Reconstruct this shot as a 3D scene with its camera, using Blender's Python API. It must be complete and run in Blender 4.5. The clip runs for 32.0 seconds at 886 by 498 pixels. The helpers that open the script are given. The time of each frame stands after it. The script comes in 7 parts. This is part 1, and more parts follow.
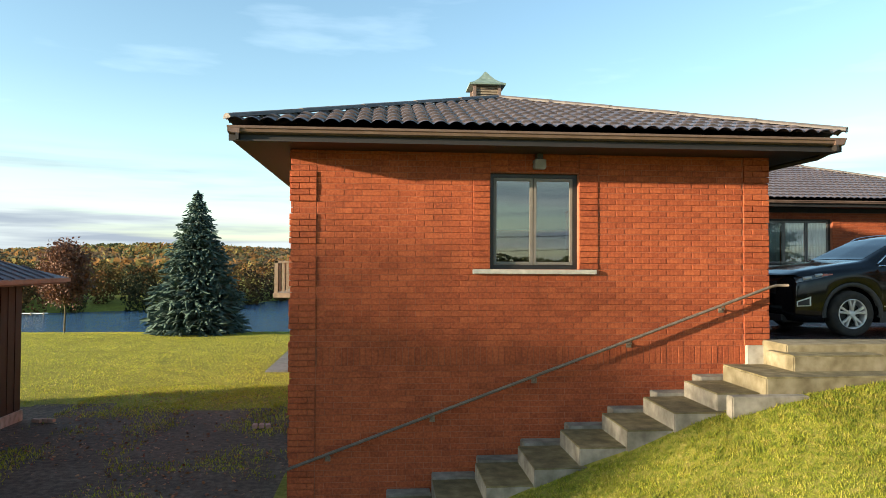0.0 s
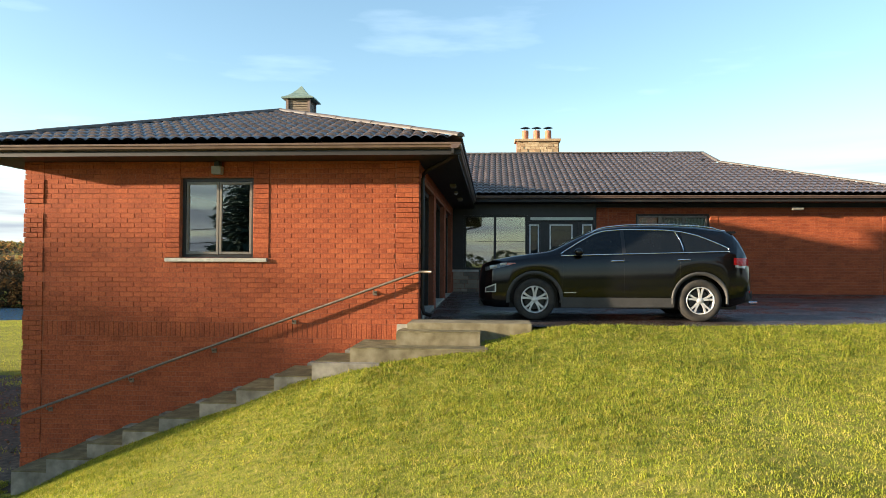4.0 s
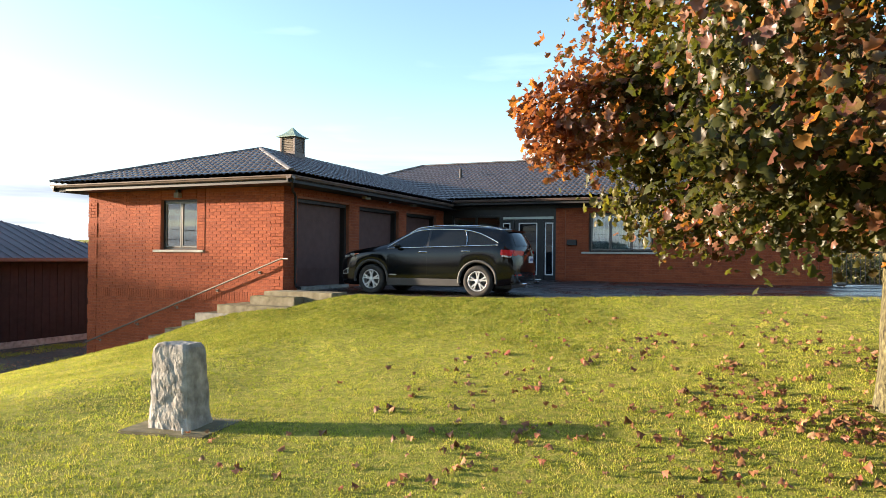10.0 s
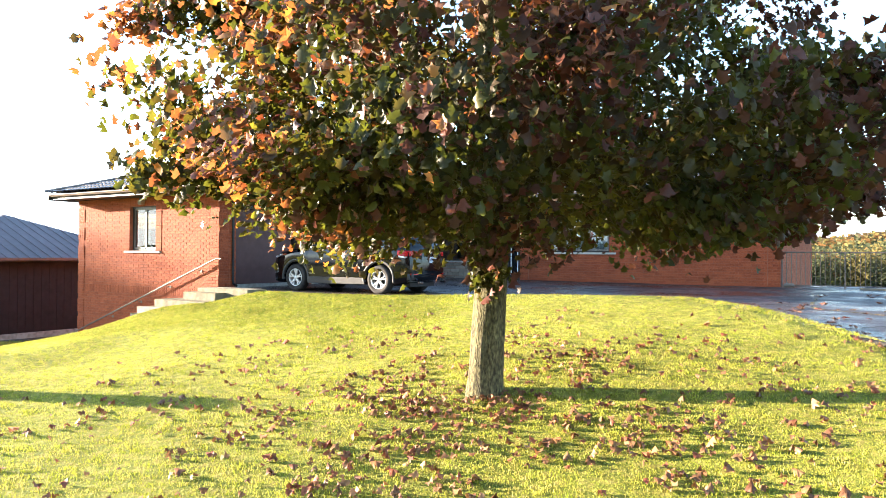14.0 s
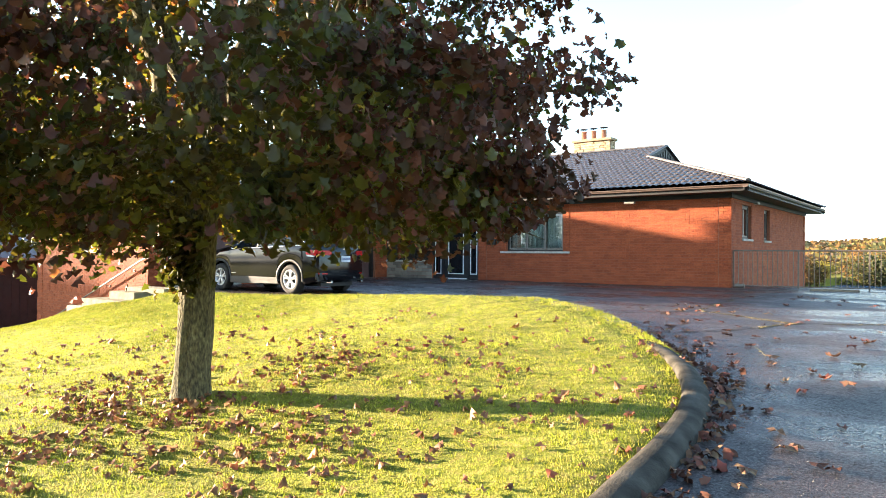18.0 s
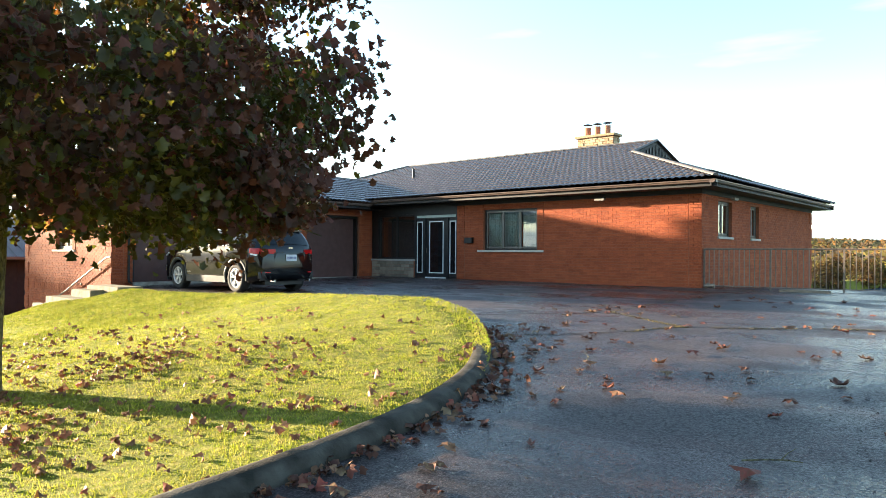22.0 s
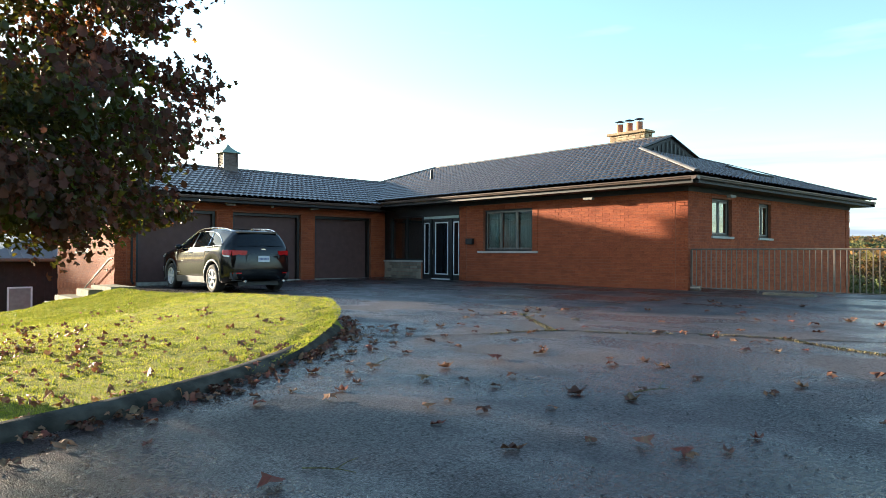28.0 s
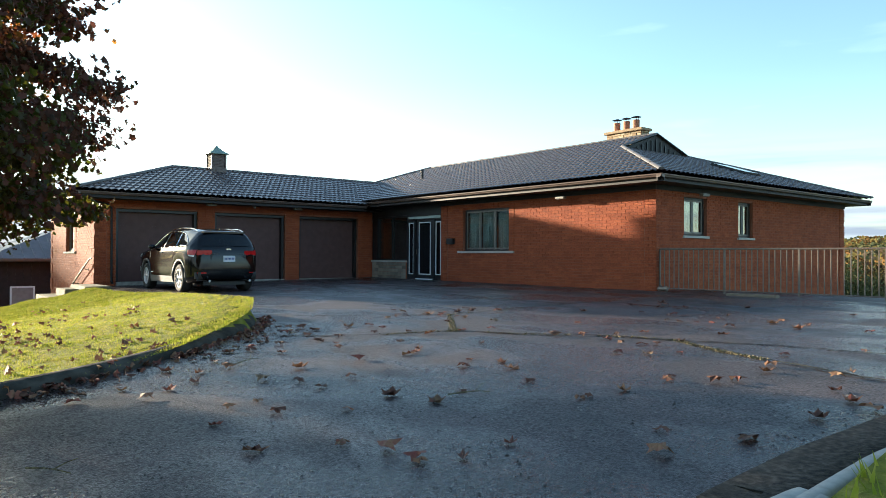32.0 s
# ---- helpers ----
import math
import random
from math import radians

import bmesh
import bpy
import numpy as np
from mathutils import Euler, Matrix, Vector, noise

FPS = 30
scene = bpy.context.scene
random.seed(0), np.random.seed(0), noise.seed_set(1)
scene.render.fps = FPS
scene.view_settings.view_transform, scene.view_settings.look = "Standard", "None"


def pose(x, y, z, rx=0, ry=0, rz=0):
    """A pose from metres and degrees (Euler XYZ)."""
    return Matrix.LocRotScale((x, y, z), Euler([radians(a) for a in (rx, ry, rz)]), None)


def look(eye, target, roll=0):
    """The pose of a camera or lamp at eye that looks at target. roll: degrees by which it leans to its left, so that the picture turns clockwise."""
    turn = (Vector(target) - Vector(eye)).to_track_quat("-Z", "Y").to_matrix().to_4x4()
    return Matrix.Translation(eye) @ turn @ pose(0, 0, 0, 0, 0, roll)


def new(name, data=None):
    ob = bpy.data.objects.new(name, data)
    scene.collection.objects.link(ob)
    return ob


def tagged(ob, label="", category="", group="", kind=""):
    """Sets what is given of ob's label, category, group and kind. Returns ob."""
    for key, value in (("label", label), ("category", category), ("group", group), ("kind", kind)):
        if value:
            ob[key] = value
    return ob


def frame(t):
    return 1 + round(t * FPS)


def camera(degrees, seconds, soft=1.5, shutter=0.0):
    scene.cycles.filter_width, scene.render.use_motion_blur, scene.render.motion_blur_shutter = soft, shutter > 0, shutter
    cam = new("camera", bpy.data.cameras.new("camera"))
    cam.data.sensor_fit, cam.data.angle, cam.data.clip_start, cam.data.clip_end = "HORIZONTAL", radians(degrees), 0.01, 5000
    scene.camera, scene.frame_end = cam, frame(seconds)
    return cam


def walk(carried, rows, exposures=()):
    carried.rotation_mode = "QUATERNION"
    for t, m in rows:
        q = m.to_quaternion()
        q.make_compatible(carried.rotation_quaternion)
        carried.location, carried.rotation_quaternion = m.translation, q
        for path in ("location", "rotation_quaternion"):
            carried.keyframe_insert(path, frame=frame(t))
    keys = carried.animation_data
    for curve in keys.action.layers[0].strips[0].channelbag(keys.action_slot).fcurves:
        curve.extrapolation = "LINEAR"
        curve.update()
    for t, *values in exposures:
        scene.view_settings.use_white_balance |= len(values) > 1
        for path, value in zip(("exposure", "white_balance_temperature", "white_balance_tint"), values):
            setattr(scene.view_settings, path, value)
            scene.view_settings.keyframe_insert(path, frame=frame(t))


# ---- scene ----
cam = camera(64.3, 32.0, soft=0.75)

PATH = [
    (0, (-5.348, -9.482, 1.108), (-5.182, -7.489, 1.151), 0.3),
    (0.5, (-4.479, -9.76, 1.098), (-4.345, -7.765, 1.138), 0.3),
    (1, (-3.642, -10.038, 1.088), (-3.54, -8.041, 1.127), 0.3),
    (1.5, (-2.807, -10.259, 1.082), (-2.745, -8.26, 1.119), 0.3),
    (2, (-1.978, -10.459, 1.058), (-1.963, -8.459, 1.097), 0.3),
    (2.5, (-1.136, -10.627, 1.029), (-1.163, -8.628, 1.07), 0.3),
    (3, (-0.372, -10.837, 0.996), (-0.431, -8.838, 1.038), 0.2),
    (3.5, (0.434, -11.032, 0.985), (0.335, -9.035, 1.026), 0.2),
    (4, (1.202, -11.237, 0.978), (1.062, -9.242, 1.018), 0.3),
    (4.5, (2.043, -11.572, 0.964), (1.861, -9.581, 1.003), 0.4),
    (6.5, (5.381, -12.715, 0.919), (4.964, -10.759, 0.953), 0.5),
    (7, (6.147, -12.991, 0.969), (5.674, -11.047, 0.998), 0.6),
    (7.5, (6.851, -13.234, 0.977), (6.321, -11.305, 1.006), 0.6),
    (8, (7.566, -13.446, 0.91), (6.979, -11.534, 0.939), 0.5),
    (8.5, (8.293, -13.632, 0.928), (7.642, -11.742, 0.955), 0.5),
    (9, (9.008, -13.844, 0.934), (8.287, -11.979, 0.958), 0.4),
    (9.5, (9.706, -14.037, 0.943), (8.943, -12.189, 0.964), 0.5),
    (10, (10.391, -14.233, 0.929), (9.599, -12.397, 0.95), 0.5),
    (10.5, (10.961, -14.405, 0.9), (10.142, -12.581, 0.923), 0.5),
    (11, (11.61, -14.554, 0.934), (10.762, -12.743, 0.957), 0.6),
    (11.5, (12.325, -14.441, 0.957), (11.445, -12.645, 0.978), 0.7),
    (12, (13.074, -14.224, 0.993), (12.159, -12.446, 1.012), 0.7),
    (12.5, (13.791, -13.805, 0.979), (12.826, -12.053, 0.996), 0.5),
    (13, (14.358, -13.484, 0.963), (13.357, -11.752, 0.983), 0.5),
    (13.5, (14.814, -13.23, 0.968), (13.784, -11.515, 0.987), 0.5),
    (14, (15.269, -13.008, 0.984), (14.212, -11.311, 1.002), 0.5),
    (14.5, (15.695, -12.752, 1.001), (14.614, -11.069, 1.017), 0.5),
    (15, (16.078, -12.415, 0.984), (14.971, -10.749, 1.002), 0.4),
    (15.5, (16.379, -12.036, 0.93), (15.251, -10.385, 0.953), 0.4),
    (17.5, (17.775, -10.92, 0.987), (16.592, -9.308, 1.004), 0.4),
    (18, (18.043, -10.644, 0.986), (16.846, -9.042, 1.003), 0.4),
    (18.5, (18.283, -10.389, 0.997), (17.075, -8.795, 1.012), 0.5),
    (19, (18.491, -10.108, 1.001), (17.274, -8.521, 1.016), 0.5),
    (19.5, (18.76, -9.869, 1.011), (17.531, -8.291, 1.026), 0.5),
    (20, (18.974, -9.606, 1.002), (17.731, -8.039, 1.017), 0.5),
    (20.5, (19.238, -9.366, 1.015), (17.978, -7.813, 1.029), 0.5),
    (21, (19.454, -9.141, 0.998), (18.176, -7.602, 1.013), 0.4),
    (21.5, (19.627, -8.919, 0.977), (18.33, -7.396, 0.992), 0.4),
    (22, (19.869, -8.689, 0.988), (18.552, -7.184, 1.002), 0.4),
    (22.5, (20.084, -8.458, 0.991), (18.741, -6.975, 1.005), 0.4),
    (23, (20.158, -8.277, 0.974), (18.805, -6.805, 0.99), 0.4),
    (23.5, (20.327, -8.12, 0.994), (18.966, -6.654, 1.008), 0.4),
    (24, (20.511, -7.972, 0.994), (19.141, -6.515, 1.008), 0.4),
    (24.5, (20.741, -7.821, 0.99), (19.359, -6.376, 1.005), 0.4),
    (25, (20.898, -7.593, 0.975), (19.505, -6.158, 0.992), 0.4),
    (25.5, (21.052, -7.443, 0.967), (19.648, -6.019, 0.986), 0.4),
    (27.5, (21.762, -6.677, 0.941), (20.283, -5.331, 0.962), 0.3),
    (28, (21.944, -6.475, 0.99), (20.444, -5.152, 1.007), 0.3),
    (28.5, (22.048, -6.3, 0.966), (20.53, -4.997, 0.985), 0.3),
    (29, (22.178, -6.103, 0.973), (20.64, -4.824, 0.991), 0.3),
    (29.5, (22.32, -5.88, 0.981), (20.776, -4.608, 0.998), 0.3),
    (30, (22.482, -5.682, 0.975), (20.934, -4.416, 0.993), 0.3),
    (30.5, (22.637, -5.542, 0.978), (21.085, -4.28, 0.996), 0.3),
    (31, (22.783, -5.313, 0.978), (21.227, -4.056, 0.996), 0.3),
    (31.5, (22.88, -5.229, 0.981), (21.325, -3.971, 0.999), 0.3),
    (32, (22.946, -5.118, 0.983), (21.389, -3.862, 1.001), 0.3),
]
walk(cam, [(t, look(eye, target, roll)) for t, eye, target, roll in PATH], exposures=[
    (0, 1.7, 6450, 9), (4, 1.75, 6450, 11), (7, 1.72, 6350, 16), (8, 1.78, 6350, 16), (10, 2.0, 6350, 16), (12, 2.52, 6150, 16), (13.5, 3.00, 6050, 17), (15.5, 3.15, 6200, 17),
    (19, 2.9, 6550, 14), (23, 2.5, 6450, 10), (28, 2.13, 6150, 8), (32, 1.90, 6100, 8)])

# ---- light ----
SUN_WAY = Vector((3.8, 1.13, -0.69)).normalized()
world = bpy.data.worlds.new("sky")
scene.world = world
world.use_nodes = True
wn, wl = world.node_tree.nodes, world.node_tree.links
wn.clear()
w_out, w_bg = wn.new("ShaderNodeOutputWorld"), wn.new("ShaderNodeBackground")
w_sky = wn.new("ShaderNodeTexSky")
w_sky.sky_type, w_sky.sun_disc = "NISHITA", False
w_sky.sun_elevation = math.asin(-SUN_WAY.z)
w_sky.sun_rotation = math.atan2(-SUN_WAY.x, -SUN_WAY.y)
w_sky.air_density, w_sky.dust_density, w_sky.ozone_density = 1.0, 0.9, 1.2
w_tc, w_map = wn.new("ShaderNodeTexCoord"), wn.new("ShaderNodeMapping")
w_map.inputs["Scale"].default_value = (1.6, 1.6, 9.0)
w_cloud, w_ramp = wn.new("ShaderNodeTexNoise"), wn.new("ShaderNodeValToRGB")
w_cloud.inputs["Scale"].default_value, w_cloud.inputs["Detail"].default_value = 2.2, 6
w_ramp.color_ramp.elements[0].position, w_ramp.color_ramp.elements[1].position = 0.60, 0.98
w_ramp.color_ramp.elements[1].color = (0.28, 0.28, 0.28, 1)
w_mix = wn.new("ShaderNodeMixRGB")
w_mix.inputs[2].default_value = (6.6, 6.9, 7.5, 1)
wl.new(w_tc.outputs["Generated"], w_map.inputs[0])
wl.new(w_map.outputs[0], w_cloud.inputs["Vector"])
wl.new(w_cloud.outputs["Fac"], w_ramp.inputs[0])
w_sep, w_haze, w_sum = wn.new("ShaderNodeSeparateXYZ"), wn.new("ShaderNodeMapRange"), wn.new("ShaderNodeMath")
wl.new(w_tc.outputs["Generated"], w_sep.inputs[0])
wl.new(w_sep.outputs["Z"], w_haze.inputs[0])
w_haze.inputs[1].default_value, w_haze.inputs[2].default_value = 0.0, 0.24
w_haze.inputs[3].default_value, w_haze.inputs[4].default_value = 0.12, 0.0
w_sum.operation, w_sum.use_clamp = "ADD", True
wl.new(w_haze.outputs[0], w_sum.inputs[0])
wl.new(w_ramp.outputs[0], w_sum.inputs[1])
wl.new(w_sum.outputs[0], w_mix.inputs[0])
wl.new(w_sky.outputs[0], w_mix.inputs[1])
# long grey banks of cloud low over the horizon
w_bmap, w_bank, w_bramp = wn.new("ShaderNodeMapping"), wn.new("ShaderNodeTexNoise"), wn.new("ShaderNodeMapRange")
w_bmap.inputs["Scale"].default_value, w_bmap.inputs["Location"].default_value = (1.1, 1.1, 17.0), (3.0, 1.0, 0.4)
w_bank.inputs["Scale"].default_value, w_bank.inputs["Detail"].default_value = 1.7, 6
w_bramp.inputs[1].default_value, w_bramp.inputs[2].default_value = 0.36, 0.52
w_low, w_keep, w_tone, w_bcol, w_bmix = (wn.new("ShaderNodeMapRange"), wn.new("ShaderNodeMath"), wn.new("ShaderNodeTexNoise"),
                                         wn.new("ShaderNodeValToRGB"), wn.new("ShaderNodeMixRGB"))
w_low.inputs[1].default_value, w_low.inputs[2].default_value, w_low.inputs[3].default_value, w_low.inputs[4].default_value = 0.085, 0.16, 0.95, 0.0
w_keep.operation = "MULTIPLY"
w_tone.inputs["Scale"].default_value, w_tone.inputs["Detail"].default_value = 3.1, 5
w_bcol.color_ramp.elements[0].position, w_bcol.color_ramp.elements[1].position = 0.40, 0.60
w_bcol.color_ramp.elements[0].color, w_bcol.color_ramp.elements[1].color = (1.45, 1.50, 1.80, 1), (2.8, 2.75, 2.75, 1)
wl.new(w_tc.outputs["Generated"], w_bmap.inputs[0])
wl.new(w_bmap.outputs[0], w_bank.inputs["Vector"])
wl.new(w_bmap.outputs[0], w_tone.inputs["Vector"])
wl.new(w_bank.outputs["Fac"], w_bramp.inputs[0])
wl.new(w_sep.outputs["Z"], w_low.inputs[0])
wl.new(w_low.outputs[0], w_keep.inputs[0])
wl.new(w_bramp.outputs[0], w_keep.inputs[1])
wl.new(w_tone.outputs["Fac"], w_bcol.inputs[0])
wl.new(w_keep.outputs[0], w_bmix.inputs[0])
wl.new(w_mix.outputs[0], w_bmix.inputs[1])
wl.new(w_bcol.outputs[0], w_bmix.inputs[2])
w_tint = wn.new("ShaderNodeMixRGB")
w_tint.blend_type = "MULTIPLY"
w_tint.inputs[0].default_value, w_tint.inputs[2].default_value = 1.0, (0.92, 1.04, 1.06, 1)
wl.new(w_bmix.outputs[0], w_tint.inputs[1])
wl.new(w_tint.outputs[0], w_bg.inputs[0])
w_bg.inputs[1].default_value = 0.105
wl.new(w_bg.outputs[0], w_out.inputs[0])
sun = new("sun", bpy.data.lights.new("sun", "SUN"))
sun.data.energy, sun.data.angle, sun.data.color = 5.0, radians(0.9), (1.0, 0.82, 0.58)
sun.matrix_world = look((-40, -14, 12), Vector((-40, -14, 12)) + SUN_WAY)

# ---- materials ----


def mat(name, cols, scale=8.0, rough=0.7, metal=0.0, bump=0.2, bscale=None, island=0.0, obj=0.0, big=0.25, stretch=None,
        sheen=0.0, spec=0.5, depth=0.01, coat=0.0, trans=0.0, rvar=0.0, through_tint=None):
    """A principled surface: colour by fine noise, a second slow noise, random by piece, fine relief."""
    m = bpy.data.materials.new(name)
    m.use_nodes = True
    n, l = m.node_tree.nodes, m.node_tree.links
    p = n["Principled BSDF"]
    tc, noi = n.new("ShaderNodeTexCoord"), n.new("ShaderNodeTexNoise")
    src = tc.outputs["Object"]
    if stretch:
        mp = n.new("ShaderNodeMapping")
        mp.inputs["Scale"].default_value = stretch
        l.new(src, mp.inputs[0])
        src = mp.outputs[0]
    noi.inputs["Scale"].default_value, noi.inputs["Detail"].default_value = scale, 5
    l.new(src, noi.inputs["Vector"])
    fac = noi.outputs["Fac"]
    if island or obj:
        geo, oi = n.new("ShaderNodeNewGeometry"), n.new("ShaderNodeObjectInfo")
        add, fr, mx = n.new("ShaderNodeMath"), n.new("ShaderNodeMath"), n.new("ShaderNodeMixRGB")
        add.operation, fr.operation = "ADD", "FRACT"
        l.new(geo.outputs["Random Per Island"], add.inputs[0])
        l.new(oi.outputs["Random"], add.inputs[1])
        l.new(add.outputs[0], fr.inputs[0])
        mx.inputs[0].default_value = max(island, obj)
        wide = n.new("ShaderNodeMapRange")
        wide.inputs[1].default_value, wide.inputs[2].default_value = 0.32, 0.68
        l.new(fac, wide.inputs[0])
        l.new(wide.outputs[0], mx.inputs[1])
        l.new(fr.outputs[0], mx.inputs[2])
        fac = mx.outputs[0]
    ramp = n.new("ShaderNodeValToRGB")
    lo, hi = (0.0, 1.0) if (island or obj) else (0.3, 0.7)
    els = ramp.color_ramp.elements
    for i in range(len(cols) - 2):
        els.new(0.5)
    for i, c in enumerate(cols):
        els[i].position = lo + (hi - lo) * i / max(1, len(cols) - 1)
        els[i].color = (*c, 1)
    l.new(fac, ramp.inputs[0])
    col = ramp.outputs[0]
    if big:
        slow, mul, rr = n.new("ShaderNodeTexNoise"), n.new("ShaderNodeMixRGB"), n.new("ShaderNodeValToRGB")
        slow.inputs["Scale"].default_value, slow.inputs["Detail"].default_value = scale * 0.09 + 0.25, 3
        l.new(tc.outputs["Object"], slow.inputs["Vector"])
        rr.color_ramp.elements[0].position, rr.color_ramp.elements[1].position = 0.3, 0.7
        rr.color_ramp.elements[0].color = (1 - big, 1 - big, 1 - big, 1)
        l.new(slow.outputs["Fac"], rr.inputs[0])
        mul.blend_type = "MULTIPLY"
        mul.inputs[0].default_value = 1
        l.new(col, mul.inputs[1])
        l.new(rr.outputs[0], mul.inputs[2])
        col = mul.outputs[0]
    l.new(col, p.inputs["Base Color"])
    p.inputs["Roughness"].default_value, p.inputs["Metallic"].default_value = rough, metal
    p.inputs["Specular IOR Level"].default_value = spec
    p.inputs["Coat Weight"].default_value = coat
    p.inputs["Coat Roughness"].default_value = 0.03
    if rvar:
        rn, rmap = n.new("ShaderNodeTexNoise"), n.new("ShaderNodeMapRange")
        rn.inputs["Scale"].default_value, rn.inputs["Detail"].default_value = 0.55, 5
        l.new(tc.outputs["Object"], rn.inputs["Vector"])
        rmap.inputs[1].default_value, rmap.inputs[2].default_value = 0.35, 0.65
        rmap.inputs[3].default_value, rmap.inputs[4].default_value = rough - rvar, rough + rvar
        l.new(rn.outputs["Fac"], rmap.inputs[0])
        l.new(rmap.outputs[0], p.inputs["Roughness"])
    if bump:
        bn, bp = n.new("ShaderNodeTexNoise"), n.new("ShaderNodeBump")
        bn.inputs["Scale"].default_value, bn.inputs["Detail"].default_value = bscale or scale * 4, 6
        l.new(src, bn.inputs["Vector"])
        bp.inputs["Strength"].default_value, bp.inputs["Distance"].default_value = bump, depth
        l.new(bn.outputs["Fac"], bp.inputs["Height"])
        l.new(bp.outputs[0], p.inputs["Normal"])
    if trans:
        tr, mixs = n.new("ShaderNodeBsdfTranslucent"), n.new("ShaderNodeMixShader")
        if through_tint:
            tint = n.new("ShaderNodeMixRGB")
            tint.blend_type, tint.inputs[0].default_value, tint.inputs[2].default_value = "MULTIPLY", 1.0, (*through_tint, 1)
            l.new(col, tint.inputs[1])
            l.new(tint.outputs[0], tr.inputs[0])
        else:
            l.new(col, tr.inputs[0])
        mixs.inputs[0].default_value = trans
        l.new(p.outputs[0], mixs.inputs[1])
        l.new(tr.outputs[0], mixs.inputs[2])
        l.new(mixs.outputs[0], n["Material Output"].inputs[0])
    return m


def glass(name, tint, gloss=0.06):
    """A thin pane: clear with a tint, and a mirror gloss that grows at a slant."""
    m = bpy.data.materials.new(name)
    m.use_nodes = True
    n, l = m.node_tree.nodes, m.node_tree.links
    n.remove(n["Principled BSDF"])
    tr, gl, fr, mx, pw, ad = (n.new("ShaderNodeBsdfTransparent"), n.new("ShaderNodeBsdfGlossy"), n.new("ShaderNodeLayerWeight"),
                              n.new("ShaderNodeMixShader"), n.new("ShaderNodeMath"), n.new("ShaderNodeMath"))
    tr.inputs[0].default_value, gl.inputs["Roughness"].default_value = (*tint, 1), 0.0
    pw.operation, pw.inputs[1].default_value = "POWER", 4.0
    ad.operation, ad.use_clamp = "ADD", True
    ad.inputs[1].default_value = gloss
    l.new(fr.outputs["Facing"], pw.inputs[0])
    l.new(pw.outputs[0], ad.inputs[0])
    l.new(ad.outputs[0], mx.inputs[0])
    l.new(tr.outputs[0], mx.inputs[1])
    l.new(gl.outputs[0], mx.inputs[2])
    l.new(mx.outputs[0], n["Material Output"].inputs[0])
    return m


M_BRICK = mat("red_brick", [(0.200, 0.040, 0.016), (0.315, 0.071, 0.025), (0.430, 0.114, 0.040)], 30, 0.85, island=0.36, bump=0.75, bscale=48, big=0.22, depth=0.008, spec=0.3)
M_MORTAR = mat("brick_mortar", [(0.265, 0.086, 0.044), (0.363, 0.129, 0.070)], 30, 0.95, bump=0.4)
M_TILE = mat("metal_roof_tile", [(0.070, 0.056, 0.057), (0.130, 0.104, 0.105)], 14, 0.28, bump=0.15, bscale=90, big=0.25, spec=0.5, depth=0.003)
M_RIDGE = mat("ridge_cap", [(0.095, 0.080, 0.072), (0.15, 0.128, 0.112)], 20, 0.5, big=0.2)
M_FASCIA = mat("brown_gutter_metal", [(0.110, 0.070, 0.054), (0.155, 0.105, 0.083)], 6, 0.34, bump=0.03, big=0.12)
# near-black brown: the deep shade under the eaves is put into it
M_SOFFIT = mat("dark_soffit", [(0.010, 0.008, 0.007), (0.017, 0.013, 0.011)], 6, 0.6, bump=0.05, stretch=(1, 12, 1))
M_FRAME = mat("dark_window_frame", [(0.014, 0.012, 0.011), (0.022, 0.019, 0.017)], 9, 0.4, bump=0.03)
M_FRAMELIT = mat("bronze_window_sash", [(0.16, 0.14, 0.12), (0.20, 0.18, 0.155)], 9, 0.42, bump=0.03)
M_SILL = mat("limestone_sill", [(0.42, 0.39, 0.34), (0.58, 0.54, 0.47)], 14, 0.8, bump=0.25)
M_CONC = mat("weathered_concrete", [(0.27, 0.25, 0.20), (0.40, 0.37, 0.31), (0.48, 0.45, 0.38)], 7, 0.85, bump=0.4, bscale=70, big=0.35)
M_STEP = mat("mossy_step_concrete", [(0.115, 0.094, 0.048), (0.19, 0.16, 0.092), (0.27, 0.235, 0.155)], 5, 0.85, bump=0.4, bscale=70, big=0.4)
M_RISER = mat("pale_step_concrete", [(0.15, 0.135, 0.105), (0.24, 0.22, 0.18), (0.34, 0.315, 0.265)], 6, 0.85, bump=0.45, bscale=60, big=0.35)
M_TREAD = mat("wet_dirty_tread", [(0.085, 0.070, 0.028), (0.15, 0.125, 0.055), (0.24, 0.205, 0.11)], 6, 0.8, bump=0.4, bscale=60, big=0.4)
M_KERB = mat("dark_damp_kerb_concrete", [(0.022, 0.020, 0.015), (0.055, 0.048, 0.038), (0.095, 0.086, 0.070)], 5, 0.95, bump=0.7, bscale=60, big=0.45, spec=0.2)
M_ASPHALT = mat("wet_asphalt", [(0.011, 0.008, 0.008), (0.031, 0.022, 0.022), (0.067, 0.048, 0.047), (0.206, 0.159, 0.151)], 75, 0.5, bump=0, big=0.4, spec=0.45)


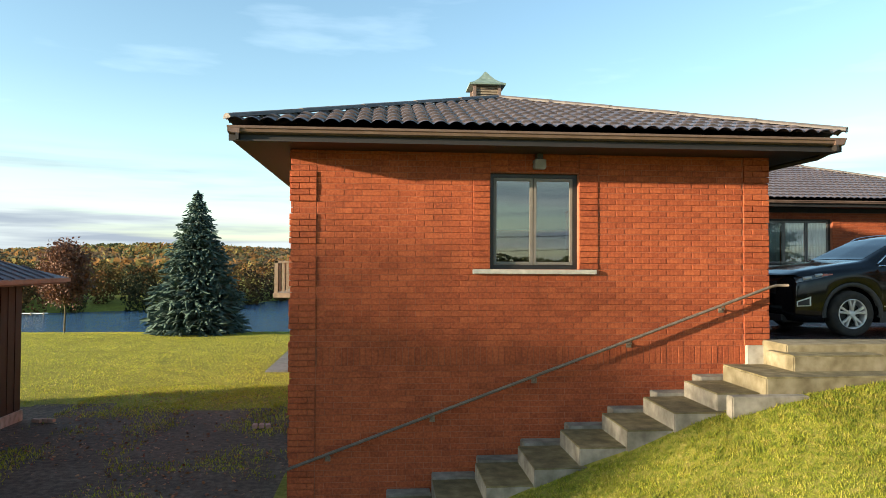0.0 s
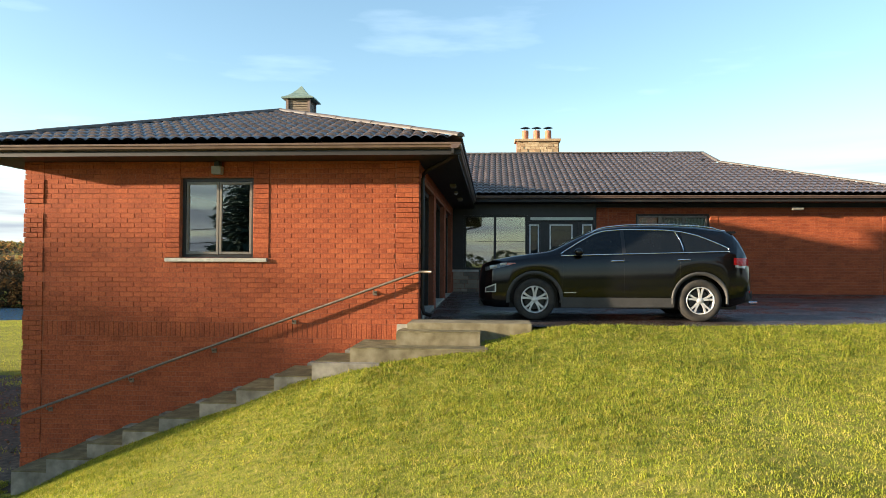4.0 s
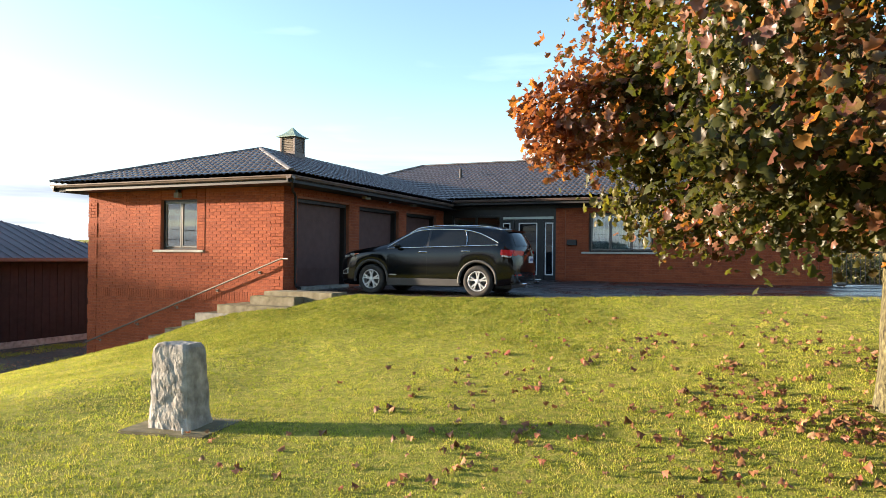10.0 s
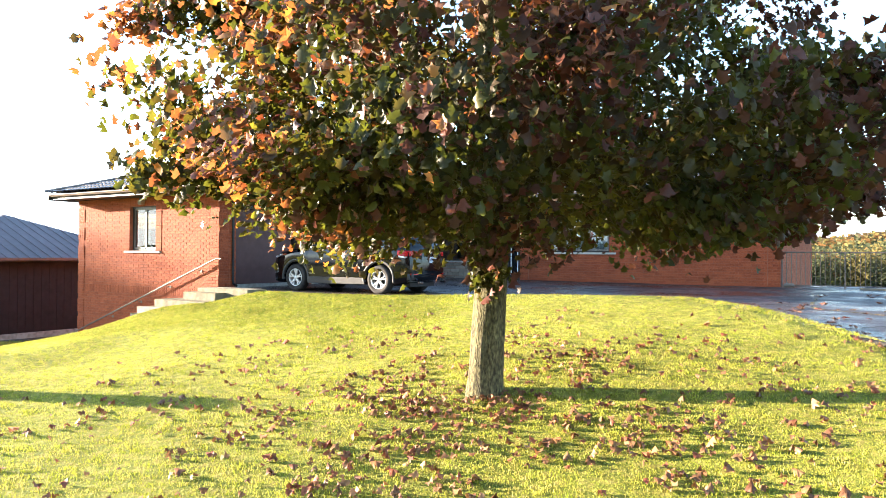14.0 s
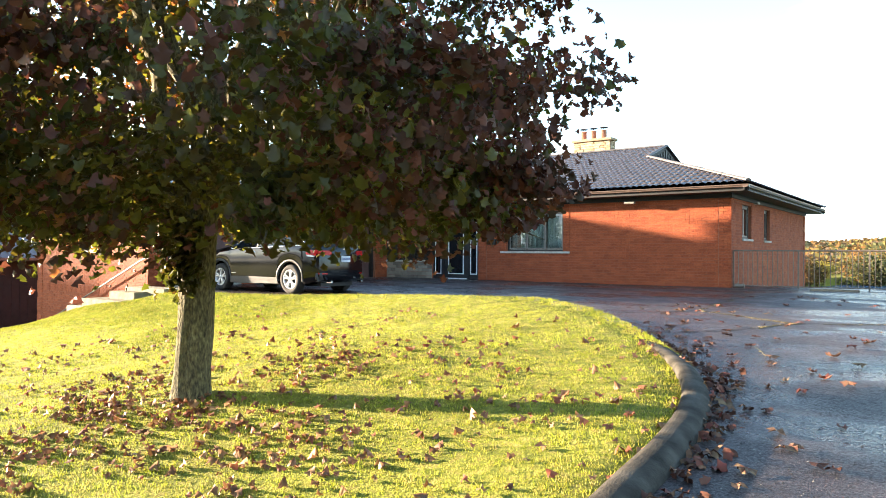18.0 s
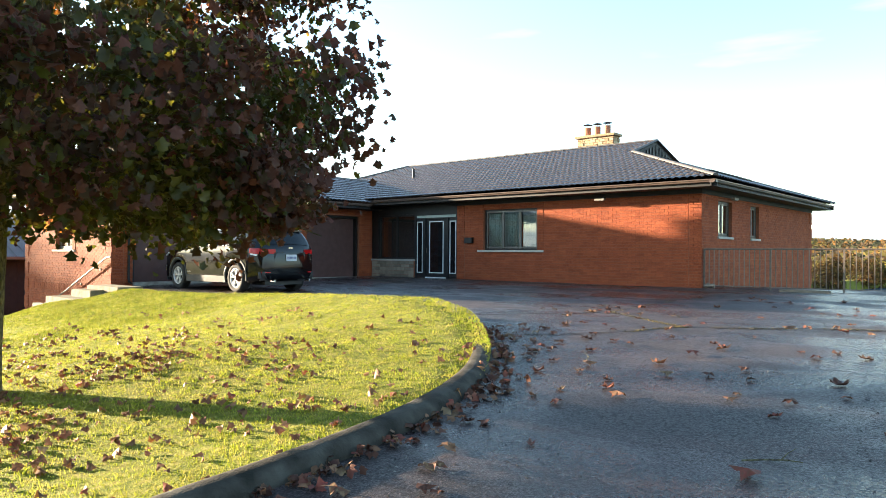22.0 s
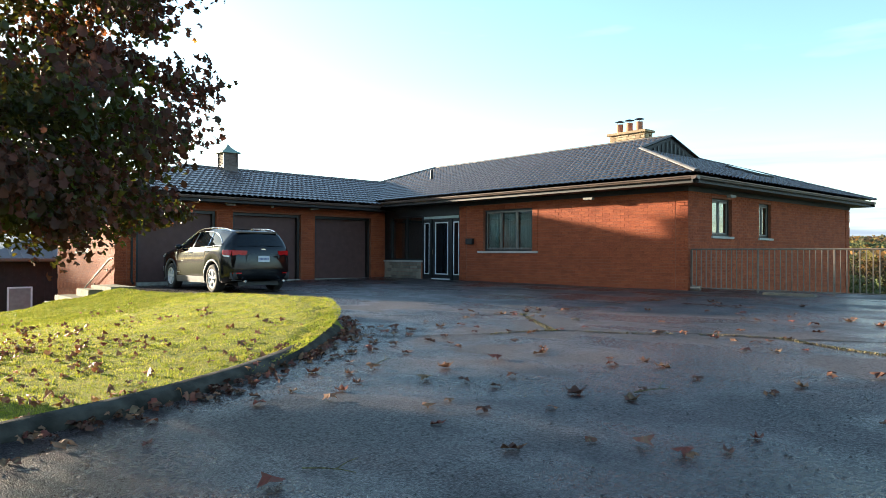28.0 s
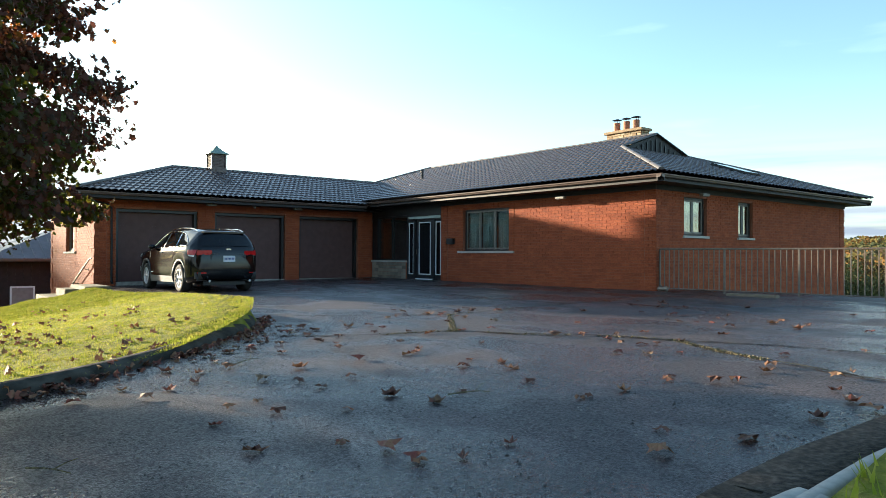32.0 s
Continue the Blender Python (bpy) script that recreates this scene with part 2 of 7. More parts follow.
def wet_gloss(m):
    """Damp patches: smooth film in places, dry coarse grains in others."""
    n, l = m.node_tree.nodes, m.node_tree.links
    tc, mp = n.new("ShaderNodeTexCoord"), n.new("ShaderNodeMapping")
    mp.inputs["Scale"].default_value = (0.8, 1.3, 1)
    mp.inputs["Rotation"].default_value = (0, 0, 0.7)
    slow, fine, a, b, add = n.new("ShaderNodeTexNoise"), n.new("ShaderNodeTexNoise"), n.new("ShaderNodeMapRange"), n.new("ShaderNodeMapRange"), n.new("ShaderNodeMath")
    slow.inputs["Scale"].default_value, slow.inputs["Detail"].default_value, slow.inputs["Distortion"].default_value = 0.6, 6, 0.4
    fine.inputs["Scale"].default_value, fine.inputs["Detail"].default_value = 40, 3
    l.new(tc.outputs["Object"], mp.inputs[0])
    l.new(mp.outputs[0], slow.inputs["Vector"])
    l.new(tc.outputs["Object"], fine.inputs["Vector"])
    a.inputs[1].default_value, a.inputs[2].default_value, a.inputs[3].default_value, a.inputs[4].default_value = 0.44, 0.57, 0.17, 0.50
    b.inputs[1].default_value, b.inputs[2].default_value, b.inputs[3].default_value, b.inputs[4].default_value = 0.46, 0.62, 0.0, 0.22
    l.new(slow.outputs["Fac"], a.inputs[0])
    l.new(fine.outputs["Fac"], b.inputs[0])
    l.new(a.outputs[0], add.inputs[0])
    l.new(b.outputs[0], add.inputs[1])
    l.new(add.outputs[0], n["Principled BSDF"].inputs["Roughness"])
    # rounded aggregate, eight to ten millimetres across, with finer grit between
    grain, fines, mixh, bmp = n.new("ShaderNodeTexVoronoi"), n.new("ShaderNodeTexNoise"), n.new("ShaderNodeMath"), n.new("ShaderNodeBump")
    grain.inputs["Scale"].default_value = 95
    fines.inputs["Scale"].default_value, fines.inputs["Detail"].default_value = 45, 4
    mixh.operation = "SUBTRACT"
    l.new(tc.outputs["Object"], grain.inputs["Vector"])
    l.new(tc.outputs["Object"], fines.inputs["Vector"])
    l.new(fines.outputs["Fac"], mixh.inputs[0])
    l.new(grain.outputs["Distance"], mixh.inputs[1])
    bmp.inputs["Strength"].default_value, bmp.inputs["Distance"].default_value = 0.75, 0.005
    l.new(mixh.outputs[0], bmp.inputs["Height"])
    l.new(bmp.outputs[0], n["Principled BSDF"].inputs["Normal"])
    # paler and darker patches, a metre or two across: wear, with sun and shade contrast painted in
    base = n["Principled BSDF"].inputs["Base Color"]
    src, mul, tone, mottle = base.links[0].from_socket, n.new("ShaderNodeMixRGB"), n.new("ShaderNodeValToRGB"), n.new("ShaderNodeTexNoise")
    mottle.inputs["Scale"].default_value, mottle.inputs["Detail"].default_value = 0.9, 7
    tone.color_ramp.elements[0].position, tone.color_ramp.elements[1].position = 0.36, 0.66
    tone.color_ramp.elements[0].color, tone.color_ramp.elements[1].color = (0.45, 0.45, 0.46, 1), (1.35, 1.30, 1.27, 1)
    mul.blend_type = "MULTIPLY"
    mul.inputs[0].default_value = 1.0
    l.new(tc.outputs["Object"], mottle.inputs["Vector"])
    l.new(mottle.outputs["Fac"], tone.inputs[0])
    l.new(src, mul.inputs[1])
    l.new(tone.outputs[0], mul.inputs[2])
    l.new(mul.outputs[0], base)


wet_gloss(M_ASPHALT)
M_CRACK = mat("crack_filler", [(0.008, 0.008, 0.008), (0.018, 0.017, 0.015), (0.11, 0.095, 0.06)], 5, 0.9, bump=0.5, spec=0.1)
M_SOIL = mat("lawn_soil_and_turf", [(0.130, 0.148, 0.018), (0.224, 0.230, 0.030), (0.323, 0.274, 0.066)], 11, 0.95, bump=0.7, bscale=45, big=0.3, depth=0.03, spec=0.2)
M_GRASS = mat("grass_blades", [(0.170, 0.224, 0.022), (0.322, 0.375, 0.030), (0.444, 0.448, 0.048), (0.552, 0.476, 0.098), (0.633, 0.504, 0.202)], 9.0, 0.6, island=0.34, bump=0, big=0.35, trans=0.40, spec=0.2)
M_LUSH = mat("longer_green_grass", [(0.105, 0.145, 0.018), (0.195, 0.238, 0.025), (0.31, 0.31, 0.038), (0.42, 0.35, 0.07)], 9.0, 0.6, island=0.34, bump=0, big=0.35, trans=0.40, spec=0.2)
M_GRAVEL = mat("dark_gravel_yard", [(0.046, 0.035, 0.025), (0.100, 0.075, 0.050), (0.16, 0.130, 0.095)], 9, 0.95, bump=0.8, bscale=55, big=0.4, depth=0.03)
M_VERGE = mat("damp_gritty_earth", [(0.030, 0.022, 0.016), (0.075, 0.056, 0.040), (0.15, 0.12, 0.09)], 26, 0.9, bump=0.8, bscale=70, big=0.4, depth=0.012, spec=0.25)
M_DOOR = mat("brown_garage_door", [(0.10, 0.050, 0.042), (0.125, 0.064, 0.054)], 5, 0.55, bump=0.04, big=0.1, spec=0.25)
M_BLACK = mat("charcoal_panel", [(0.010, 0.010, 0.011), (0.018, 0.018, 0.019)], 6, 0.45, bump=0.05)
# transom glass with the sky's reflection as its pale base colour
M_TRANSOM = mat("pale_reflecting_glass", [(0.42, 0.50, 0.46), (0.52, 0.60, 0.56)], 6, 0.15, bump=0.02, big=0.05, spec=0.6)
M_WHITE = mat("white_trim", [(0.70, 0.70, 0.70), (0.80, 0.80, 0.80)], 12, 0.4, bump=0.02, big=0.06)
M_METAL = mat("weathered_rail_steel", [(0.16, 0.128, 0.100), (0.25, 0.205, 0.165)], 20, 0.45, metal=0.5, bump=0.08)
M_FENCE = mat("painted_fence_steel", [(0.15, 0.115, 0.090), (0.23, 0.18, 0.145)], 20, 0.45, metal=0.15, bump=0.08, spec=0.25)
M_COPPER = mat("weathered_copper", [(0.17, 0.25, 0.21), (0.29, 0.38, 0.32)], 11, 0.6, metal=0.25, bump=0.15)
M_CUPOLA = mat("brown_cupola_board", [(0.15, 0.105, 0.085), (0.20, 0.145, 0.12)], 9, 0.6)
M_CHIM = mat("buff_stone", [(0.26, 0.16, 0.085), (0.44, 0.31, 0.18), (0.60, 0.47, 0.30)], 9, 0.85, island=0.7, bump=0.4)
M_FLUE = mat("terracotta_flue", [(0.42, 0.16, 0.08), (0.50, 0.21, 0.12)], 9, 0.8)
M_STONE = mat("grey_limestone_block", [(0.19, 0.172, 0.145), (0.33, 0.302, 0.26), (0.48, 0.445, 0.39)], 9, 0.9, bump=0.8, bscale=40, big=0.35, depth=0.014)
M_PLANTER = mat("ashlar_stone", [(0.15, 0.115, 0.085), (0.27, 0.21, 0.155), (0.40, 0.32, 0.24)], 9, 0.85, island=0.75, bump=0.35)
M_BARK = mat("maple_bark", [(0.030, 0.024, 0.012), (0.082, 0.069, 0.031), (0.145, 0.126, 0.055), (0.23, 0.205, 0.10)], 42, 0.95, bump=0.8, bscale=60, stretch=(1, 1, 0.42), depth=0.035, big=0.3)
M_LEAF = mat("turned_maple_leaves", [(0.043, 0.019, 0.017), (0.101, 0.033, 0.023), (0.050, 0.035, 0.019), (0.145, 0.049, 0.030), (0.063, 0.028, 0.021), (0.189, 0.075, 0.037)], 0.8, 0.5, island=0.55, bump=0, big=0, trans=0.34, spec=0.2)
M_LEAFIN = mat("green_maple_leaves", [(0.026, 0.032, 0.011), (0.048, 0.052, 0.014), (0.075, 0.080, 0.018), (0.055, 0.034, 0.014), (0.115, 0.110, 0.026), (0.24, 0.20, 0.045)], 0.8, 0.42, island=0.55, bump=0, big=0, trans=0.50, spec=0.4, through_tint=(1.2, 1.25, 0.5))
# lighter turned leaves: the low sun's warmth is part of their colour
M_LEAFGOLD = mat("sunlit_copper_leaves", [(0.080, 0.032, 0.024), (0.189, 0.090, 0.058), (0.123, 0.044, 0.031), (0.274, 0.144, 0.085), (0.151, 0.064, 0.039), (0.396, 0.204, 0.059), (0.104, 0.080, 0.032), (0.340, 0.221, 0.140)], 0.8, 0.36, island=0.60, bump=0, big=0, trans=0.44, spec=0.6, through_tint=(1.6, 1.1, 0.50))
M_FALLEN = mat("fallen_leaves", [(0.096, 0.049, 0.024), (0.226, 0.113, 0.049), (0.131, 0.055, 0.029), (0.418, 0.219, 0.095), (0.244, 0.068, 0.037), (0.174, 0.097, 0.046), (0.522, 0.308, 0.144)], 6, 0.55, island=0.8, obj=0.8, bump=0, big=0, trans=0.12, spec=0.3)
M_STREWN = mat("wet_fallen_leaves", [(0.044, 0.023, 0.018), (0.112, 0.049, 0.032), (0.068, 0.030, 0.023), (0.256, 0.142, 0.078), (0.192, 0.052, 0.041), (0.112, 0.067, 0.041), (0.336, 0.228, 0.127)], 6, 0.6, island=0.8, obj=0.8, bump=0, big=0, trans=0.10, spec=0.12)
M_SPRUCE = mat("spruce_needles", [(0.026, 0.052, 0.040), (0.052, 0.088, 0.068), (0.095, 0.135, 0.112)], 1.5, 0.75, island=0.6, bump=0, big=0, spec=0.2)
M_DKLEAF = mat("dark_maple_leaves", [(0.06, 0.035, 0.022), (0.11, 0.05, 0.03), (0.19, 0.085, 0.04)], 1.5, 0.6, island=0.7, bump=0, big=0, trans=0.25)
M_WATER = mat("lake_water", [(0.026, 0.075, 0.145), (0.034, 0.090, 0.165)], 0.05, 0.12, bump=1.0, bscale=0.9, big=0, depth=1.4, stretch=(0.4, 2.0, 1))
M_SHED = mat("dark_brown_siding", [(0.018, 0.011, 0.011), (0.030, 0.018, 0.017)], 5, 0.6, bump=0.05, spec=0.3)
M_SHEDDOOR = mat("faded_door_paint", [(0.24, 0.19, 0.18), (0.31, 0.26, 0.245)], 5, 0.6, bump=0.05)
M_SHEDROOF = mat("ribbed_metal_roof", [(0.095, 0.075, 0.082), (0.13, 0.105, 0.11)], 5, 0.5, bump=0.05, spec=0.3)
M_DECK = mat("weathered_deck_wood", [(0.19, 0.15, 0.105), (0.29, 0.235, 0.17)], 7, 0.85, bump=0.3, stretch=(1, 8, 1))
M_PAINT = mat("black_car_paint", [(0.003, 0.003, 0.004), (0.005, 0.005, 0.006)], 3, 0.10, bump=0, big=0, spec=0.42)
M_PLASTIC = mat("grey_cladding_plastic", [(0.040, 0.039, 0.038), (0.055, 0.053, 0.050)], 40, 0.6, bump=0.15)
M_TYRE = mat("tyre_rubber", [(0.014, 0.014, 0.014), (0.045, 0.038, 0.030)], 9, 0.85, bump=0.2)
M_ALLOY = mat("alloy_wheel", [(0.62, 0.62, 0.62), (0.72, 0.72, 0.72)], 9, 0.32, metal=0.45, bump=0.02)
M_CHROME = mat("chrome", [(0.72, 0.72, 0.72), (0.80, 0.80, 0.80)], 9, 0.10, metal=1.0, bump=0)
M_CARGLASS = mat("tinted_car_glass", [(0.006, 0.008, 0.010), (0.010, 0.012, 0.014)], 3, 0.02, bump=0, big=0, spec=0.36)
M_RED = mat("red_tail_lamp", [(0.416, 0.005, 0.007), (0.608, 0.010, 0.012)], 20, 0.25, bump=0.1, coat=0.1)
M_LAMPGLASS = mat("clear_lamp_lens", [(0.45, 0.46, 0.48), (0.62, 0.63, 0.65)], 20, 0.08, metal=0.6, bump=0.1, coat=1.0)
M_HEADLAMP = mat("dark_headlamp_lens", [(0.035, 0.037, 0.040), (0.085, 0.088, 0.092)], 20, 0.06, bump=0.05, coat=1.0)
M_AMBER = mat("amber_lens", [(0.50, 0.10, 0.04), (0.60, 0.14, 0.05)], 20, 0.15, bump=0.05, coat=1.0)
M_CURTAIN = mat("pale_curtain", [(0.66, 0.66, 0.61), (0.78, 0.78, 0.73)], 3, 0.9, bump=0.1, stretch=(6, 6, 0.4))
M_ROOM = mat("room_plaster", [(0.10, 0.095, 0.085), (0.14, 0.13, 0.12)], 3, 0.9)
M_PANE = glass("window_glass", (0.80, 0.87, 0.86), 0.18)
M_PLATE = mat("number_plate", [(0.62, 0.64, 0.68), (0.72, 0.73, 0.76)], 20, 0.4, bump=0.05)
M_PLATEBAR = mat("plate_bars", [(0.05, 0.08, 0.22), (0.07, 0.10, 0.26)], 20, 0.4, bump=0)
M_PAVER = mat("slate_paver", [(0.10, 0.105, 0.11), (0.17, 0.175, 0.18)], 6, 0.7, bump=0.3, obj=0.4)
M_LOOSEBRICK = mat("loose_pale_brick", [(0.42, 0.26, 0.19), (0.54, 0.37, 0.28)], 12, 0.85, obj=0.5, bump=0.4)
M_LAMPBODY = mat("lamp_housing", [(0.24, 0.21, 0.17), (0.31, 0.28, 0.23)], 12, 0.55, bump=0.05)

# ---- building helpers ----


def thing(name, label, category, at=(0, 0, 0), group="", kind=""):
    ob = new(name)
    ob.location = at
    ob.empty_display_size = 0.2
    return tagged(ob, label, category, group, kind)


def put(name, bm, material, parent=None, label="", smooth=False, kind=""):
    me = bpy.data.meshes.new(name)
    bm.to_mesh(me)
    bm.free()
    me.materials.append(material)
    if smooth:
        me.shade_smooth()
    ob = new(name, me)
    if parent:
        ob.parent = parent
        ob.matrix_parent_inverse = Matrix.Identity(4)
        w = Matrix.Translation((0, 0, 0))
        q = parent
        while q:
            w = Matrix.Translation(q.location) @ w
            q = q.parent
        ob.location = -w.translation
    if label:
        ob["label"] = label
    if kind:
        ob["kind"] = kind
    return ob


part = put


def raw(name, verts, faces, material, parent=None, label="", smooth=False, kind=""):
    """A mesh from arrays of corners and faces."""
    me = bpy.data.meshes.new(name)
    me.from_pydata([tuple(v) for v in np.asarray(verts, float).tolist()], [], [list(f) for f in faces])
    me.update()
    bm = bmesh.new()
    bm.from_mesh(me)
    bpy.data.meshes.remove(me)
    return put(name, bm, material, parent, label, smooth, kind)


def box(bm, x0, x1, y0, y1, z0, z1, bevel=0.0):
    vs = [bm.verts.new((x, y, z)) for z in (z0, z1) for y in (y0, y1) for x in (x0, x1)]
    fs = [bm.faces.new([vs[i] for i in f]) for f in ((0, 2, 3, 1), (4, 5, 7, 6), (0, 1, 5, 4), (2, 6, 7, 3), (0, 4, 6, 2), (1, 3, 7, 5))]
    if bevel:
        bmesh.ops.bevel(bm, geom=list({e for f in fs for e in f.edges}), offset=bevel, segments=2, affect="EDGES")
    return bm


def boxes(*rows, bevel=0.0):
    bm = bmesh.new()
    for r in rows:
        box(bm, *r, bevel=bevel)
    return bm


def tube(points, r, sides=8, r_end=None, caps=True):
    """A round bar along points."""
    bm = bmesh.new()
    pts = [Vector(p) for p in points]
    rings = []
    for i, p in enumerate(pts):
        d = (pts[min(i + 1, len(pts) - 1)] - pts[max(i - 1, 0)]).normalized()
        a = d.cross(Vector((0, 0, 1)) if abs(d.z) < 0.9 else Vector((1, 0, 0))).normalized()
        b = d.cross(a)
        rr = r if r_end is None else r + (r_end - r) * i / max(1, len(pts) - 1)
        rings.append([bm.verts.new(p + rr * (math.cos(t) * a + math.sin(t) * b)) for t in (2 * math.pi * k / sides for k in range(sides))])
    for u, v in zip(rings, rings[1:]):
        for k in range(sides):
            bm.faces.new((u[k], u[(k + 1) % sides], v[(k + 1) % sides], v[k]))
    if caps:
        bm.faces.new(rings[0])
        bm.faces.new(rings[-1][::-1])
    return bm


def smooth01(a, b, x):
    t = np.clip((np.asarray(x, float) - a) / (b - a), 0, 1)
    return t * t * (3 - 2 * t)


# ---- ground ----


def drive_z(x, y):
    y = np.asarray(y, float)
    return np.where(y > 0, 0.013 * y, 0.048 * y) + 0 * np.asarray(x, float)


def lawn_z(x, y):
    """Height of the lawn that falls from the drive towards the yard."""
    x, y = np.asarray(x, float), np.asarray(y, float)
    yy = np.minimum(y, 0.6)
    z = 0.10 - 0.95 * (1 - np.exp(yy / 4.5))
    u = np.maximum(3.3 - x, 0)
    z = z + 0.30 * smooth01(3, 13, x) * smooth01(-9.5, -5, y) - 0.097 * u ** 1.2 - 0.12 * np.maximum(u - 5.5, 0) ** 1.5
    z = z + 0.17 * np.exp(-((x - 2.1) / 1.2) ** 2 - ((y + 0.75) / 0.65) ** 2) + 0.05 * np.exp(-((y + 1.1) / 0.8) ** 2) * smooth01(2.5, 5, x) * smooth01(13, 10, x)
    z = z + 0.12 * np.exp(-((x - 0.9) / 0.9) ** 2 - ((y + 1.75) / 0.7) ** 2)
    z = z + 0.16 * np.exp(-((x + 0.4) / 1.2) ** 2 - ((y + 1.6) / 0.8) ** 2) - 0.17 * smooth01(-1.4, -2.6, x) * smooth01(-3.2, -1.4, y)
    z = z - 0.07 * smooth01(-4.2, -6.4, y) * smooth01(2.5, 5, x) * smooth01(16.6, 14.6, x)
    return np.maximum(z, -2.45)


def shore_y(x):
    """The far waterline: a near wooded point in the west, receding eastwards."""
    return np.interp(x, [-400, -75, -48, -34, -26, -20, 300], [128, 136, 150, 176, 240, 290, 296])


def ground_z(x, y):
    x, y = np.asarray(x, float), np.asarray(y, float)
    front = lawn_z(x, y)
    # lower yard west and north of the house
    yard = -2.45 + 0 * x
    k = np.maximum(smooth01(-0.4, 0.0, y) * smooth01(-6.3, -6.6, x), smooth01(19, 21, y))
    z = front * (1 - k) + yard * k
    under_stair = (x > -6.2) & (x < 0.9) & (y > -1.12) & (y < 0.3)
    z = np.where(under_stair, np.minimum(z, -1.69 + 0.3707 * (x + 4.71) - 0.42), z)
    z = np.where((x > 0.2) & (y > -0.5) & (y < 20), np.minimum(z, drive_z(x, y) - 0.15), z)
    # east slope beyond the railing
    e = smooth01(11.4, 16, y) * smooth01(12.0, 13.0, x)
    z = z * (1 - e) + (-3.0) * e
    # far bank, lake bed and hills
    far = smooth01(26.5, 64, y)
    z = z * (1 - far) + (-13.0) * far
    d = y - shore_y(x)
    hill = smooth01(-23, 15, d) * 6.5 + smooth01(310, 900, y) * (21 + 7 * np.sin(x * 0.006 + 1.0) + 6 * np.sin(x * 0.017))
    z = z + hill
    side = smooth01(40, 200, np.abs(x)) * (1 - smooth01(20, 60, y))
    near = (np.abs(x) < 30) & (np.abs(y) < 25)
    return z - 1.5 * side + np.where(near, 0.018 * np.sin(x * 1.1 + y * 0.5) * np.sin(y * 0.9 - x * 0.3), 0)


# edge of the lawn island along the drive: straight past the car, then a long curve southwards
EDGE = [(1.55, -0.45), (4, -0.15), (7, 0.05), (9.5, 0.0), (11.2, -0.15), (12.6, -0.55), (13.8, -1.15), (14.9, -2.2), (15.65, -3.2),
        (16.15, -4.2), (16.42, -5.1), (16.56, -6.0), (16.62, -6.8), (16.68, -8), (16.7, -12), (16.7, -18), (16.7, -40)]


def spline(points, step):
    """A smooth line through points, sampled at about that step."""
    p = [Vector((*q, 0)) for q in points]
    out = []
    for i in range(len(p) - 1):
        a, b, c, d = p[max(i - 1, 0)], p[i], p[i + 1], p[min(i + 2, len(p) - 1)]
        n = max(1, int((c - b).length / step))
        for k in range(n):
            t = k / n
            out.append(0.5 * (2 * b + (c - a) * t + (2 * a - 5 * b + 4 * c - d) * t * t + (3 * b - a - 3 * c + d) * t ** 3))
    out.append(p[-1])
    return [(v.x, v.y) for v in out]


EDGE_S = spline(EDGE, 0.25)
EDGE_X, EDGE_Y = np.array(EDGE_S).T
EAST = spline([(21.60, -40), (21.60, -6), (21.53, -2), (21.55, -0.9), (21.75, 0.5), (22.7, 3.0), (25, 5.5), (30, 7)], 0.25)
EAST_X, EAST_Y = np.array(EAST).T


def in_lawn(x, y):
    """True on the grass island west of the drive."""
    x, y = np.asarray(x, float), np.asarray(y, float)
    top = np.interp(x, EDGE_X[EDGE_Y > -7], EDGE_Y[EDGE_Y > -7])
    right = np.interp(y, EDGE_Y[::-1], EDGE_X[::-1])
    return np.where(x < 1.55, y < -0.45, (y < top) & ((y > -2.0) | (x < right)))


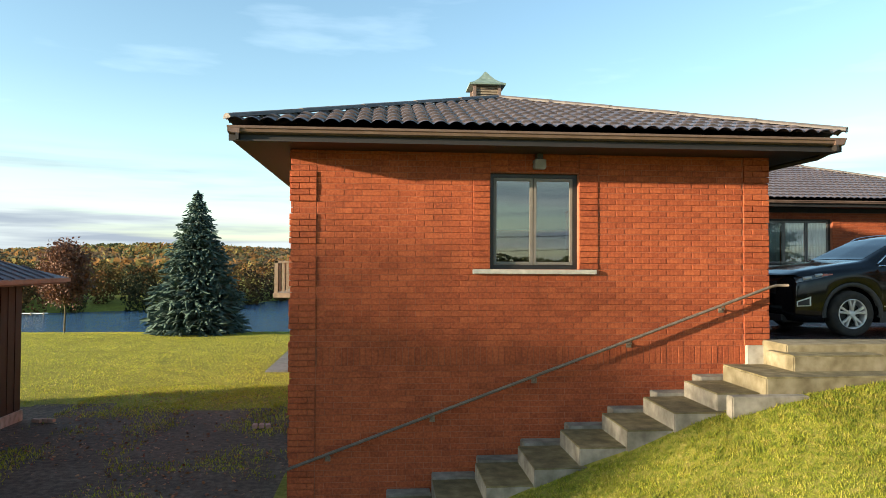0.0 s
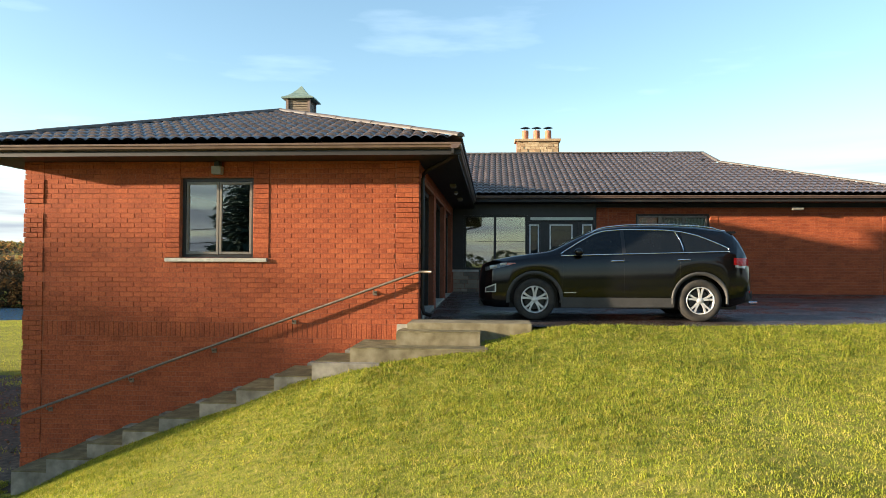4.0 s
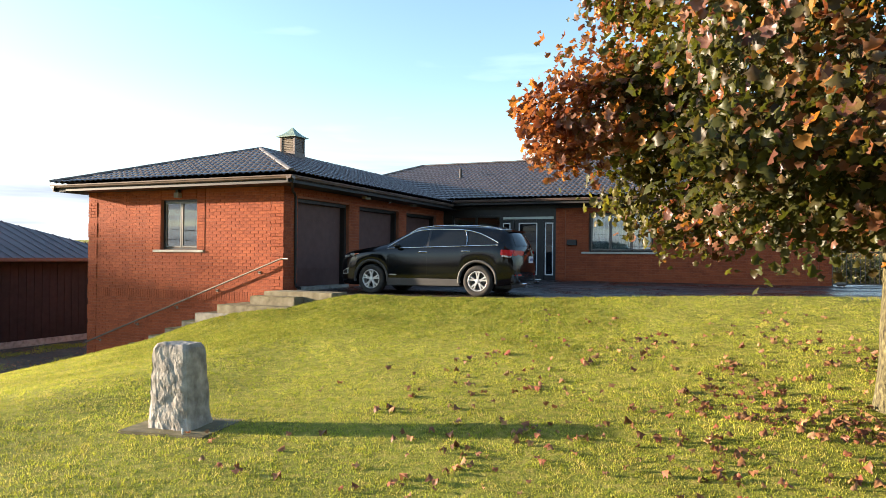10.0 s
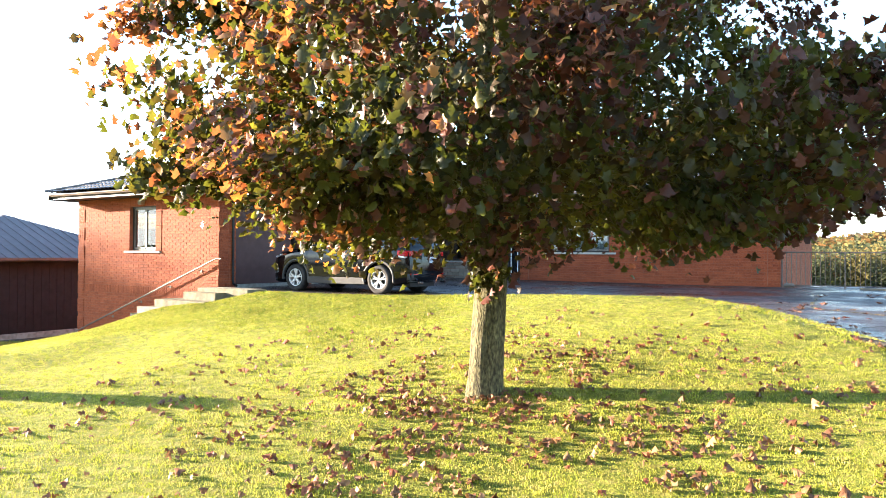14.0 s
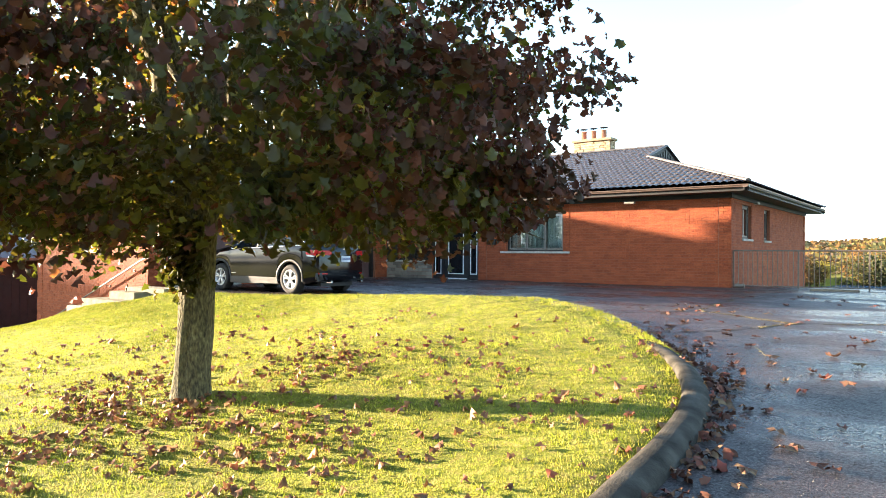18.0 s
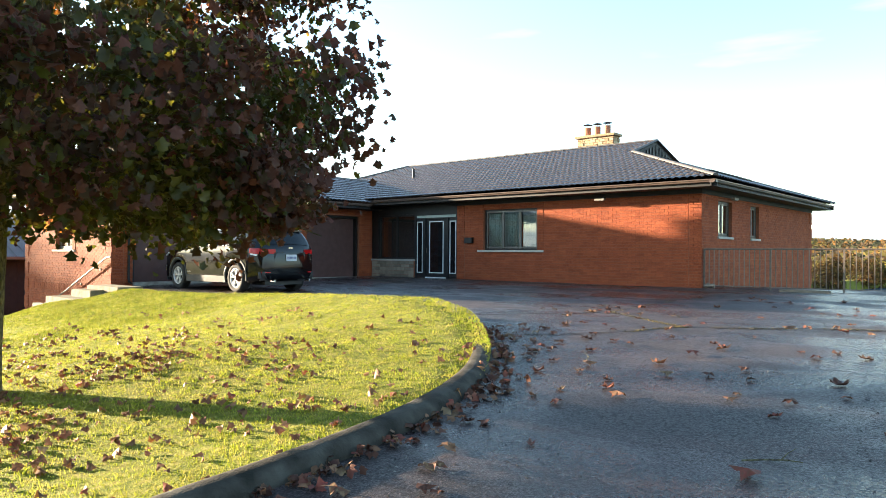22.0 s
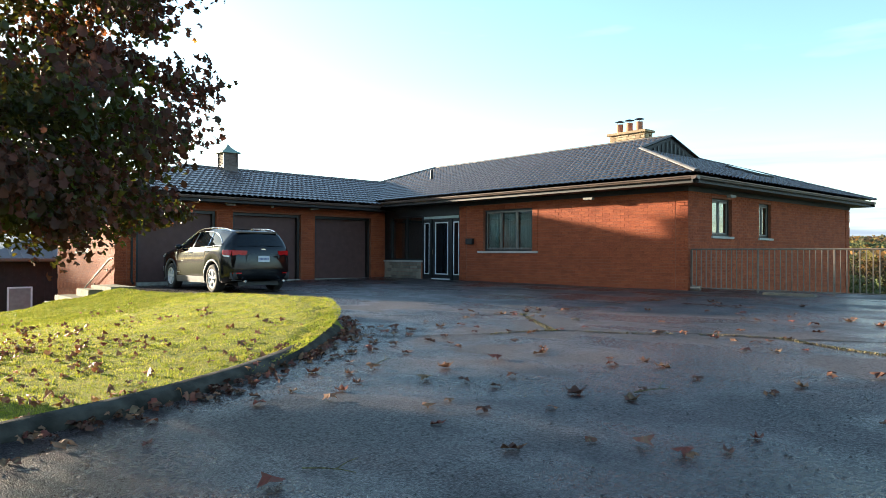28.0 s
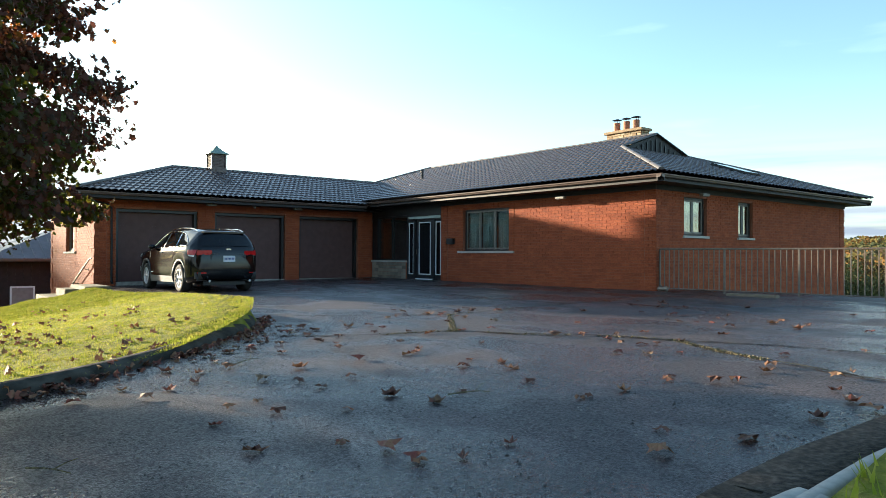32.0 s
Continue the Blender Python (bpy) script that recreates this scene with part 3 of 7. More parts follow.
def ground_sheet():
    xs = np.concatenate([np.linspace(-3000, -200, 12), np.linspace(-180, -32, 20), np.arange(-30, -8, 1.0), np.arange(-8, 26, 0.25), np.arange(26, 60, 1.5), np.linspace(65, 260, 20), np.linspace(300, 3000, 12)])
    ys = np.concatenate([np.linspace(-3000, -200, 10), np.linspace(-180, -25, 14), np.arange(-22, 14, 0.25), np.arange(14, 76, 1.0), np.linspace(80, 360, 29), np.linspace(380, 1000, 24), np.linspace(1100, 4000, 8)])
    gx, gy = np.meshgrid(xs, ys)
    gz = ground_z(gx, gy)
    # under the drive the sheet lies lower
    under = (~in_lawn(gx, gy)) & (gx > 1.3) & (gx < np.interp(gy, EAST_Y, EAST_X)) & (gy < 11) & (gy > -41)
    rim = (gx > 11.5) & ~(in_lawn(gx + 0.13, gy) & in_lawn(gx, gy + 0.13)) & (gx < 17.2) & (gy > -41) & (gy < 1)
    under = under | rim
    gz = np.where(under, np.minimum(gz, drive_z(gx, gy) - 0.22), gz)
    n, m = gx.shape
    idx = np.arange(n * m).reshape(n, m)
    f = np.stack([idx[:-1, :-1], idx[:-1, 1:], idx[1:, 1:], idx[1:, :-1]], -1).reshape(-1, 4)
    me = bpy.data.meshes.new("ground")
    me.from_pydata(np.stack([gx, gy, gz], -1).reshape(-1, 3).tolist(), [], f.tolist())
    me.materials.append(M_SOIL)
    me.materials.append(M_GRAVEL)
    cx, cy = gx[:-1, :-1].ravel(), gy[:-1, :-1].ravel()
    yardpatch = (cx < -6.6 - 0.6 * np.sin(cy * 0.9)) & (cx > -18) & (cy < 8.4 + 0.5 * np.sin(cx * 0.8)) & (cy > -6 + 0.5 * np.sin(cx))
    me.polygons.foreach_set("material_index", yardpatch.astype(np.int32))
    me.shade_smooth()
    return tagged(new("ground", me), "uneven mown lawn falling to a gravel yard and a lake", "ground", kind="structure")


ground_sheet()


def strip(name, line, offs, zs, material, label, category, kind="structure"):
    """A long profile swept along a line on the drive: offs across (left positive), zs above the drive."""
    pts = np.array(line)
    d = np.gradient(pts, axis=0)
    d /= np.linalg.norm(d, axis=1)[:, None]
    nrm = np.stack([-d[:, 1], d[:, 0]], 1)
    v, f, k = [], [], len(offs)
    for p, q in zip(pts, nrm):
        base = float(drive_z(p[0], p[1]))
        for o, z in zip(offs, zs):
            v.append((p[0] + q[0] * o, p[1] + q[1] * o, base + z))
    for i in range(len(pts) - 1):
        for j in range(k - 1):
            f.append((i * k + j, i * k + j + 1, (i + 1) * k + j + 1, (i + 1) * k + j))
    return tagged(raw(name, v, f, material, smooth=True), label, category, kind=kind)


def driveway():
    """One asphalt sheet from the garage to the road, cut to the lawn's edge and the east kerb."""
    v, f = [], []
    ys = np.concatenate([np.arange(-40, -8, 1.0), np.arange(-8, 0.2, 0.125), np.arange(0.25, 11.6, 0.5)])
    nx = 60
    for y in ys:
        x0 = 0.02
        if y < 0.03:
            x0 = float(np.interp(y, EDGE_Y[EDGE_X > 8][::-1], EDGE_X[EDGE_X > 8][::-1])) if y < -0.15 else 1.5
        x1 = float(np.interp(y, EAST_Y, EAST_X)) if y < 7 else 30
        for t in np.linspace(0, 1, nx):
            x = x0 + (x1 - x0) * t
            v.append((x, y, float(drive_z(x, y)) + 0.006 * math.sin(1.3 * x + 0.7 * y) * math.sin(0.9 * y - 0.4 * x)))
    for i in range(len(ys) - 1):
        for j in range(nx - 1):
            a = i * nx + j
            f.append((a, a + 1, a + nx + 1, a + nx))
    tagged(raw("road", v, f, M_ASPHALT, smooth=True), "damp dark asphalt driveway with cracks and scattered leaves", "driveway", kind="structure")


driveway()
strip("kerb", EDGE_S[int(len(EDGE_S) * 0.18):], (0.03, 0.025, 0.005, -0.03, -0.08, -0.14, -0.18, -0.20, -0.20), (-0.2, 0.02, 0.060, 0.090, 0.105, 0.108, 0.098, 0.07, -0.25), M_KERB, "worn dark concrete kerb round the lawn island", "kerb")
strip("kerb", EAST, (0.0, 0.0, -0.012, -0.068, -0.08, -0.08), (-0.2, 0.04, 0.055, 0.055, 0.04, -0.25), M_SILL, "pale concrete kerb along the drive's east side", "kerb")
strip("gutter_pan", EAST, (0.36, 0.35, 0.18, 0.003, 0.002), (-0.1, 0.012, 0.014, 0.022, -0.1), M_VERGE, "brown gritty earth strip beside the kerb", "earth strip")
water = boxes((-2500, 2500, 45, 345, -9.6, -9.0))
tagged(put("water", water, M_WATER), "calm blue lake between autumn woods", "lake", kind="structure")

# ---- the house ----
GX0, GX1, GY0 = -6.56, 0.0, 0.0            # garage wing: west face, east face, south face
MX1, MY0, MY1 = 12.71, 9.87, 20.86         # main wing: east face, south face, north face
BASE, SOFFIT, GUTTER, GUTTER_M = -2.6, 2.64, 2.80, 2.94
COURSE, LENGTH = 0.081, 0.240
house = thing("house", "low red brick bungalow with dark tile roof and garage wing", "house", (0, 0, 0))


class Face:
    """A flat wall face: u along it, out of it along n."""

    def __init__(self, origin, u, n):
        self.o, self.u, self.n = Vector(origin), Vector(u), Vector(n)

    def p(self, u, z, out=0.0):
        return self.o + self.u * u + self.n * out + Vector((0, 0, z))

    def box(self, bm, u0, u1, z0, z1, o0, o1, bevel=0.0):
        vs = [bm.verts.new(self.p(u, z, o)) for z in (z0, z1) for o in (o0, o1) for u in (u0, u1)]
        fs = [bm.faces.new([vs[i] for i in f]) for f in ((0, 2, 3, 1), (4, 5, 7, 6), (0, 1, 5, 4), (2, 6, 7, 3), (0, 4, 6, 2), (1, 3, 7, 5))]
        bmesh.ops.recalc_face_normals(bm, faces=fs)
        if bevel:
            bmesh.ops.bevel(bm, geom=list({e for f in fs for e in f.edges}), offset=bevel, segments=2, affect="EDGES")


SOUTH_G = Face((GX0, GY0, 0), (1, 0, 0), (0, -1, 0))      # garage end wall
EAST_G = Face((GX1, GY0, 0), (0, 1, 0), (1, 0, 0))        # garage doors
WEST_G = Face((GX0, MY1, 0), (0, -1, 0), (-1, 0, 0))
SOUTH_M = Face((0.0, MY0, 0), (1, 0, 0), (0, -1, 0))      # porch and front wall
EAST_M = Face((MX1, MY0, 0), (0, 1, 0), (1, 0, 0))
NORTH_M = Face((MX1, MY1, 0), (-1, 0, 0), (0, 1, 0))


def wall(name, face, length, z0, z1, holes, label, thick=0.30, start=0.0):
    """A thick wall cut by its openings (u0, u1, z0, z1)."""
    us = sorted({start, length, *[h[0] for h in holes], *[h[1] for h in holes]})
    bm = bmesh.new()
    for a, b in zip(us, us[1:]):
        mid = (a + b) / 2
        cuts = sorted((h[2], h[3]) for h in holes if h[0] < mid < h[1])
        z = z0
        for c0, c1 in cuts:
            if c0 > z:
                face.box(bm, a, b, z, c0, -thick, 0)
            z = c1
        if z1 > z:
            face.box(bm, a, b, z, z1, -thick, 0)
    bmesh.ops.remove_doubles(bm, verts=bm.verts, dist=0.0005)
    return put(name, bm, M_MORTAR, house, label)


def brick_boxes(face, u0, u1, z0, z1, holes, proud=0.0065, rng=None, skip=None):
    """Running bond between the limits, as (u0, u1, z0, z1, out) rows."""
    rows = []
    n0 = int(round((z0 - BASE) / COURSE))
    k = 0
    z = BASE + n0 * COURSE
    while z < z1 - 0.02:
        off = (LENGTH / 2) * ((n0 + k) % 2)
        a = u0 - off
        while a < u1 - 0.02:
            s, e = max(a, u0) + 0.004, min(a + LENGTH, u1) - 0.004
            zt = min(z + COURSE, z1)
            if e - s > 0.03 and zt - z > 0.03:
                parts = [(s, e)]
                for h in holes:
                    if zt > h[2] + 0.02 and z < h[3] - 0.02:
                        nxt = []
                        for ps, pe in parts:
                            if pe <= h[0] or ps >= h[1]:
                                nxt.append((ps, pe))
                            else:
                                if h[0] - ps > 0.03:
                                    nxt.append((ps, h[0]))
                                if pe - h[1] > 0.03:
                                    nxt.append((h[1], pe))
                        parts = nxt
                for ps, pe in parts:
                    rows.append((ps, pe, z + 0.004, zt - 0.004, proud + rng.uniform(-0.002, 0.002)))
            a += LENGTH
        z += COURSE
        k += 1
    return rows


def brick_mesh(name, face, rows, parent, label="", material=None):
    """All the given bricks in one mesh, each a chamfered five-sided block."""
    v, f = [], []
    for u0, u1, z0, z1, o in rows:
        c, b = 0.0035, len(v)
        for (a0, a1, b0, b1, out) in ((u0, u1, z0, z1, -0.004), (u0, u1, z0, z1, o - c), (u0 + c, u1 - c, z0 + c, z1 - c, o)):
            v += [tuple(face.p(a0, b0, out)), tuple(face.p(a1, b0, out)), tuple(face.p(a1, b1, out)), tuple(face.p(a0, b1, out))]
        for r in (0, 4):
            for k in range(4):
                f.append((b + r + k, b + r + (k + 1) % 4, b + r + 4 + (k + 1) % 4, b + r + 4 + k))
        f.append((b + 8, b + 9, b + 10, b + 11))
    return raw(name, v, f, material or M_BRICK, parent, label, kind="stuff")


brick_rng = random.Random(4)
G_WIN = (2.645, 3.87, 1.045, 2.36)                        # end wall window
DOORS = [(0.60, 3.10), (3.67, 6.20), (6.76, 9.22)]
DOOR_TOP = 2.37
M_WIN = (5.42, 7.55, 1.13, 2.46)
PORCH = (0.0, 4.27, 0.10, 2.765)
E_WINS = [(1.24, 2.32, 1.53, 2.53), (3.96, 4.76, 1.53, 2.53)]

wall_g = wall("wall", SOUTH_G, 6.56, BASE, SOFFIT, [G_WIN], "red brick garage end wall with quoins and a soldier course")
wall_e = wall("wall", EAST_G, 9.87, -0.6, SOFFIT, [(a, b, 0.0, DOOR_TOP) for a, b in DOORS], "red brick piers between garage doors", start=0.3)
wall_m = wall("wall", SOUTH_M, MX1, -0.4, SOFFIT + 0.125, [PORCH, M_WIN], "red brick front wall partly in shade", start=0.0)
wall_r = wall("wall", EAST_M, MY1 - MY0, -3.2, SOFFIT + 0.125, E_WINS, "red brick side wall with two small windows", start=0.3)
wall_w = wall("wall", WEST_G, MY1 - 0.3, BASE, SOFFIT, [], "red brick west wall over the yard", start=0.0)
wall("wall", NORTH_M, MX1 - GX0 - 0.3, BASE, SOFFIT, [], "red brick rear wall facing the lake", start=0.3)

# end wall: field, jamb piers beside the window, soldier band, quoins
jambs = [(2.40, 2.645), (3.87, 4.14)]
sol0, sol1 = BASE + 29 * COURSE, BASE + 32 * COURSE
field_holes = [(2.40, 4.14, 0.99, 2.64), (0.0, 6.56, sol0, sol1)]
rows = brick_boxes(SOUTH_G, 0.315, 6.215, BASE, SOFFIT, field_holes, rng=brick_rng)
near, rest = [], []
for r in rows:
    full = abs((r[1] - r[0]) - (LENGTH - 0.008)) < 0.002 and abs((r[3] - r[2]) - (COURSE - 0.008)) < 0.002
    (near if full and 3.6 < r[0] < 6.0 and -0.4 < r[2] < 2.5 and len(near) < 290 else rest).append(r)
brick_mesh("bricks", SOUTH_G, rest, wall_g, "joined red bricks in running bond")
brick_me = None
for r in near:
    if brick_me is None:
        first = brick_mesh("brick", SOUTH_G, [(0, LENGTH - 0.008, 0, COURSE - 0.008, 0.012)], wall_g)
        del first["kind"]
        brick_me, base_loc, ob = first.data, first.location.copy(), first
    else:
        ob = new("brick", brick_me)
        ob.parent = wall_g
    ob.location = base_loc + Vector((r[0], -(r[4] - 0.012), r[2]))
extra = []
for a, b in jambs:
    z = 1.045
    while z < 2.60:
        extra.append((a + 0.006, b - 0.006, z + 0.004, min(z + COURSE, 2.64) - 0.004, 0.017 + brick_rng.uniform(-0.002, 0.002)))
        z += COURSE
z = 2.37
while z < 2.62:
    u = 2.645
    while u < 3.86:
        extra.append((u + 0.004, min(u + LENGTH, 3.87) - 0.004, z + 0.004, min(z + COURSE, 2.64) - 0.004, 0.012))
        u += LENGTH
    z += COURSE
brick_mesh("window_jamb_bricks", SOUTH_G, extra, wall_g, "stacked brick piers beside the window")
sold = []
u = 0.33
while u < 6.2:
    sold.append((u + 0.004, u + 0.077, sol0 + 0.004, sol1 - 0.004, 0.007 + brick_rng.uniform(-0.002, 0.002)))
    u += COURSE
brick_mesh("soldier_course", SOUTH_G, sold, wall_g, "band of upright bricks")


def quoin(face, u0, u1, z0, z1, parent, flip, out=0.024):
    """Toothed corner: blocks of five courses stand proud, two courses between lie back."""
    rows, z, k = [], z0, 0
    while z < z1 - 0.03:
        proud = out if k % 7 < 5 else 0.006
        top = min(z + COURSE, z1)
        cut = u0 + (u1 - u0) * (0.72 if (k + flip) % 2 else 0.35)
        for a, b in ((u0, cut), (cut, u1)):
            rows.append((a + 0.003, b - 0.003, z + 0.004, top - 0.004, proud + brick_rng.uniform(-0.002, 0.002)))
        z += COURSE
        k += 1
    return brick_mesh("quoin", face, rows, parent, "toothed corner bricks")


quoin(SOUTH_G, -0.03, 0.312, BASE, SOFFIT, wall_g, 0)
quoin(SOUTH_G, 6.217, 6.59, 0.0, SOFFIT, wall_g, 1)
quoin(EAST_G, -0.01, 0.33, 0.0, SOFFIT, wall_e, 0)
quoin(WEST_G, MY1 - 0.33, MY1 + 0.01, BASE, SOFFIT, wall_w, 0, 0.045)
brick_mesh("bricks", EAST_G, brick_boxes(EAST_G, 0.34, 9.87, 0.0, SOFFIT, [(a, b, -1, DOOR_TOP) for a, b in DOORS], rng=brick_rng), wall_e)
brick_mesh("bricks", SOUTH_M, brick_boxes(SOUTH_M, 4.62, 12.38, 0.05, SOFFIT, [(5.20, 7.78, 1.07, 2.64)], rng=brick_rng), wall_m)
quoin(SOUTH_M, 4.27, 4.60, 0.0, SOFFIT, wall_m, 0)
quoin(SOUTH_M, 12.40, 12.74, 0.0, SOFFIT, wall_m, 1)
mj = []
for a, b in ((5.20, 5.42), (7.55, 7.78)):
    z = 1.13
    while z < 2.6:
        mj.append((a + 0.006, b - 0.006, z + 0.004, min(z + COURSE, 2.64) - 0.004, 0.017))
        z += COURSE
z = 2.46
while z < 2.6:
    u = 5.42
    while u < 7.5:
        mj.append((u + 0.004, min(u + LENGTH, 7.55) - 0.004, z + 0.004, min(z + COURSE, 2.64) - 0.004, 0.012))
        u += LENGTH
    z += COURSE
brick_mesh("window_jamb_bricks", SOUTH_M, mj, wall_m)
brick_mesh("bricks", EAST_M, brick_boxes(EAST_M, 0.0, 10.65, -0.6, SOFFIT, [(a, b, c, d) for a, b, c, d in E_WINS], rng=brick_rng), wall_r)
quoin(EAST_M, 10.66, 11.02, -1.2, SOFFIT, wall_r, 1)
brick_mesh("bricks", WEST_G, brick_boxes(WEST_G, 11.0, MY1 - 0.34, BASE, SOFFIT, [], rng=brick_rng), wall_w)
# concrete pad stone under the right quoin, and stepped footings beside the stair
pad = bmesh.new()
SOUTH_G.box(pad, 6.24, 6.575, -0.28, 0.0, -0.05, 0.05, bevel=0.01)
put("corner_pad", pad, M_CONC, house, "pitted concrete pad stone at the corner")

# the black band of shadow above the brick, given as a coloured board
fz = bmesh.new()
SOUTH_M.box(fz, 4.27, 12.76, 2.645, 2.764, 0.0, 0.045)
put("frieze", fz, M_SOFFIT, house, "frieze board in near-black, standing in for eaves shade")
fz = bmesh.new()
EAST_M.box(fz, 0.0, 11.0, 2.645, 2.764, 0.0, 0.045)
put("frieze", fz, M_SOFFIT, house, "frieze board in near-black, standing in for eaves shade")
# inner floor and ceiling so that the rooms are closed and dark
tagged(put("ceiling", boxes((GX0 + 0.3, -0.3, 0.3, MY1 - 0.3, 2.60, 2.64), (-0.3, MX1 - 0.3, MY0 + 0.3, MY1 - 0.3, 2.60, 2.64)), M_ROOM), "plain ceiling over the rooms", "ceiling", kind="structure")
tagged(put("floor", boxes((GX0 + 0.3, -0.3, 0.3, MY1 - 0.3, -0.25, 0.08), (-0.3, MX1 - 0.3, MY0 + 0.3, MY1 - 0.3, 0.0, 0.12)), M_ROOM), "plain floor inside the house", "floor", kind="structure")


def window(face, hole, sashes, label, sill=True, recess=0.085, curtain=False, lug=0.24):
    """A dark framed window set back in its opening: frame, sashes with their panes, stone sill, and curtains behind."""
    u0, u1, z0, z1 = hole
    w = put("window", _frame(face, u0, u1, z0, z1, 0.055, -recess - 0.07, -recess), M_FRAME, house, label)
    n = len(sashes)
    for i, (a, b) in enumerate(sashes):
        su0, su1 = u0 + 0.055 + (u1 - u0 - 0.11) * a, u0 + 0.055 + (u1 - u0 - 0.11) * b
        put("sash", _frame(face, su0 + 0.004, su1 - 0.004, z0 + 0.06, z1 - 0.06, 0.042, -recess - 0.055, -recess - 0.012), M_FRAMELIT, w, "bronze sash")
        bm = bmesh.new()
        face.box(bm, su0 + 0.042, su1 - 0.042, z0 + 0.10, z1 - 0.10, -recess - 0.040, -recess - 0.034)
        pane = put("pane", bm, M_PANE, w, "reflecting glass pane")
        pane.visible_shadow = False
    if sill:
        bm = bmesh.new()
        face.box(bm, u0 - lug, u1 + lug, z0 - 0.065, z0 - 0.004, -recess, 0.055, bevel=0.006)
        put("sill", bm, M_SILL, w, "pale limestone sill")
    if curtain:
        for a, b in (((0.03, 0.30), (0.34, 0.64), (0.68, 0.97)) if u1 - u0 > 1.5 else ((0.30, 0.62),)):
            v, f = [], []
            m = 40
            for k in range(m + 1):
                t = k / m
                u = u0 + (u1 - u0) * (a + (b - a) * t)
                o = -recess - 0.13 - 0.028 * math.sin(t * 42) - 0.012 * math.sin(t * 17)
                v += [tuple(face.p(u, z0 + 0.02, o)), tuple(face.p(u, z1 - 0.02, o))]
            for k in range(m):
                f.append((2 * k, 2 * k + 2, 2 * k + 3, 2 * k + 1))
            c = raw("curtain", v, f, M_CURTAIN, w, "pale pleated curtain", smooth=True)
            sol = c.modifiers.new("thickness", "SOLIDIFY")
            sol.thickness = 0.006
    return w


def _frame(face, u0, u1, z0, z1, t, o0, o1):
    bm = bmesh.new()
    face.box(bm, u0, u0 + t, z0, z1, o0, o1, bevel=0.004)
    face.box(bm, u1 - t, u1, z0, z1, o0, o1, bevel=0.004)
    face.box(bm, u0 + t, u1 - t, z0, z0 + t, o0, o1, bevel=0.004)
    face.box(bm, u0 + t, u1 - t, z1 - t, z1, o0, o1, bevel=0.004)
    return bm


window(SOUTH_G, G_WIN, [(0, 0.5), (0.5, 1)], "two-sash bronze window over a stone sill")
window(SOUTH_M, M_WIN, [(0, 0.33), (0.33, 0.67), (0.67, 1)], "wide three-light window with pale curtains", curtain=True)
window(EAST_M, E_WINS[0], [(0, 0.5), (0.5, 1)], "small two-sash side window", curtain=True, lug=0.06)
window(EAST_M, E_WINS[1], [(0, 0.5), (0.5, 1)], "narrow side window", curtain=True, lug=0.06)

# garage doors in deep openings
for a, b in DOORS:
    bm = bmesh.new()
    zs = np.linspace(0.12, DOOR_TOP - 0.10, 6)
    EAST_G.box(bm, a + 0.09, b - 0.09, 0.10, DOOR_TOP - 0.09, -0.285, -0.262)
    door = put("garage_door", bm, M_DOOR, house, "closed brown panelled garage door")
    for z0, z1 in zip(zs, zs[1:]):
        bm = bmesh.new()
        EAST_G.box(bm, a + 0.095, b - 0.095, z0 + 0.004, z1 - 0.004, -0.262, -0.245, bevel=0.006)
        put("panel", bm, M_DOOR, door)
    bm = bmesh.new()
    EAST_G.box(bm, a, a + 0.09, 0.08, DOOR_TOP, -0.295, -0.10)
    EAST_G.box(bm, b - 0.09, b, 0.08, DOOR_TOP, -0.295, -0.10)
    EAST_G.box(bm, a + 0.09, b - 0.09, DOOR_TOP - 0.09, DOOR_TOP, -0.295, -0.10)
    put("door_frame", bm, M_FRAME, door, "dark jamb and head")
    bm = bmesh.new()
    EAST_G.box(bm, a + 0.02, b - 0.02, -0.03, 0.115, -0.295, 0.02)
    put("threshold", bm, M_CONC, door, "pale concrete threshold")

# porch: stone base, tall panes, door with sidelights
stone_rows, z, k = [], 0.11, 0
prng = random.Random(7)
while z < 0.70:
    h = 0.115 + prng.uniform(-0.02, 0.03)
    u = 0.03
    while u < 2.20:
        w = prng.uniform(0.18, 0.46)
        e = min(u + w, 2.22)
        if e - u > 0.08:
            stone_rows.append((u + 0.004, e - 0.004, z + 0.004, min(z + h, 0.715) - 0.004, 0.02 + prng.uniform(0, 0.014)))
        u = e
    z += h
bm = bmesh.new()
SOUTH_M.box(bm, 0.0, 2.24, -0.1, 0.72, -0.30, 0.0)
pl = put("stone_base", bm, M_MORTAR, house, "low ashlar stone wall under the porch window")
brick_mesh("stone", SOUTH_M, stone_rows, pl, "coursed grey stones", M_PLANTER)
bm = bmesh.new()
SOUTH_M.box(bm, 0.0, 2.26, 0.722, 0.785, -0.30, 0.05, bevel=0.008)
put("stone_cap", bm, M_SILL, house, "pale stone capping")
bm = bmesh.new()
SOUTH_M.box(bm, 0.0, 0.34, 0.79, 2.765, -0.30, -0.02)
SOUTH_M.box(bm, 0.34, 2.24, 2.42, 2.765, -0.30, -0.02)
SOUTH_M.box(bm, 2.24, 4.27, 2.36, 2.765, -0.30, -0.02)
put("porch_panel", bm, M_BLACK, house, "charcoal panelling round the porch")
pw = put("window", _frame(SOUTH_M, 0.34, 2.24, 0.79, 2.42, 0.06, -0.16, -0.06), M_BLACK, house, "tall dark two-pane porch window")
bm = bmesh.new()
SOUTH_M.box(bm, 1.24, 1.31, 0.85, 2.36, -0.15, -0.07)
put("mullion", bm, M_BLACK, pw)
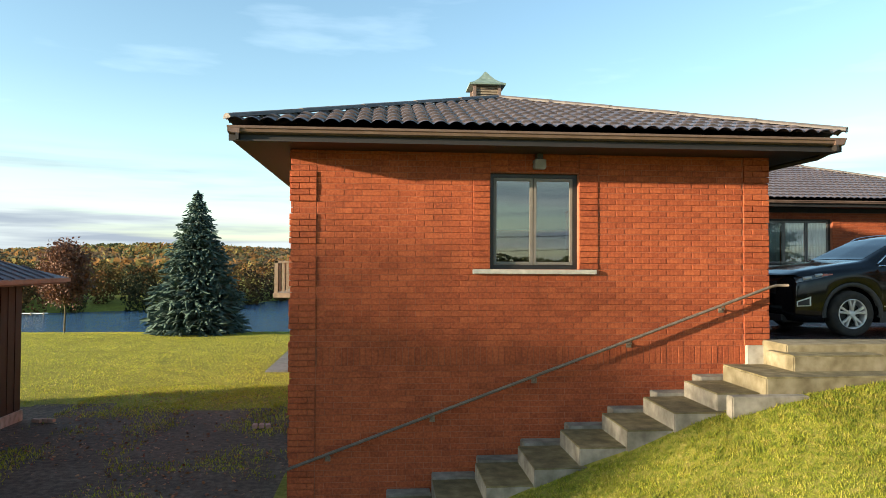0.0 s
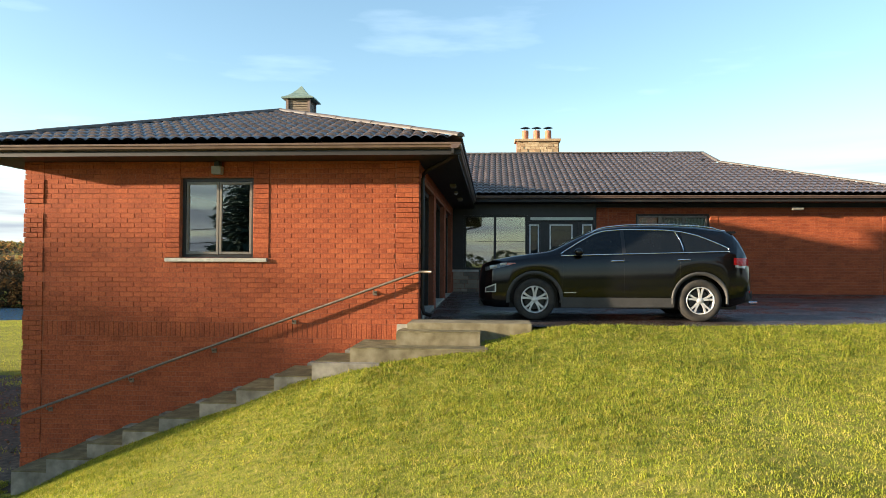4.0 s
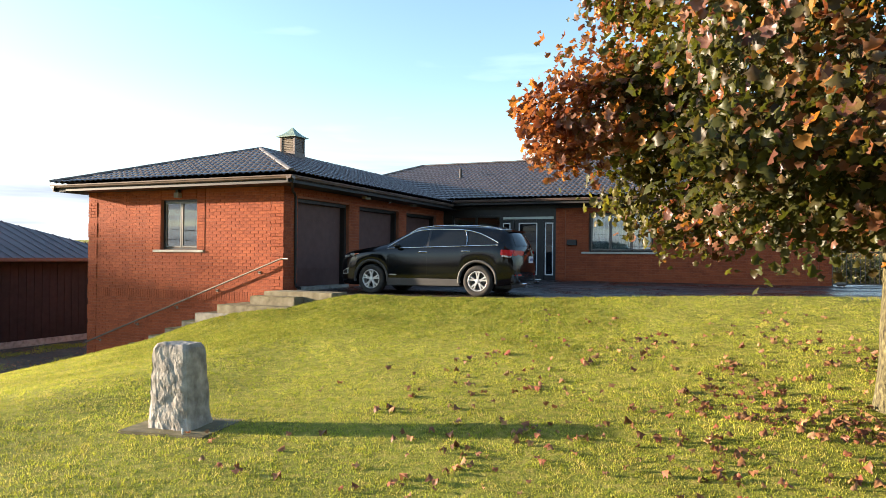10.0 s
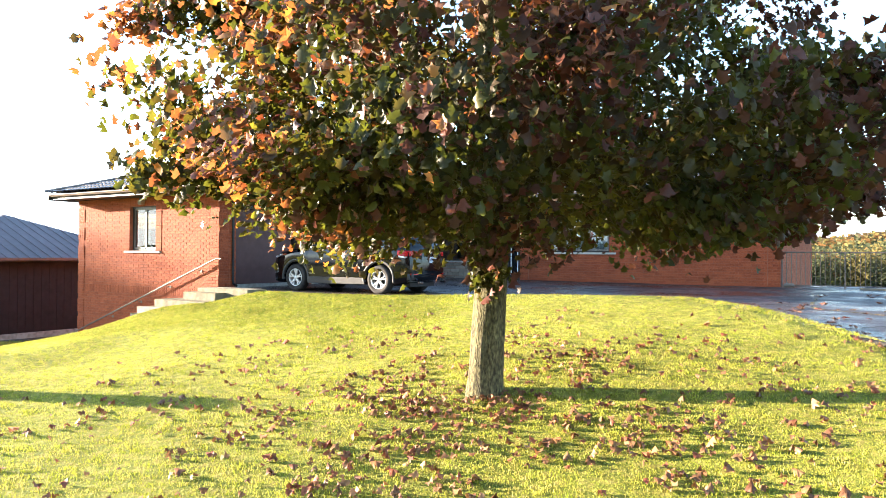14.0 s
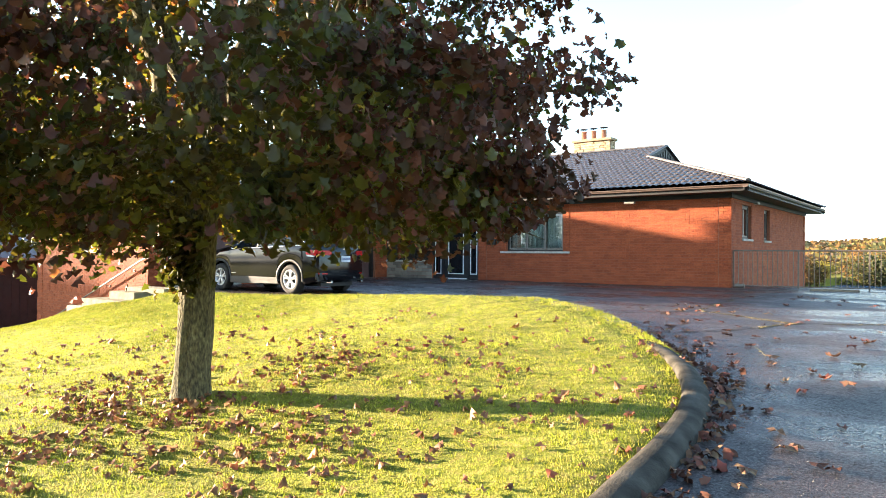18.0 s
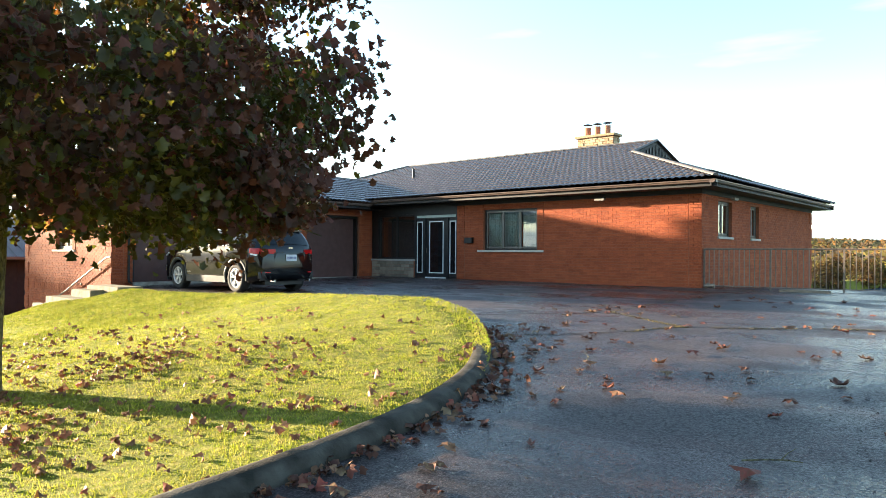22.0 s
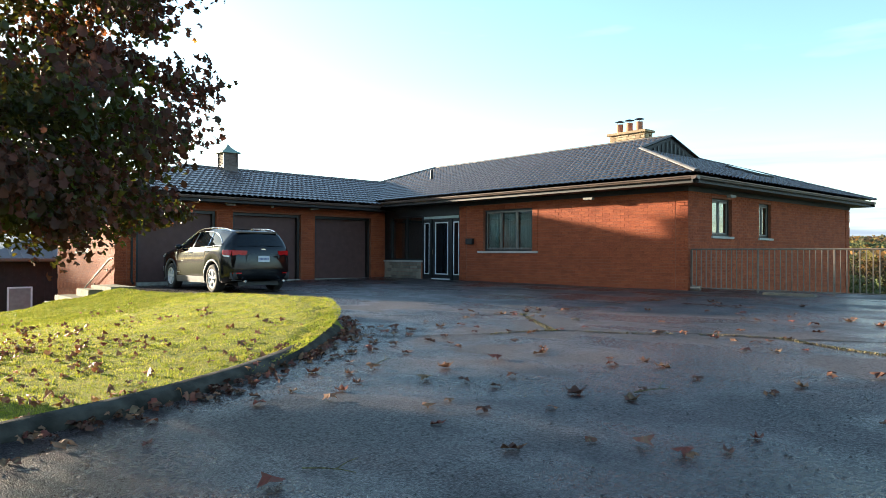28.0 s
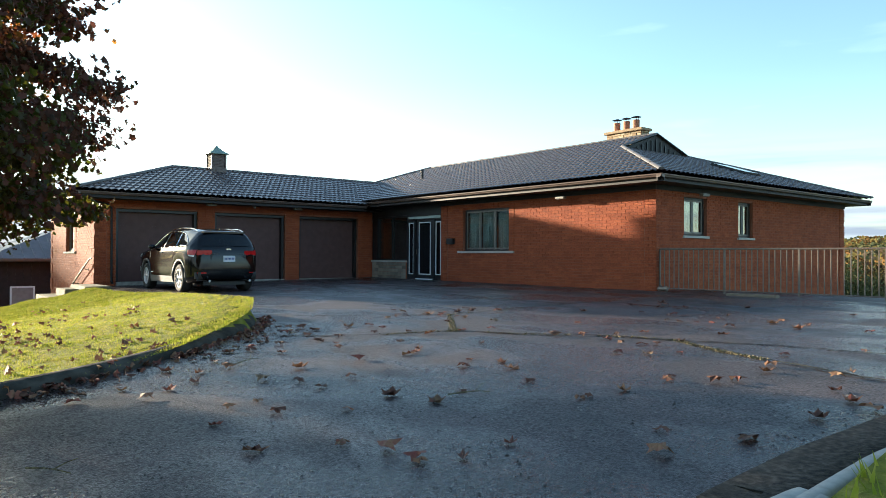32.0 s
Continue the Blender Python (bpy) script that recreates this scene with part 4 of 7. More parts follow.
for a, b in ((0.40, 1.24), (1.31, 2.18)):
    bm = bmesh.new()
    SOUTH_M.box(bm, a, b, 0.85, 2.36, -0.115, -0.108)
    put("pane", bm, M_PANE, pw, "reflecting glass pane").visible_shadow = False
bm = bmesh.new()
SOUTH_M.box(bm, 0.36, 2.22, 0.80, 2.41, -0.75, -0.70)
put("blind", bm, M_BLACK, pw, "dark blind behind the panes")
bm = bmesh.new()
for a, b in ((2.24, 2.27), (2.62, 2.74), (3.74, 3.83), (4.19, 4.27)):
    SOUTH_M.box(bm, a, b, 0.10, 2.36, -0.20, -0.04, bevel=0.004)
for a, b in ((2.27, 2.62), (2.74, 3.74), (3.83, 4.19)):
    SOUTH_M.box(bm, a, b, 2.24, 2.36, -0.20, -0.04)
entry = put("door", bm, M_BLACK, house, "charcoal entrance door with sidelights outlined in white")
for a, b, inset in ((2.27, 2.62, 0.032), (2.74, 3.74, 0.160), (3.83, 4.19, 0.032)):
    bm = bmesh.new()
    SOUTH_M.box(bm, a + 0.004, b - 0.004, 0.14, 2.24, -0.14, -0.095)
    put("door_leaf" if b - a > 0.6 else "sidelight", bm, M_BLACK, entry)
    put("white_moulding", _frame(SOUTH_M, a + inset, b - inset, 0.30, 2.15, 0.036, -0.094, -0.070), M_WHITE, entry, "white glazing moulding")
    bm = bmesh.new()
    SOUTH_M.box(bm, a + inset + 0.038, b - inset - 0.038, 0.338, 2.112, -0.0925, -0.0865)
    put("pane", bm, M_CARGLASS, entry, "dark glass")
bm = bmesh.new()
SOUTH_M.box(bm, 2.33, 4.18, 2.275, 2.405, -0.038, -0.028, bevel=0.003)
put("transom", bm, M_TRANSOM, entry, "transom light over the door, coloured pale like reflected sky")
bm = bmesh.new()
SOUTH_M.box(bm, 2.75, 3.73, 0.125, 0.165, -0.16, -0.02, bevel=0.005)
put("door_sill", bm, M_WHITE, entry, "pale metal door sill")
put("door_handle", tube([SOUTH_M.p(2.80, 1.20, -0.05), SOUTH_M.p(2.80, 1.02, -0.05)], 0.012), M_METAL, entry)
bm = bmesh.new()
SOUTH_M.box(bm, 4.68, 5.02, 1.35, 1.53, 0.02, 0.13, bevel=0.015)
SOUTH_M.box(bm, 4.665, 5.035, 1.53, 1.545, 0.015, 0.14)
tagged(put("letterbox", bm, M_BLACK), "black metal letterbox on the brick wall", "letterbox")

# ---- roof ----


def tile_slope(name, p00, along, up, length, run, cuts, parent, label=""):
    """A sheet of pressed metal tiles: waves along the eave, a step at each course. p00: eave corner, up: slope vector a metre in plan."""
    p00, along, up = Vector(p00), Vector(along), Vector(up)
    nrm = along.cross(up).normalized()
    if nrm.z < 0:
        nrm = -nrm
    pitch, course = 0.195, 0.345
    us = np.arange(0, length + 0.001, pitch / 6)
    vs = []
    n = int(run / course) + 1
    for i in range(n):
        vs += [(i * course + 0.0, 0.030), (i * course + 0.03, 0.034), (i * course + course * 0.5, 0.014), (i * course + course - 0.004, 0.0)]
    vs = [(min(a, run), b) for a, b in vs if a <= run + course * 0.6]
    wave = 0.046 * (np.abs(np.sin(math.pi * us / pitch)) ** 0.8)
    base = np.array(p00)
    V = np.array([base + np.outer(us, np.array(along)) + np.array(up) * v + np.outer(wave + h, np.array(nrm)) for v, h in vs])
    r, c = V.shape[:2]
    idx = np.arange(r * c).reshape(r, c)
    F = np.stack([idx[:-1, :-1], idx[:-1, 1:], idx[1:, 1:], idx[1:, :-1]], -1).reshape(-1, 4)
    me = bpy.data.meshes.new(name)
    me.from_pydata(V.reshape(-1, 3).tolist(), [], F.tolist())
    bm = bmesh.new()
    bm.from_mesh(me)
    bpy.data.meshes.remove(me)
    for co, no in cuts:
        geom = bm.verts[:] + bm.edges[:] + bm.faces[:]
        bmesh.ops.bisect_plane(bm, geom=geom, plane_co=co, plane_no=no, clear_outer=True)
    ob = put(name, bm, M_TILE, parent, label, smooth=False)
    return ob


GE_X0, GE_X1, GE_Y0 = GX0 - 0.72, GX1 + 0.72, -0.69
G_RIDGE_X = (GE_X0 + GE_X1) / 2
SG, EZ, EZM = 0.326, GUTTER + 0.03, GUTTER_M + 0.03
HALF = (GE_X1 - GE_X0) / 2
G_RIDGE_Z = EZ + SG * HALF
ME_X0, ME_X1, ME_Y0, ME_Y1 = GE_X0, 13.34, 9.18, 21.62
SM = 0.338
M_RIDGE_Y = (ME_Y0 + ME_Y1) / 2
M_HALF = M_RIDGE_Y - ME_Y0
M_RIDGE_Z = EZM + SM * M_HALF
W_APEX, GABLET_X = -3.4, 8.94
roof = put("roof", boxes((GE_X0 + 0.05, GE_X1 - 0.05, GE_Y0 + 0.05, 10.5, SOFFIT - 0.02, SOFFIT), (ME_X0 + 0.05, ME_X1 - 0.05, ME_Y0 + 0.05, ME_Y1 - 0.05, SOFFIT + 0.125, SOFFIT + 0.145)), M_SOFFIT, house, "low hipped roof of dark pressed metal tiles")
tile_slope("roof_slope", (GE_X0, GE_Y0, EZ), (1, 0, 0), (0, 1, SG), GE_X1 - GE_X0, HALF,
           [((GE_X0, GE_Y0, 0), (-1, 1, 0)), ((GE_X1, GE_Y0, 0), (1, 1, 0))], roof, "south garage slope")
tile_slope("roof_slope", (GE_X1, GE_Y0, EZ), (0, 1, 0), (-1, 0, SG), 13.9, HALF, [((GE_X1, GE_Y0, 0), (-1, -1, 0)), ((GE_X1, ME_Y0, 0), (SG, SM, 0))], roof, "east garage slope")
tile_slope("roof_slope", (GE_X0, GE_Y0, EZ), (0, 1, 0), (1, 0, SG), 13.9, HALF, [((GE_X0, GE_Y0, 0), (1, -1, 0))], roof, "west garage slope")
tile_slope("roof_slope", (ME_X0, ME_Y0, EZM), (1, 0, 0), (0, 1, SM), ME_X1 - ME_X0, M_HALF,
           [((ME_X1, ME_Y0, 0), (1, 1, 0)), ((ME_X0, ME_Y0, 0), (-M_HALF, W_APEX - ME_X0, 0))], roof, "south main slope")
# upper part of the south slope runs past the hip to the gablet
GAB_RUN = ME_X1 - GABLET_X
tile_slope("roof_slope", (GABLET_X - 3.2, ME_Y0 + GAB_RUN, EZM + SM * GAB_RUN), (1, 0, 0), (0, 1, SM), 3.2, M_HALF - GAB_RUN,
           [((ME_X1, ME_Y0, 0), (-1, -1, 0))], roof, "upper south slope by the gablet")
tile_slope("roof_slope", (ME_X1, ME_Y0, EZM), (0, 1, 0), (-1, 0, SM), ME_Y1 - ME_Y0, GAB_RUN,
           [((ME_X1, ME_Y0, 0), (-1, -1, 0)), ((ME_X1, ME_Y1, 0), (-1, 1, 0))], roof, "east main slope")
tile_slope("roof_slope", (ME_X1, ME_Y1, EZM), (-1, 0, 0), (0, -1, SM), ME_X1 - ME_X0, M_HALF,
           [((ME_X1, ME_Y1, 0), (1, -1, 0)), ((ME_X0, ME_Y1, 0), (-M_HALF, -(W_APEX - ME_X0), 0))], roof, "north main slope")
tile_slope("roof_slope", (GABLET_X - 3.2, ME_Y1 - GAB_RUN, EZM + SM * GAB_RUN), (1, 0, 0), (0, -1, SM), 3.2, M_HALF - GAB_RUN,
           [((ME_X1, ME_Y1, 0), (-1, 1, 0))], roof)
sw = (M_RIDGE_Z - EZM) / (W_APEX - ME_X0)
tile_slope("roof_slope", (ME_X0, ME_Y0, EZM), (0, 1, 0), (1, 0, sw), ME_Y1 - ME_Y0, W_APEX - ME_X0,
           [((ME_X0, ME_Y0, 0), (M_HALF, -(W_APEX - ME_X0), 0)), ((ME_X0, ME_Y1, 0), (M_HALF, W_APEX - ME_X0, 0))], roof, "west main slope")
# gablet with vertical boards
gz = EZM + SM * GAB_RUN
gh = M_RIDGE_Z - gz
gw = gh / SM
raw("gablet", [(GABLET_X, M_RIDGE_Y - gw, gz), (GABLET_X, M_RIDGE_Y + gw, gz), (GABLET_X, M_RIDGE_Y, M_RIDGE_Z),
               (GABLET_X - 0.1, M_RIDGE_Y - gw, gz), (GABLET_X - 0.1, M_RIDGE_Y + gw, gz), (GABLET_X - 0.1, M_RIDGE_Y, M_RIDGE_Z)],
    [(0, 1, 2), (3, 5, 4), (0, 2, 5, 3), (1, 4, 5, 2), (0, 3, 4, 1)], M_SOFFIT, roof, "dark boarded gablet")
for k in range(-6, 7):
    y = M_RIDGE_Y + k * 0.26
    top = M_RIDGE_Z - abs(k) * 0.26 * SM - 0.12
    if top > gz + 0.08:
        put("gablet_slat", boxes((GABLET_X + 0.002, GABLET_X + 0.03, y - 0.03, y + 0.03, gz + 0.03, top)), M_BLACK, roof)


def cap(pts, r=0.062, parent=roof, material=None):
    """Half-round ridge caps along a line, in overlapping lengths."""
    a, b = Vector(pts[0]), Vector(pts[1])
    n = max(1, int((b - a).length / 1.1))
    d = (b - a).normalized()
    side = d.cross(Vector((0, 0, 1))).normalized()
    upv = side.cross(d).normalized()
    for i in range(n):
        bm = bmesh.new()
        rings = []
        for t, rr in ((i / n, r), ((i + 1.08) / n, r * 0.88)):
            c = a + (b - a) * min(t, 1.0)
            rings.append([bm.verts.new(c + side * math.cos(x) * rr * 1.25 + upv * (math.sin(x) * rr + 0.01)) for x in (math.pi * k / 8 for k in range(9))])
        for k in range(8):
            bm.faces.new((rings[0][k], rings[0][k + 1], rings[1][k + 1], rings[1][k]))
        bm.faces.new(rings[0][::-1])
        bm.faces.new(rings[1])
        put("ridge_cap", bm, material or M_RIDGE, parent, smooth=False)


apex_g = (G_RIDGE_X, GE_Y0 + HALF, G_RIDGE_Z + 0.03)
lift = 0.045
for pts in (((GE_X1, GE_Y0, EZ + lift), apex_g), ((GE_X0, GE_Y0, EZ + lift), apex_g), (apex_g, (G_RIDGE_X, 12.9, G_RIDGE_Z + 0.03)),
            ((W_APEX, M_RIDGE_Y, M_RIDGE_Z + 0.03), (GABLET_X + 0.05, M_RIDGE_Y, M_RIDGE_Z + 0.03)),
            ((ME_X1, ME_Y0, EZM + lift), (GABLET_X, ME_Y0 + GAB_RUN, EZM + SM * GAB_RUN + lift)),
            ((ME_X1, ME_Y1, EZM + lift), (GABLET_X, ME_Y1 - GAB_RUN, EZM + SM * GAB_RUN + lift)),
            ((ME_X0, ME_Y0, EZM + lift), (W_APEX, M_RIDGE_Y, M_RIDGE_Z + lift)),
            ((GABLET_X + 0.02, M_RIDGE_Y - gw, gz + 0.05), (GABLET_X + 0.02, M_RIDGE_Y, M_RIDGE_Z + 0.03)),
            ((GABLET_X + 0.02, M_RIDGE_Y + gw, gz + 0.05), (GABLET_X + 0.02, M_RIDGE_Y, M_RIDGE_Z + 0.03))):
    cap(pts)
# metal valley between the wings
va, vb = Vector((GE_X1, ME_Y0, EZ + 0.05)), Vector((G_RIDGE_X, ME_Y0 + HALF * SG / SM, G_RIDGE_Z))
bm = bmesh.new()
vd = (vb - va).normalized()
vside = vd.cross(Vector((0, 0, 1))).normalized()
q = [bm.verts.new(va + vside * 0.09 + Vector((0, 0, 0.062))), bm.verts.new(va - vside * 0.09 + Vector((0, 0, 0.062))),
     bm.verts.new(vb - vside * 0.09 + Vector((0, 0, 0.062))), bm.verts.new(vb + vside * 0.09 + Vector((0, 0, 0.062)))]
bm.faces.new(q)
bmesh.ops.solidify(bm, geom=bm.faces[:], thickness=0.01)
put("valley_flashing", bm, M_METAL, roof, "pale metal valley flashing")


def gutter(a, b, out, drop=0.17):
    """A moulded eaves gutter on a fascia board from a to b; out points away from the house."""
    a, b, out = Vector(a), Vector(b), Vector(out)
    prof = [(-0.06, -0.090), (0.0, -0.090), (0.0, -0.088), (0.03, -0.090), (0.065, -0.072), (0.075, -0.040), (0.092, -0.028), (0.095, 0.0), (0.08, 0.0), (0.07, -0.016), (-0.06, -0.024)]
    bm = bmesh.new()
    rings = [[bm.verts.new(p + out * (o - 0.09) + Vector((0, 0, z))) for o, z in prof] for p in (a, b)]
    m = len(prof)
    for k in range(m):
        bm.faces.new((rings[0][k], rings[0][(k + 1) % m], rings[1][(k + 1) % m], rings[1][k]))
    bm.faces.new(rings[0][::-1])
    bm.faces.new(rings[1])
    bmesh.ops.recalc_face_normals(bm, faces=bm.faces)
    # board below the gutter, its shade in the black colour
    brd = bmesh.new()
    ends = [[brd.verts.new(p + out * (o - 0.09) + Vector((0, 0, z))) for o, z in ((-0.05, -drop), (-0.012, -drop), (-0.012, -0.0905), (-0.05, -0.0905))] for p in (a, b)]
    for k in range(4):
        brd.faces.new((ends[0][k], ends[0][(k + 1) % 4], ends[1][(k + 1) % 4], ends[1][k]))
    brd.faces.new(ends[0][::-1])
    brd.faces.new(ends[1])
    bmesh.ops.recalc_face_normals(brd, faces=brd.faces)
    put("fascia_board", brd, M_SOFFIT, roof, "fascia board coloured near-black for the shade under the gutter")
    return put("gutter", bm, M_FASCIA, roof, "brown metal eaves gutter")


gutter((GE_X0, GE_Y0, GUTTER), (GE_X1, GE_Y0, GUTTER), (0, -1, 0))
gutter((GE_X1, GE_Y0, GUTTER), (GE_X1, ME_Y0, GUTTER), (1, 0, 0))
gutter((GE_X0, GE_Y0, GUTTER), (GE_X0, ME_Y1, GUTTER), (-1, 0, 0))
gutter((GE_X1 - 0.05, ME_Y0, GUTTER_M), (ME_X1, ME_Y0, GUTTER_M), (0, -1, 0))
gutter((ME_X1, ME_Y0, GUTTER_M), (ME_X1, ME_Y1, GUTTER_M), (1, 0, 0))
gutter((ME_X0, ME_Y1, GUTTER_M), (ME_X1, ME_Y1, GUTTER_M), (0, 1, 0))
# downpipe at the garage corner
put("downpipe", tube([(0.60, -0.50, 2.72), (0.60, -0.46, 2.63), (0.52, -0.36, 2.58), (0.16, 0.16, 2.50), (0.07, 0.36, 2.46), (0.036, 0.46, 2.38), (0.036, 0.47, 1.2), (0.036, 0.47, 0.25), (0.07, 0.47, 0.14), (0.20, 0.46, 0.10)], 0.034, 10), M_SOFFIT, house, "dark brown round downpipe", smooth=True)
# roof vent pipe, skylight
put("vent_pipe", tube([(-0.42, 12.6, 4.0), (-0.42, 12.6, 4.52)], 0.055, 10), M_SOFFIT, roof, "slim vent pipe")
bm = boxes((-0.62, 0.62, -0.5, 0.5, 0.02, 0.10), bevel=0.02)
sky = put("skylight", bm, M_FRAME, roof, "low skylight in the east slope")
bm2 = boxes((-0.56, 0.56, -0.44, 0.44, 0.101, 0.112))
sp = put("pane", bm2, M_CARGLASS, sky)
tilt = math.atan(SM)
sky.matrix_basis = Matrix.Translation((11.2, 16.4, EZM + SM * (ME_X1 - 11.2) + 0.03)) @ Matrix.Rotation(tilt, 4, "Y")
sp.matrix_basis = Matrix.Identity(4)

# cupola
cx, cy, cz = G_RIDGE_X, 4.95, G_RIDGE_Z
cup = put("cupola", boxes((cx - 0.29, cx + 0.29, cy - 0.29, cy + 0.29, cz - 0.35, cz + 0.12), (cx - 0.235, cx + 0.235, cy - 0.235, cy + 0.235, cz + 0.12, cz + 0.62)), M_CUPOLA, house, "brown louvred cupola with a green copper cap")
for sx, sy in ((-1, -1), (1, -1), (-1, 1), (1, 1)):
    put("corner_post", boxes((cx + sx * 0.255 - 0.035, cx + sx * 0.255 + 0.028, cy + sy * 0.255 - 0.028, cy + sy * 0.255 + 0.035, cz + 0.13, cz + 0.62)), M_CUPOLA, cup)
for k in range(8):
    z = cz + 0.17 + k * 0.055
    for f in ("s", "e", "n", "w"):
        rows = {"s": (cx - 0.228, cx + 0.228, cy - 0.255, cy - 0.236), "n": (cx - 0.228, cx + 0.228, cy + 0.236, cy + 0.255),
                "e": (cx + 0.236, cx + 0.255, cy - 0.228, cy + 0.228), "w": (cx - 0.255, cx - 0.236, cy - 0.228, cy + 0.228)}[f]
        put("louvre", boxes((*rows, z, z + 0.035)), M_DECK if f == "s" else M_CUPOLA, cup)
bm = bmesh.new()
prof = [(0.37, 0.62), (0.37, 0.65), (0.27, 0.70), (0.17, 0.78), (0.08, 0.88), (0.015, 0.97)]
rings = [[bm.verts.new((cx + sx * r, cy + sy * r, cz + z)) for sx, sy in ((-1, -1), (1, -1), (1, 1), (-1, 1))] for r, z in prof]
for u, v in zip(rings, rings[1:]):
    for k in range(4):
        bm.faces.new((u[k], u[(k + 1) % 4], v[(k + 1) % 4], v[k]))
bm.faces.new(rings[0][::-1])
bm.faces.new(rings[-1])
put("copper_cap", bm, M_COPPER, cup, "concave green copper cap")

# chimney at the rear wall
ch = put("chimney", boxes((2.30, 4.20, 21.25, 21.80, -2.6, 6.58)), M_MORTAR, house, "broad buff stone chimney with three flues")
CH_S = Face((2.30, 21.25, 0), (1, 0, 0), (0, -1, 0))
CH_E = Face((4.20, 21.25, 0), (0, 1, 0), (1, 0, 0))
crng = random.Random(3)
for fc, ln in ((CH_S, 1.90), (CH_E, 0.55)):
    rows, z = [], 4.2
    while z < 6.5:
        h, u = crng.uniform(0.10, 0.19), 0.0
        while u < ln - 0.02:
            w = crng.uniform(0.14, 0.34)
            e = min(u + w, ln)
            rows.append((u + 0.006, e - 0.006, z + 0.006, min(z + h, 6.57) - 0.006, crng.uniform(0.012, 0.04)))
            u = e
        z += h
    brick_mesh("stone", fc, rows, ch, "rough buff stones", M_CHIM)
put("chimney_cap", boxes((2.20, 4.30, 21.13, 21.92, 6.58, 6.70), bevel=0.015), M_CHIM, ch, "concrete chimney cap")
for x in (2.70, 3.22, 3.75):
    fl = put("flue", tube([(x, 21.5, 6.70), (x, 21.5, 7.12)], 0.15, 14), M_FLUE, ch, "terracotta flue", smooth=False)
    put("flue_cowl", tube([(x, 21.5, 7.24), (x, 21.5, 7.30)], 0.23, 12, 0.05), M_BLACK, fl, "dark metal cowl")
    for k in range(3):
        t = 2.1 * k
        put("cowl_leg", tube([(x + 0.12 * math.cos(t), 21.5 + 0.12 * math.sin(t), 7.11), (x + 0.12 * math.cos(t), 21.5 + 0.12 * math.sin(t), 7.25)], 0.008, 5), M_BLACK, fl)


def soffit_lamp(x, y, along):
    lamp = thing("soffit_lamp", "pale twin flood lamp under the eaves", "lamp", (x, y, SOFFIT), group="soffit lamps")
    a, b = (0.16, 0.06) if along == "x" else (0.06, 0.16)
    put("housing", boxes((x - a, x + a, y - b, y + b, SOFFIT - 0.085, SOFFIT - 0.022), bevel=0.01), M_LAMPBODY, lamp)
    put("lens", boxes((x - a * 0.85, x + a * 0.85, y - b * 0.8, y + b * 0.8, SOFFIT - 0.093, SOFFIT - 0.086)), M_LAMPBODY, lamp, "frosted lens")


for x, y, d in ((0.38, 3.4, "y"), (0.38, 6.5, "y"), (9.9, 9.55, "x"), (13.0, 11.6, "y")):
    soffit_lamp(x, y, d)
lamp = thing("security_sensor", "round white sensor under the garage soffit", "sensor", (0.36, 4.9, SOFFIT))
put("base", tube([(0.36, 4.9, SOFFIT - 0.02), (0.36, 4.9, SOFFIT - 0.06)], 0.05, 12), M_LAMPBODY, lamp)
put("dome", tube([(0.36, 4.9, SOFFIT - 0.06), (0.36, 4.9, SOFFIT - 0.10)], 0.045, 12, 0.02), M_WHITE, lamp)
wl_ = thing("wall_lamp", "weathered box lamp above the end window", "lamp", (-3.26, -0.06, 2.45))
put("arm", boxes((-3.30, -3.22, -0.14, -0.01, 2.53, 2.61)), M_FRAME, wl_)
put("lamp_box", boxes((-3.34, -3.18, -0.17, -0.03, 2.40, 2.53), bevel=0.01), M_LAMPBODY, wl_, "dull metal lamp box")

# ---- concrete stair along the end wall ----
stair = thing("stair", "weathered concrete steps rising along the brick end wall", "steps", (-2.4, -0.8, -1.0))
for k in range(9):
    x0, z = -5.84 + 0.5625 * k, -1.69 - 0.418 + 0.2085 * k
    y_out = -1.30 - 0.05 * math.sin(k * 2.1)
    put("tread", boxes((x0, x0 + 0.66, y_out, -0.31, z - 0.50, z), bevel=0.012), M_RISER, stair, "grey concrete tread block")
    put("tread_top", boxes((x0 + 0.006, x0 + 0.654, y_out + 0.006, -0.316, z - 0.01, z + 0.007)), M_TREAD, stair, "dark dirty tread surface")
put("landing", boxes((-0.80, 1.15, -1.40, -0.31, -0.80, -0.227), bevel=0.014), M_STEP, stair, "broad concrete landing")
put("tread_top", boxes((-0.79, 1.14, -1.39, -0.316, -0.24, -0.220)), M_TREAD, stair, "dark dirty tread surface")
put("top_step", boxes((-0.20, 1.04, -0.98, -0.31, -0.50, -0.03), bevel=0.014), M_STEP, stair, "mossy top step")
put("tread_top", boxes((-0.19, 1.03, -0.97, -0.63, -0.04, -0.023)), M_TREAD, stair, "dark dirty tread surface")
slab = tagged(put("slab", boxes((-0.08, 1.80, -0.62, 0.05, -0.55, 0.075), bevel=0.014), M_STEP), "concrete slab at the head of the steps", "slab", kind="structure")
put("side_kerb", boxes((-1.30, -0.35, -1.56, -1.40, -0.95, -0.42), bevel=0.012), M_RISER, stair, "loose concrete edge block")
for k in range(8):
    x0, z = -5.3 + 0.60 * k, -1.86 + 0.213 * k
    put("footing", boxes((x0, x0 + 0.58, -0.30, -0.02, z - 0.35, z - 0.02), bevel=0.01), M_RISER, stair, "stepped concrete footing along the wall")

# handrail on brackets
rail = thing("handrail", "worn steel handrail sloping along the brick wall", "handrail", (-3.2, -0.12, -0.3))
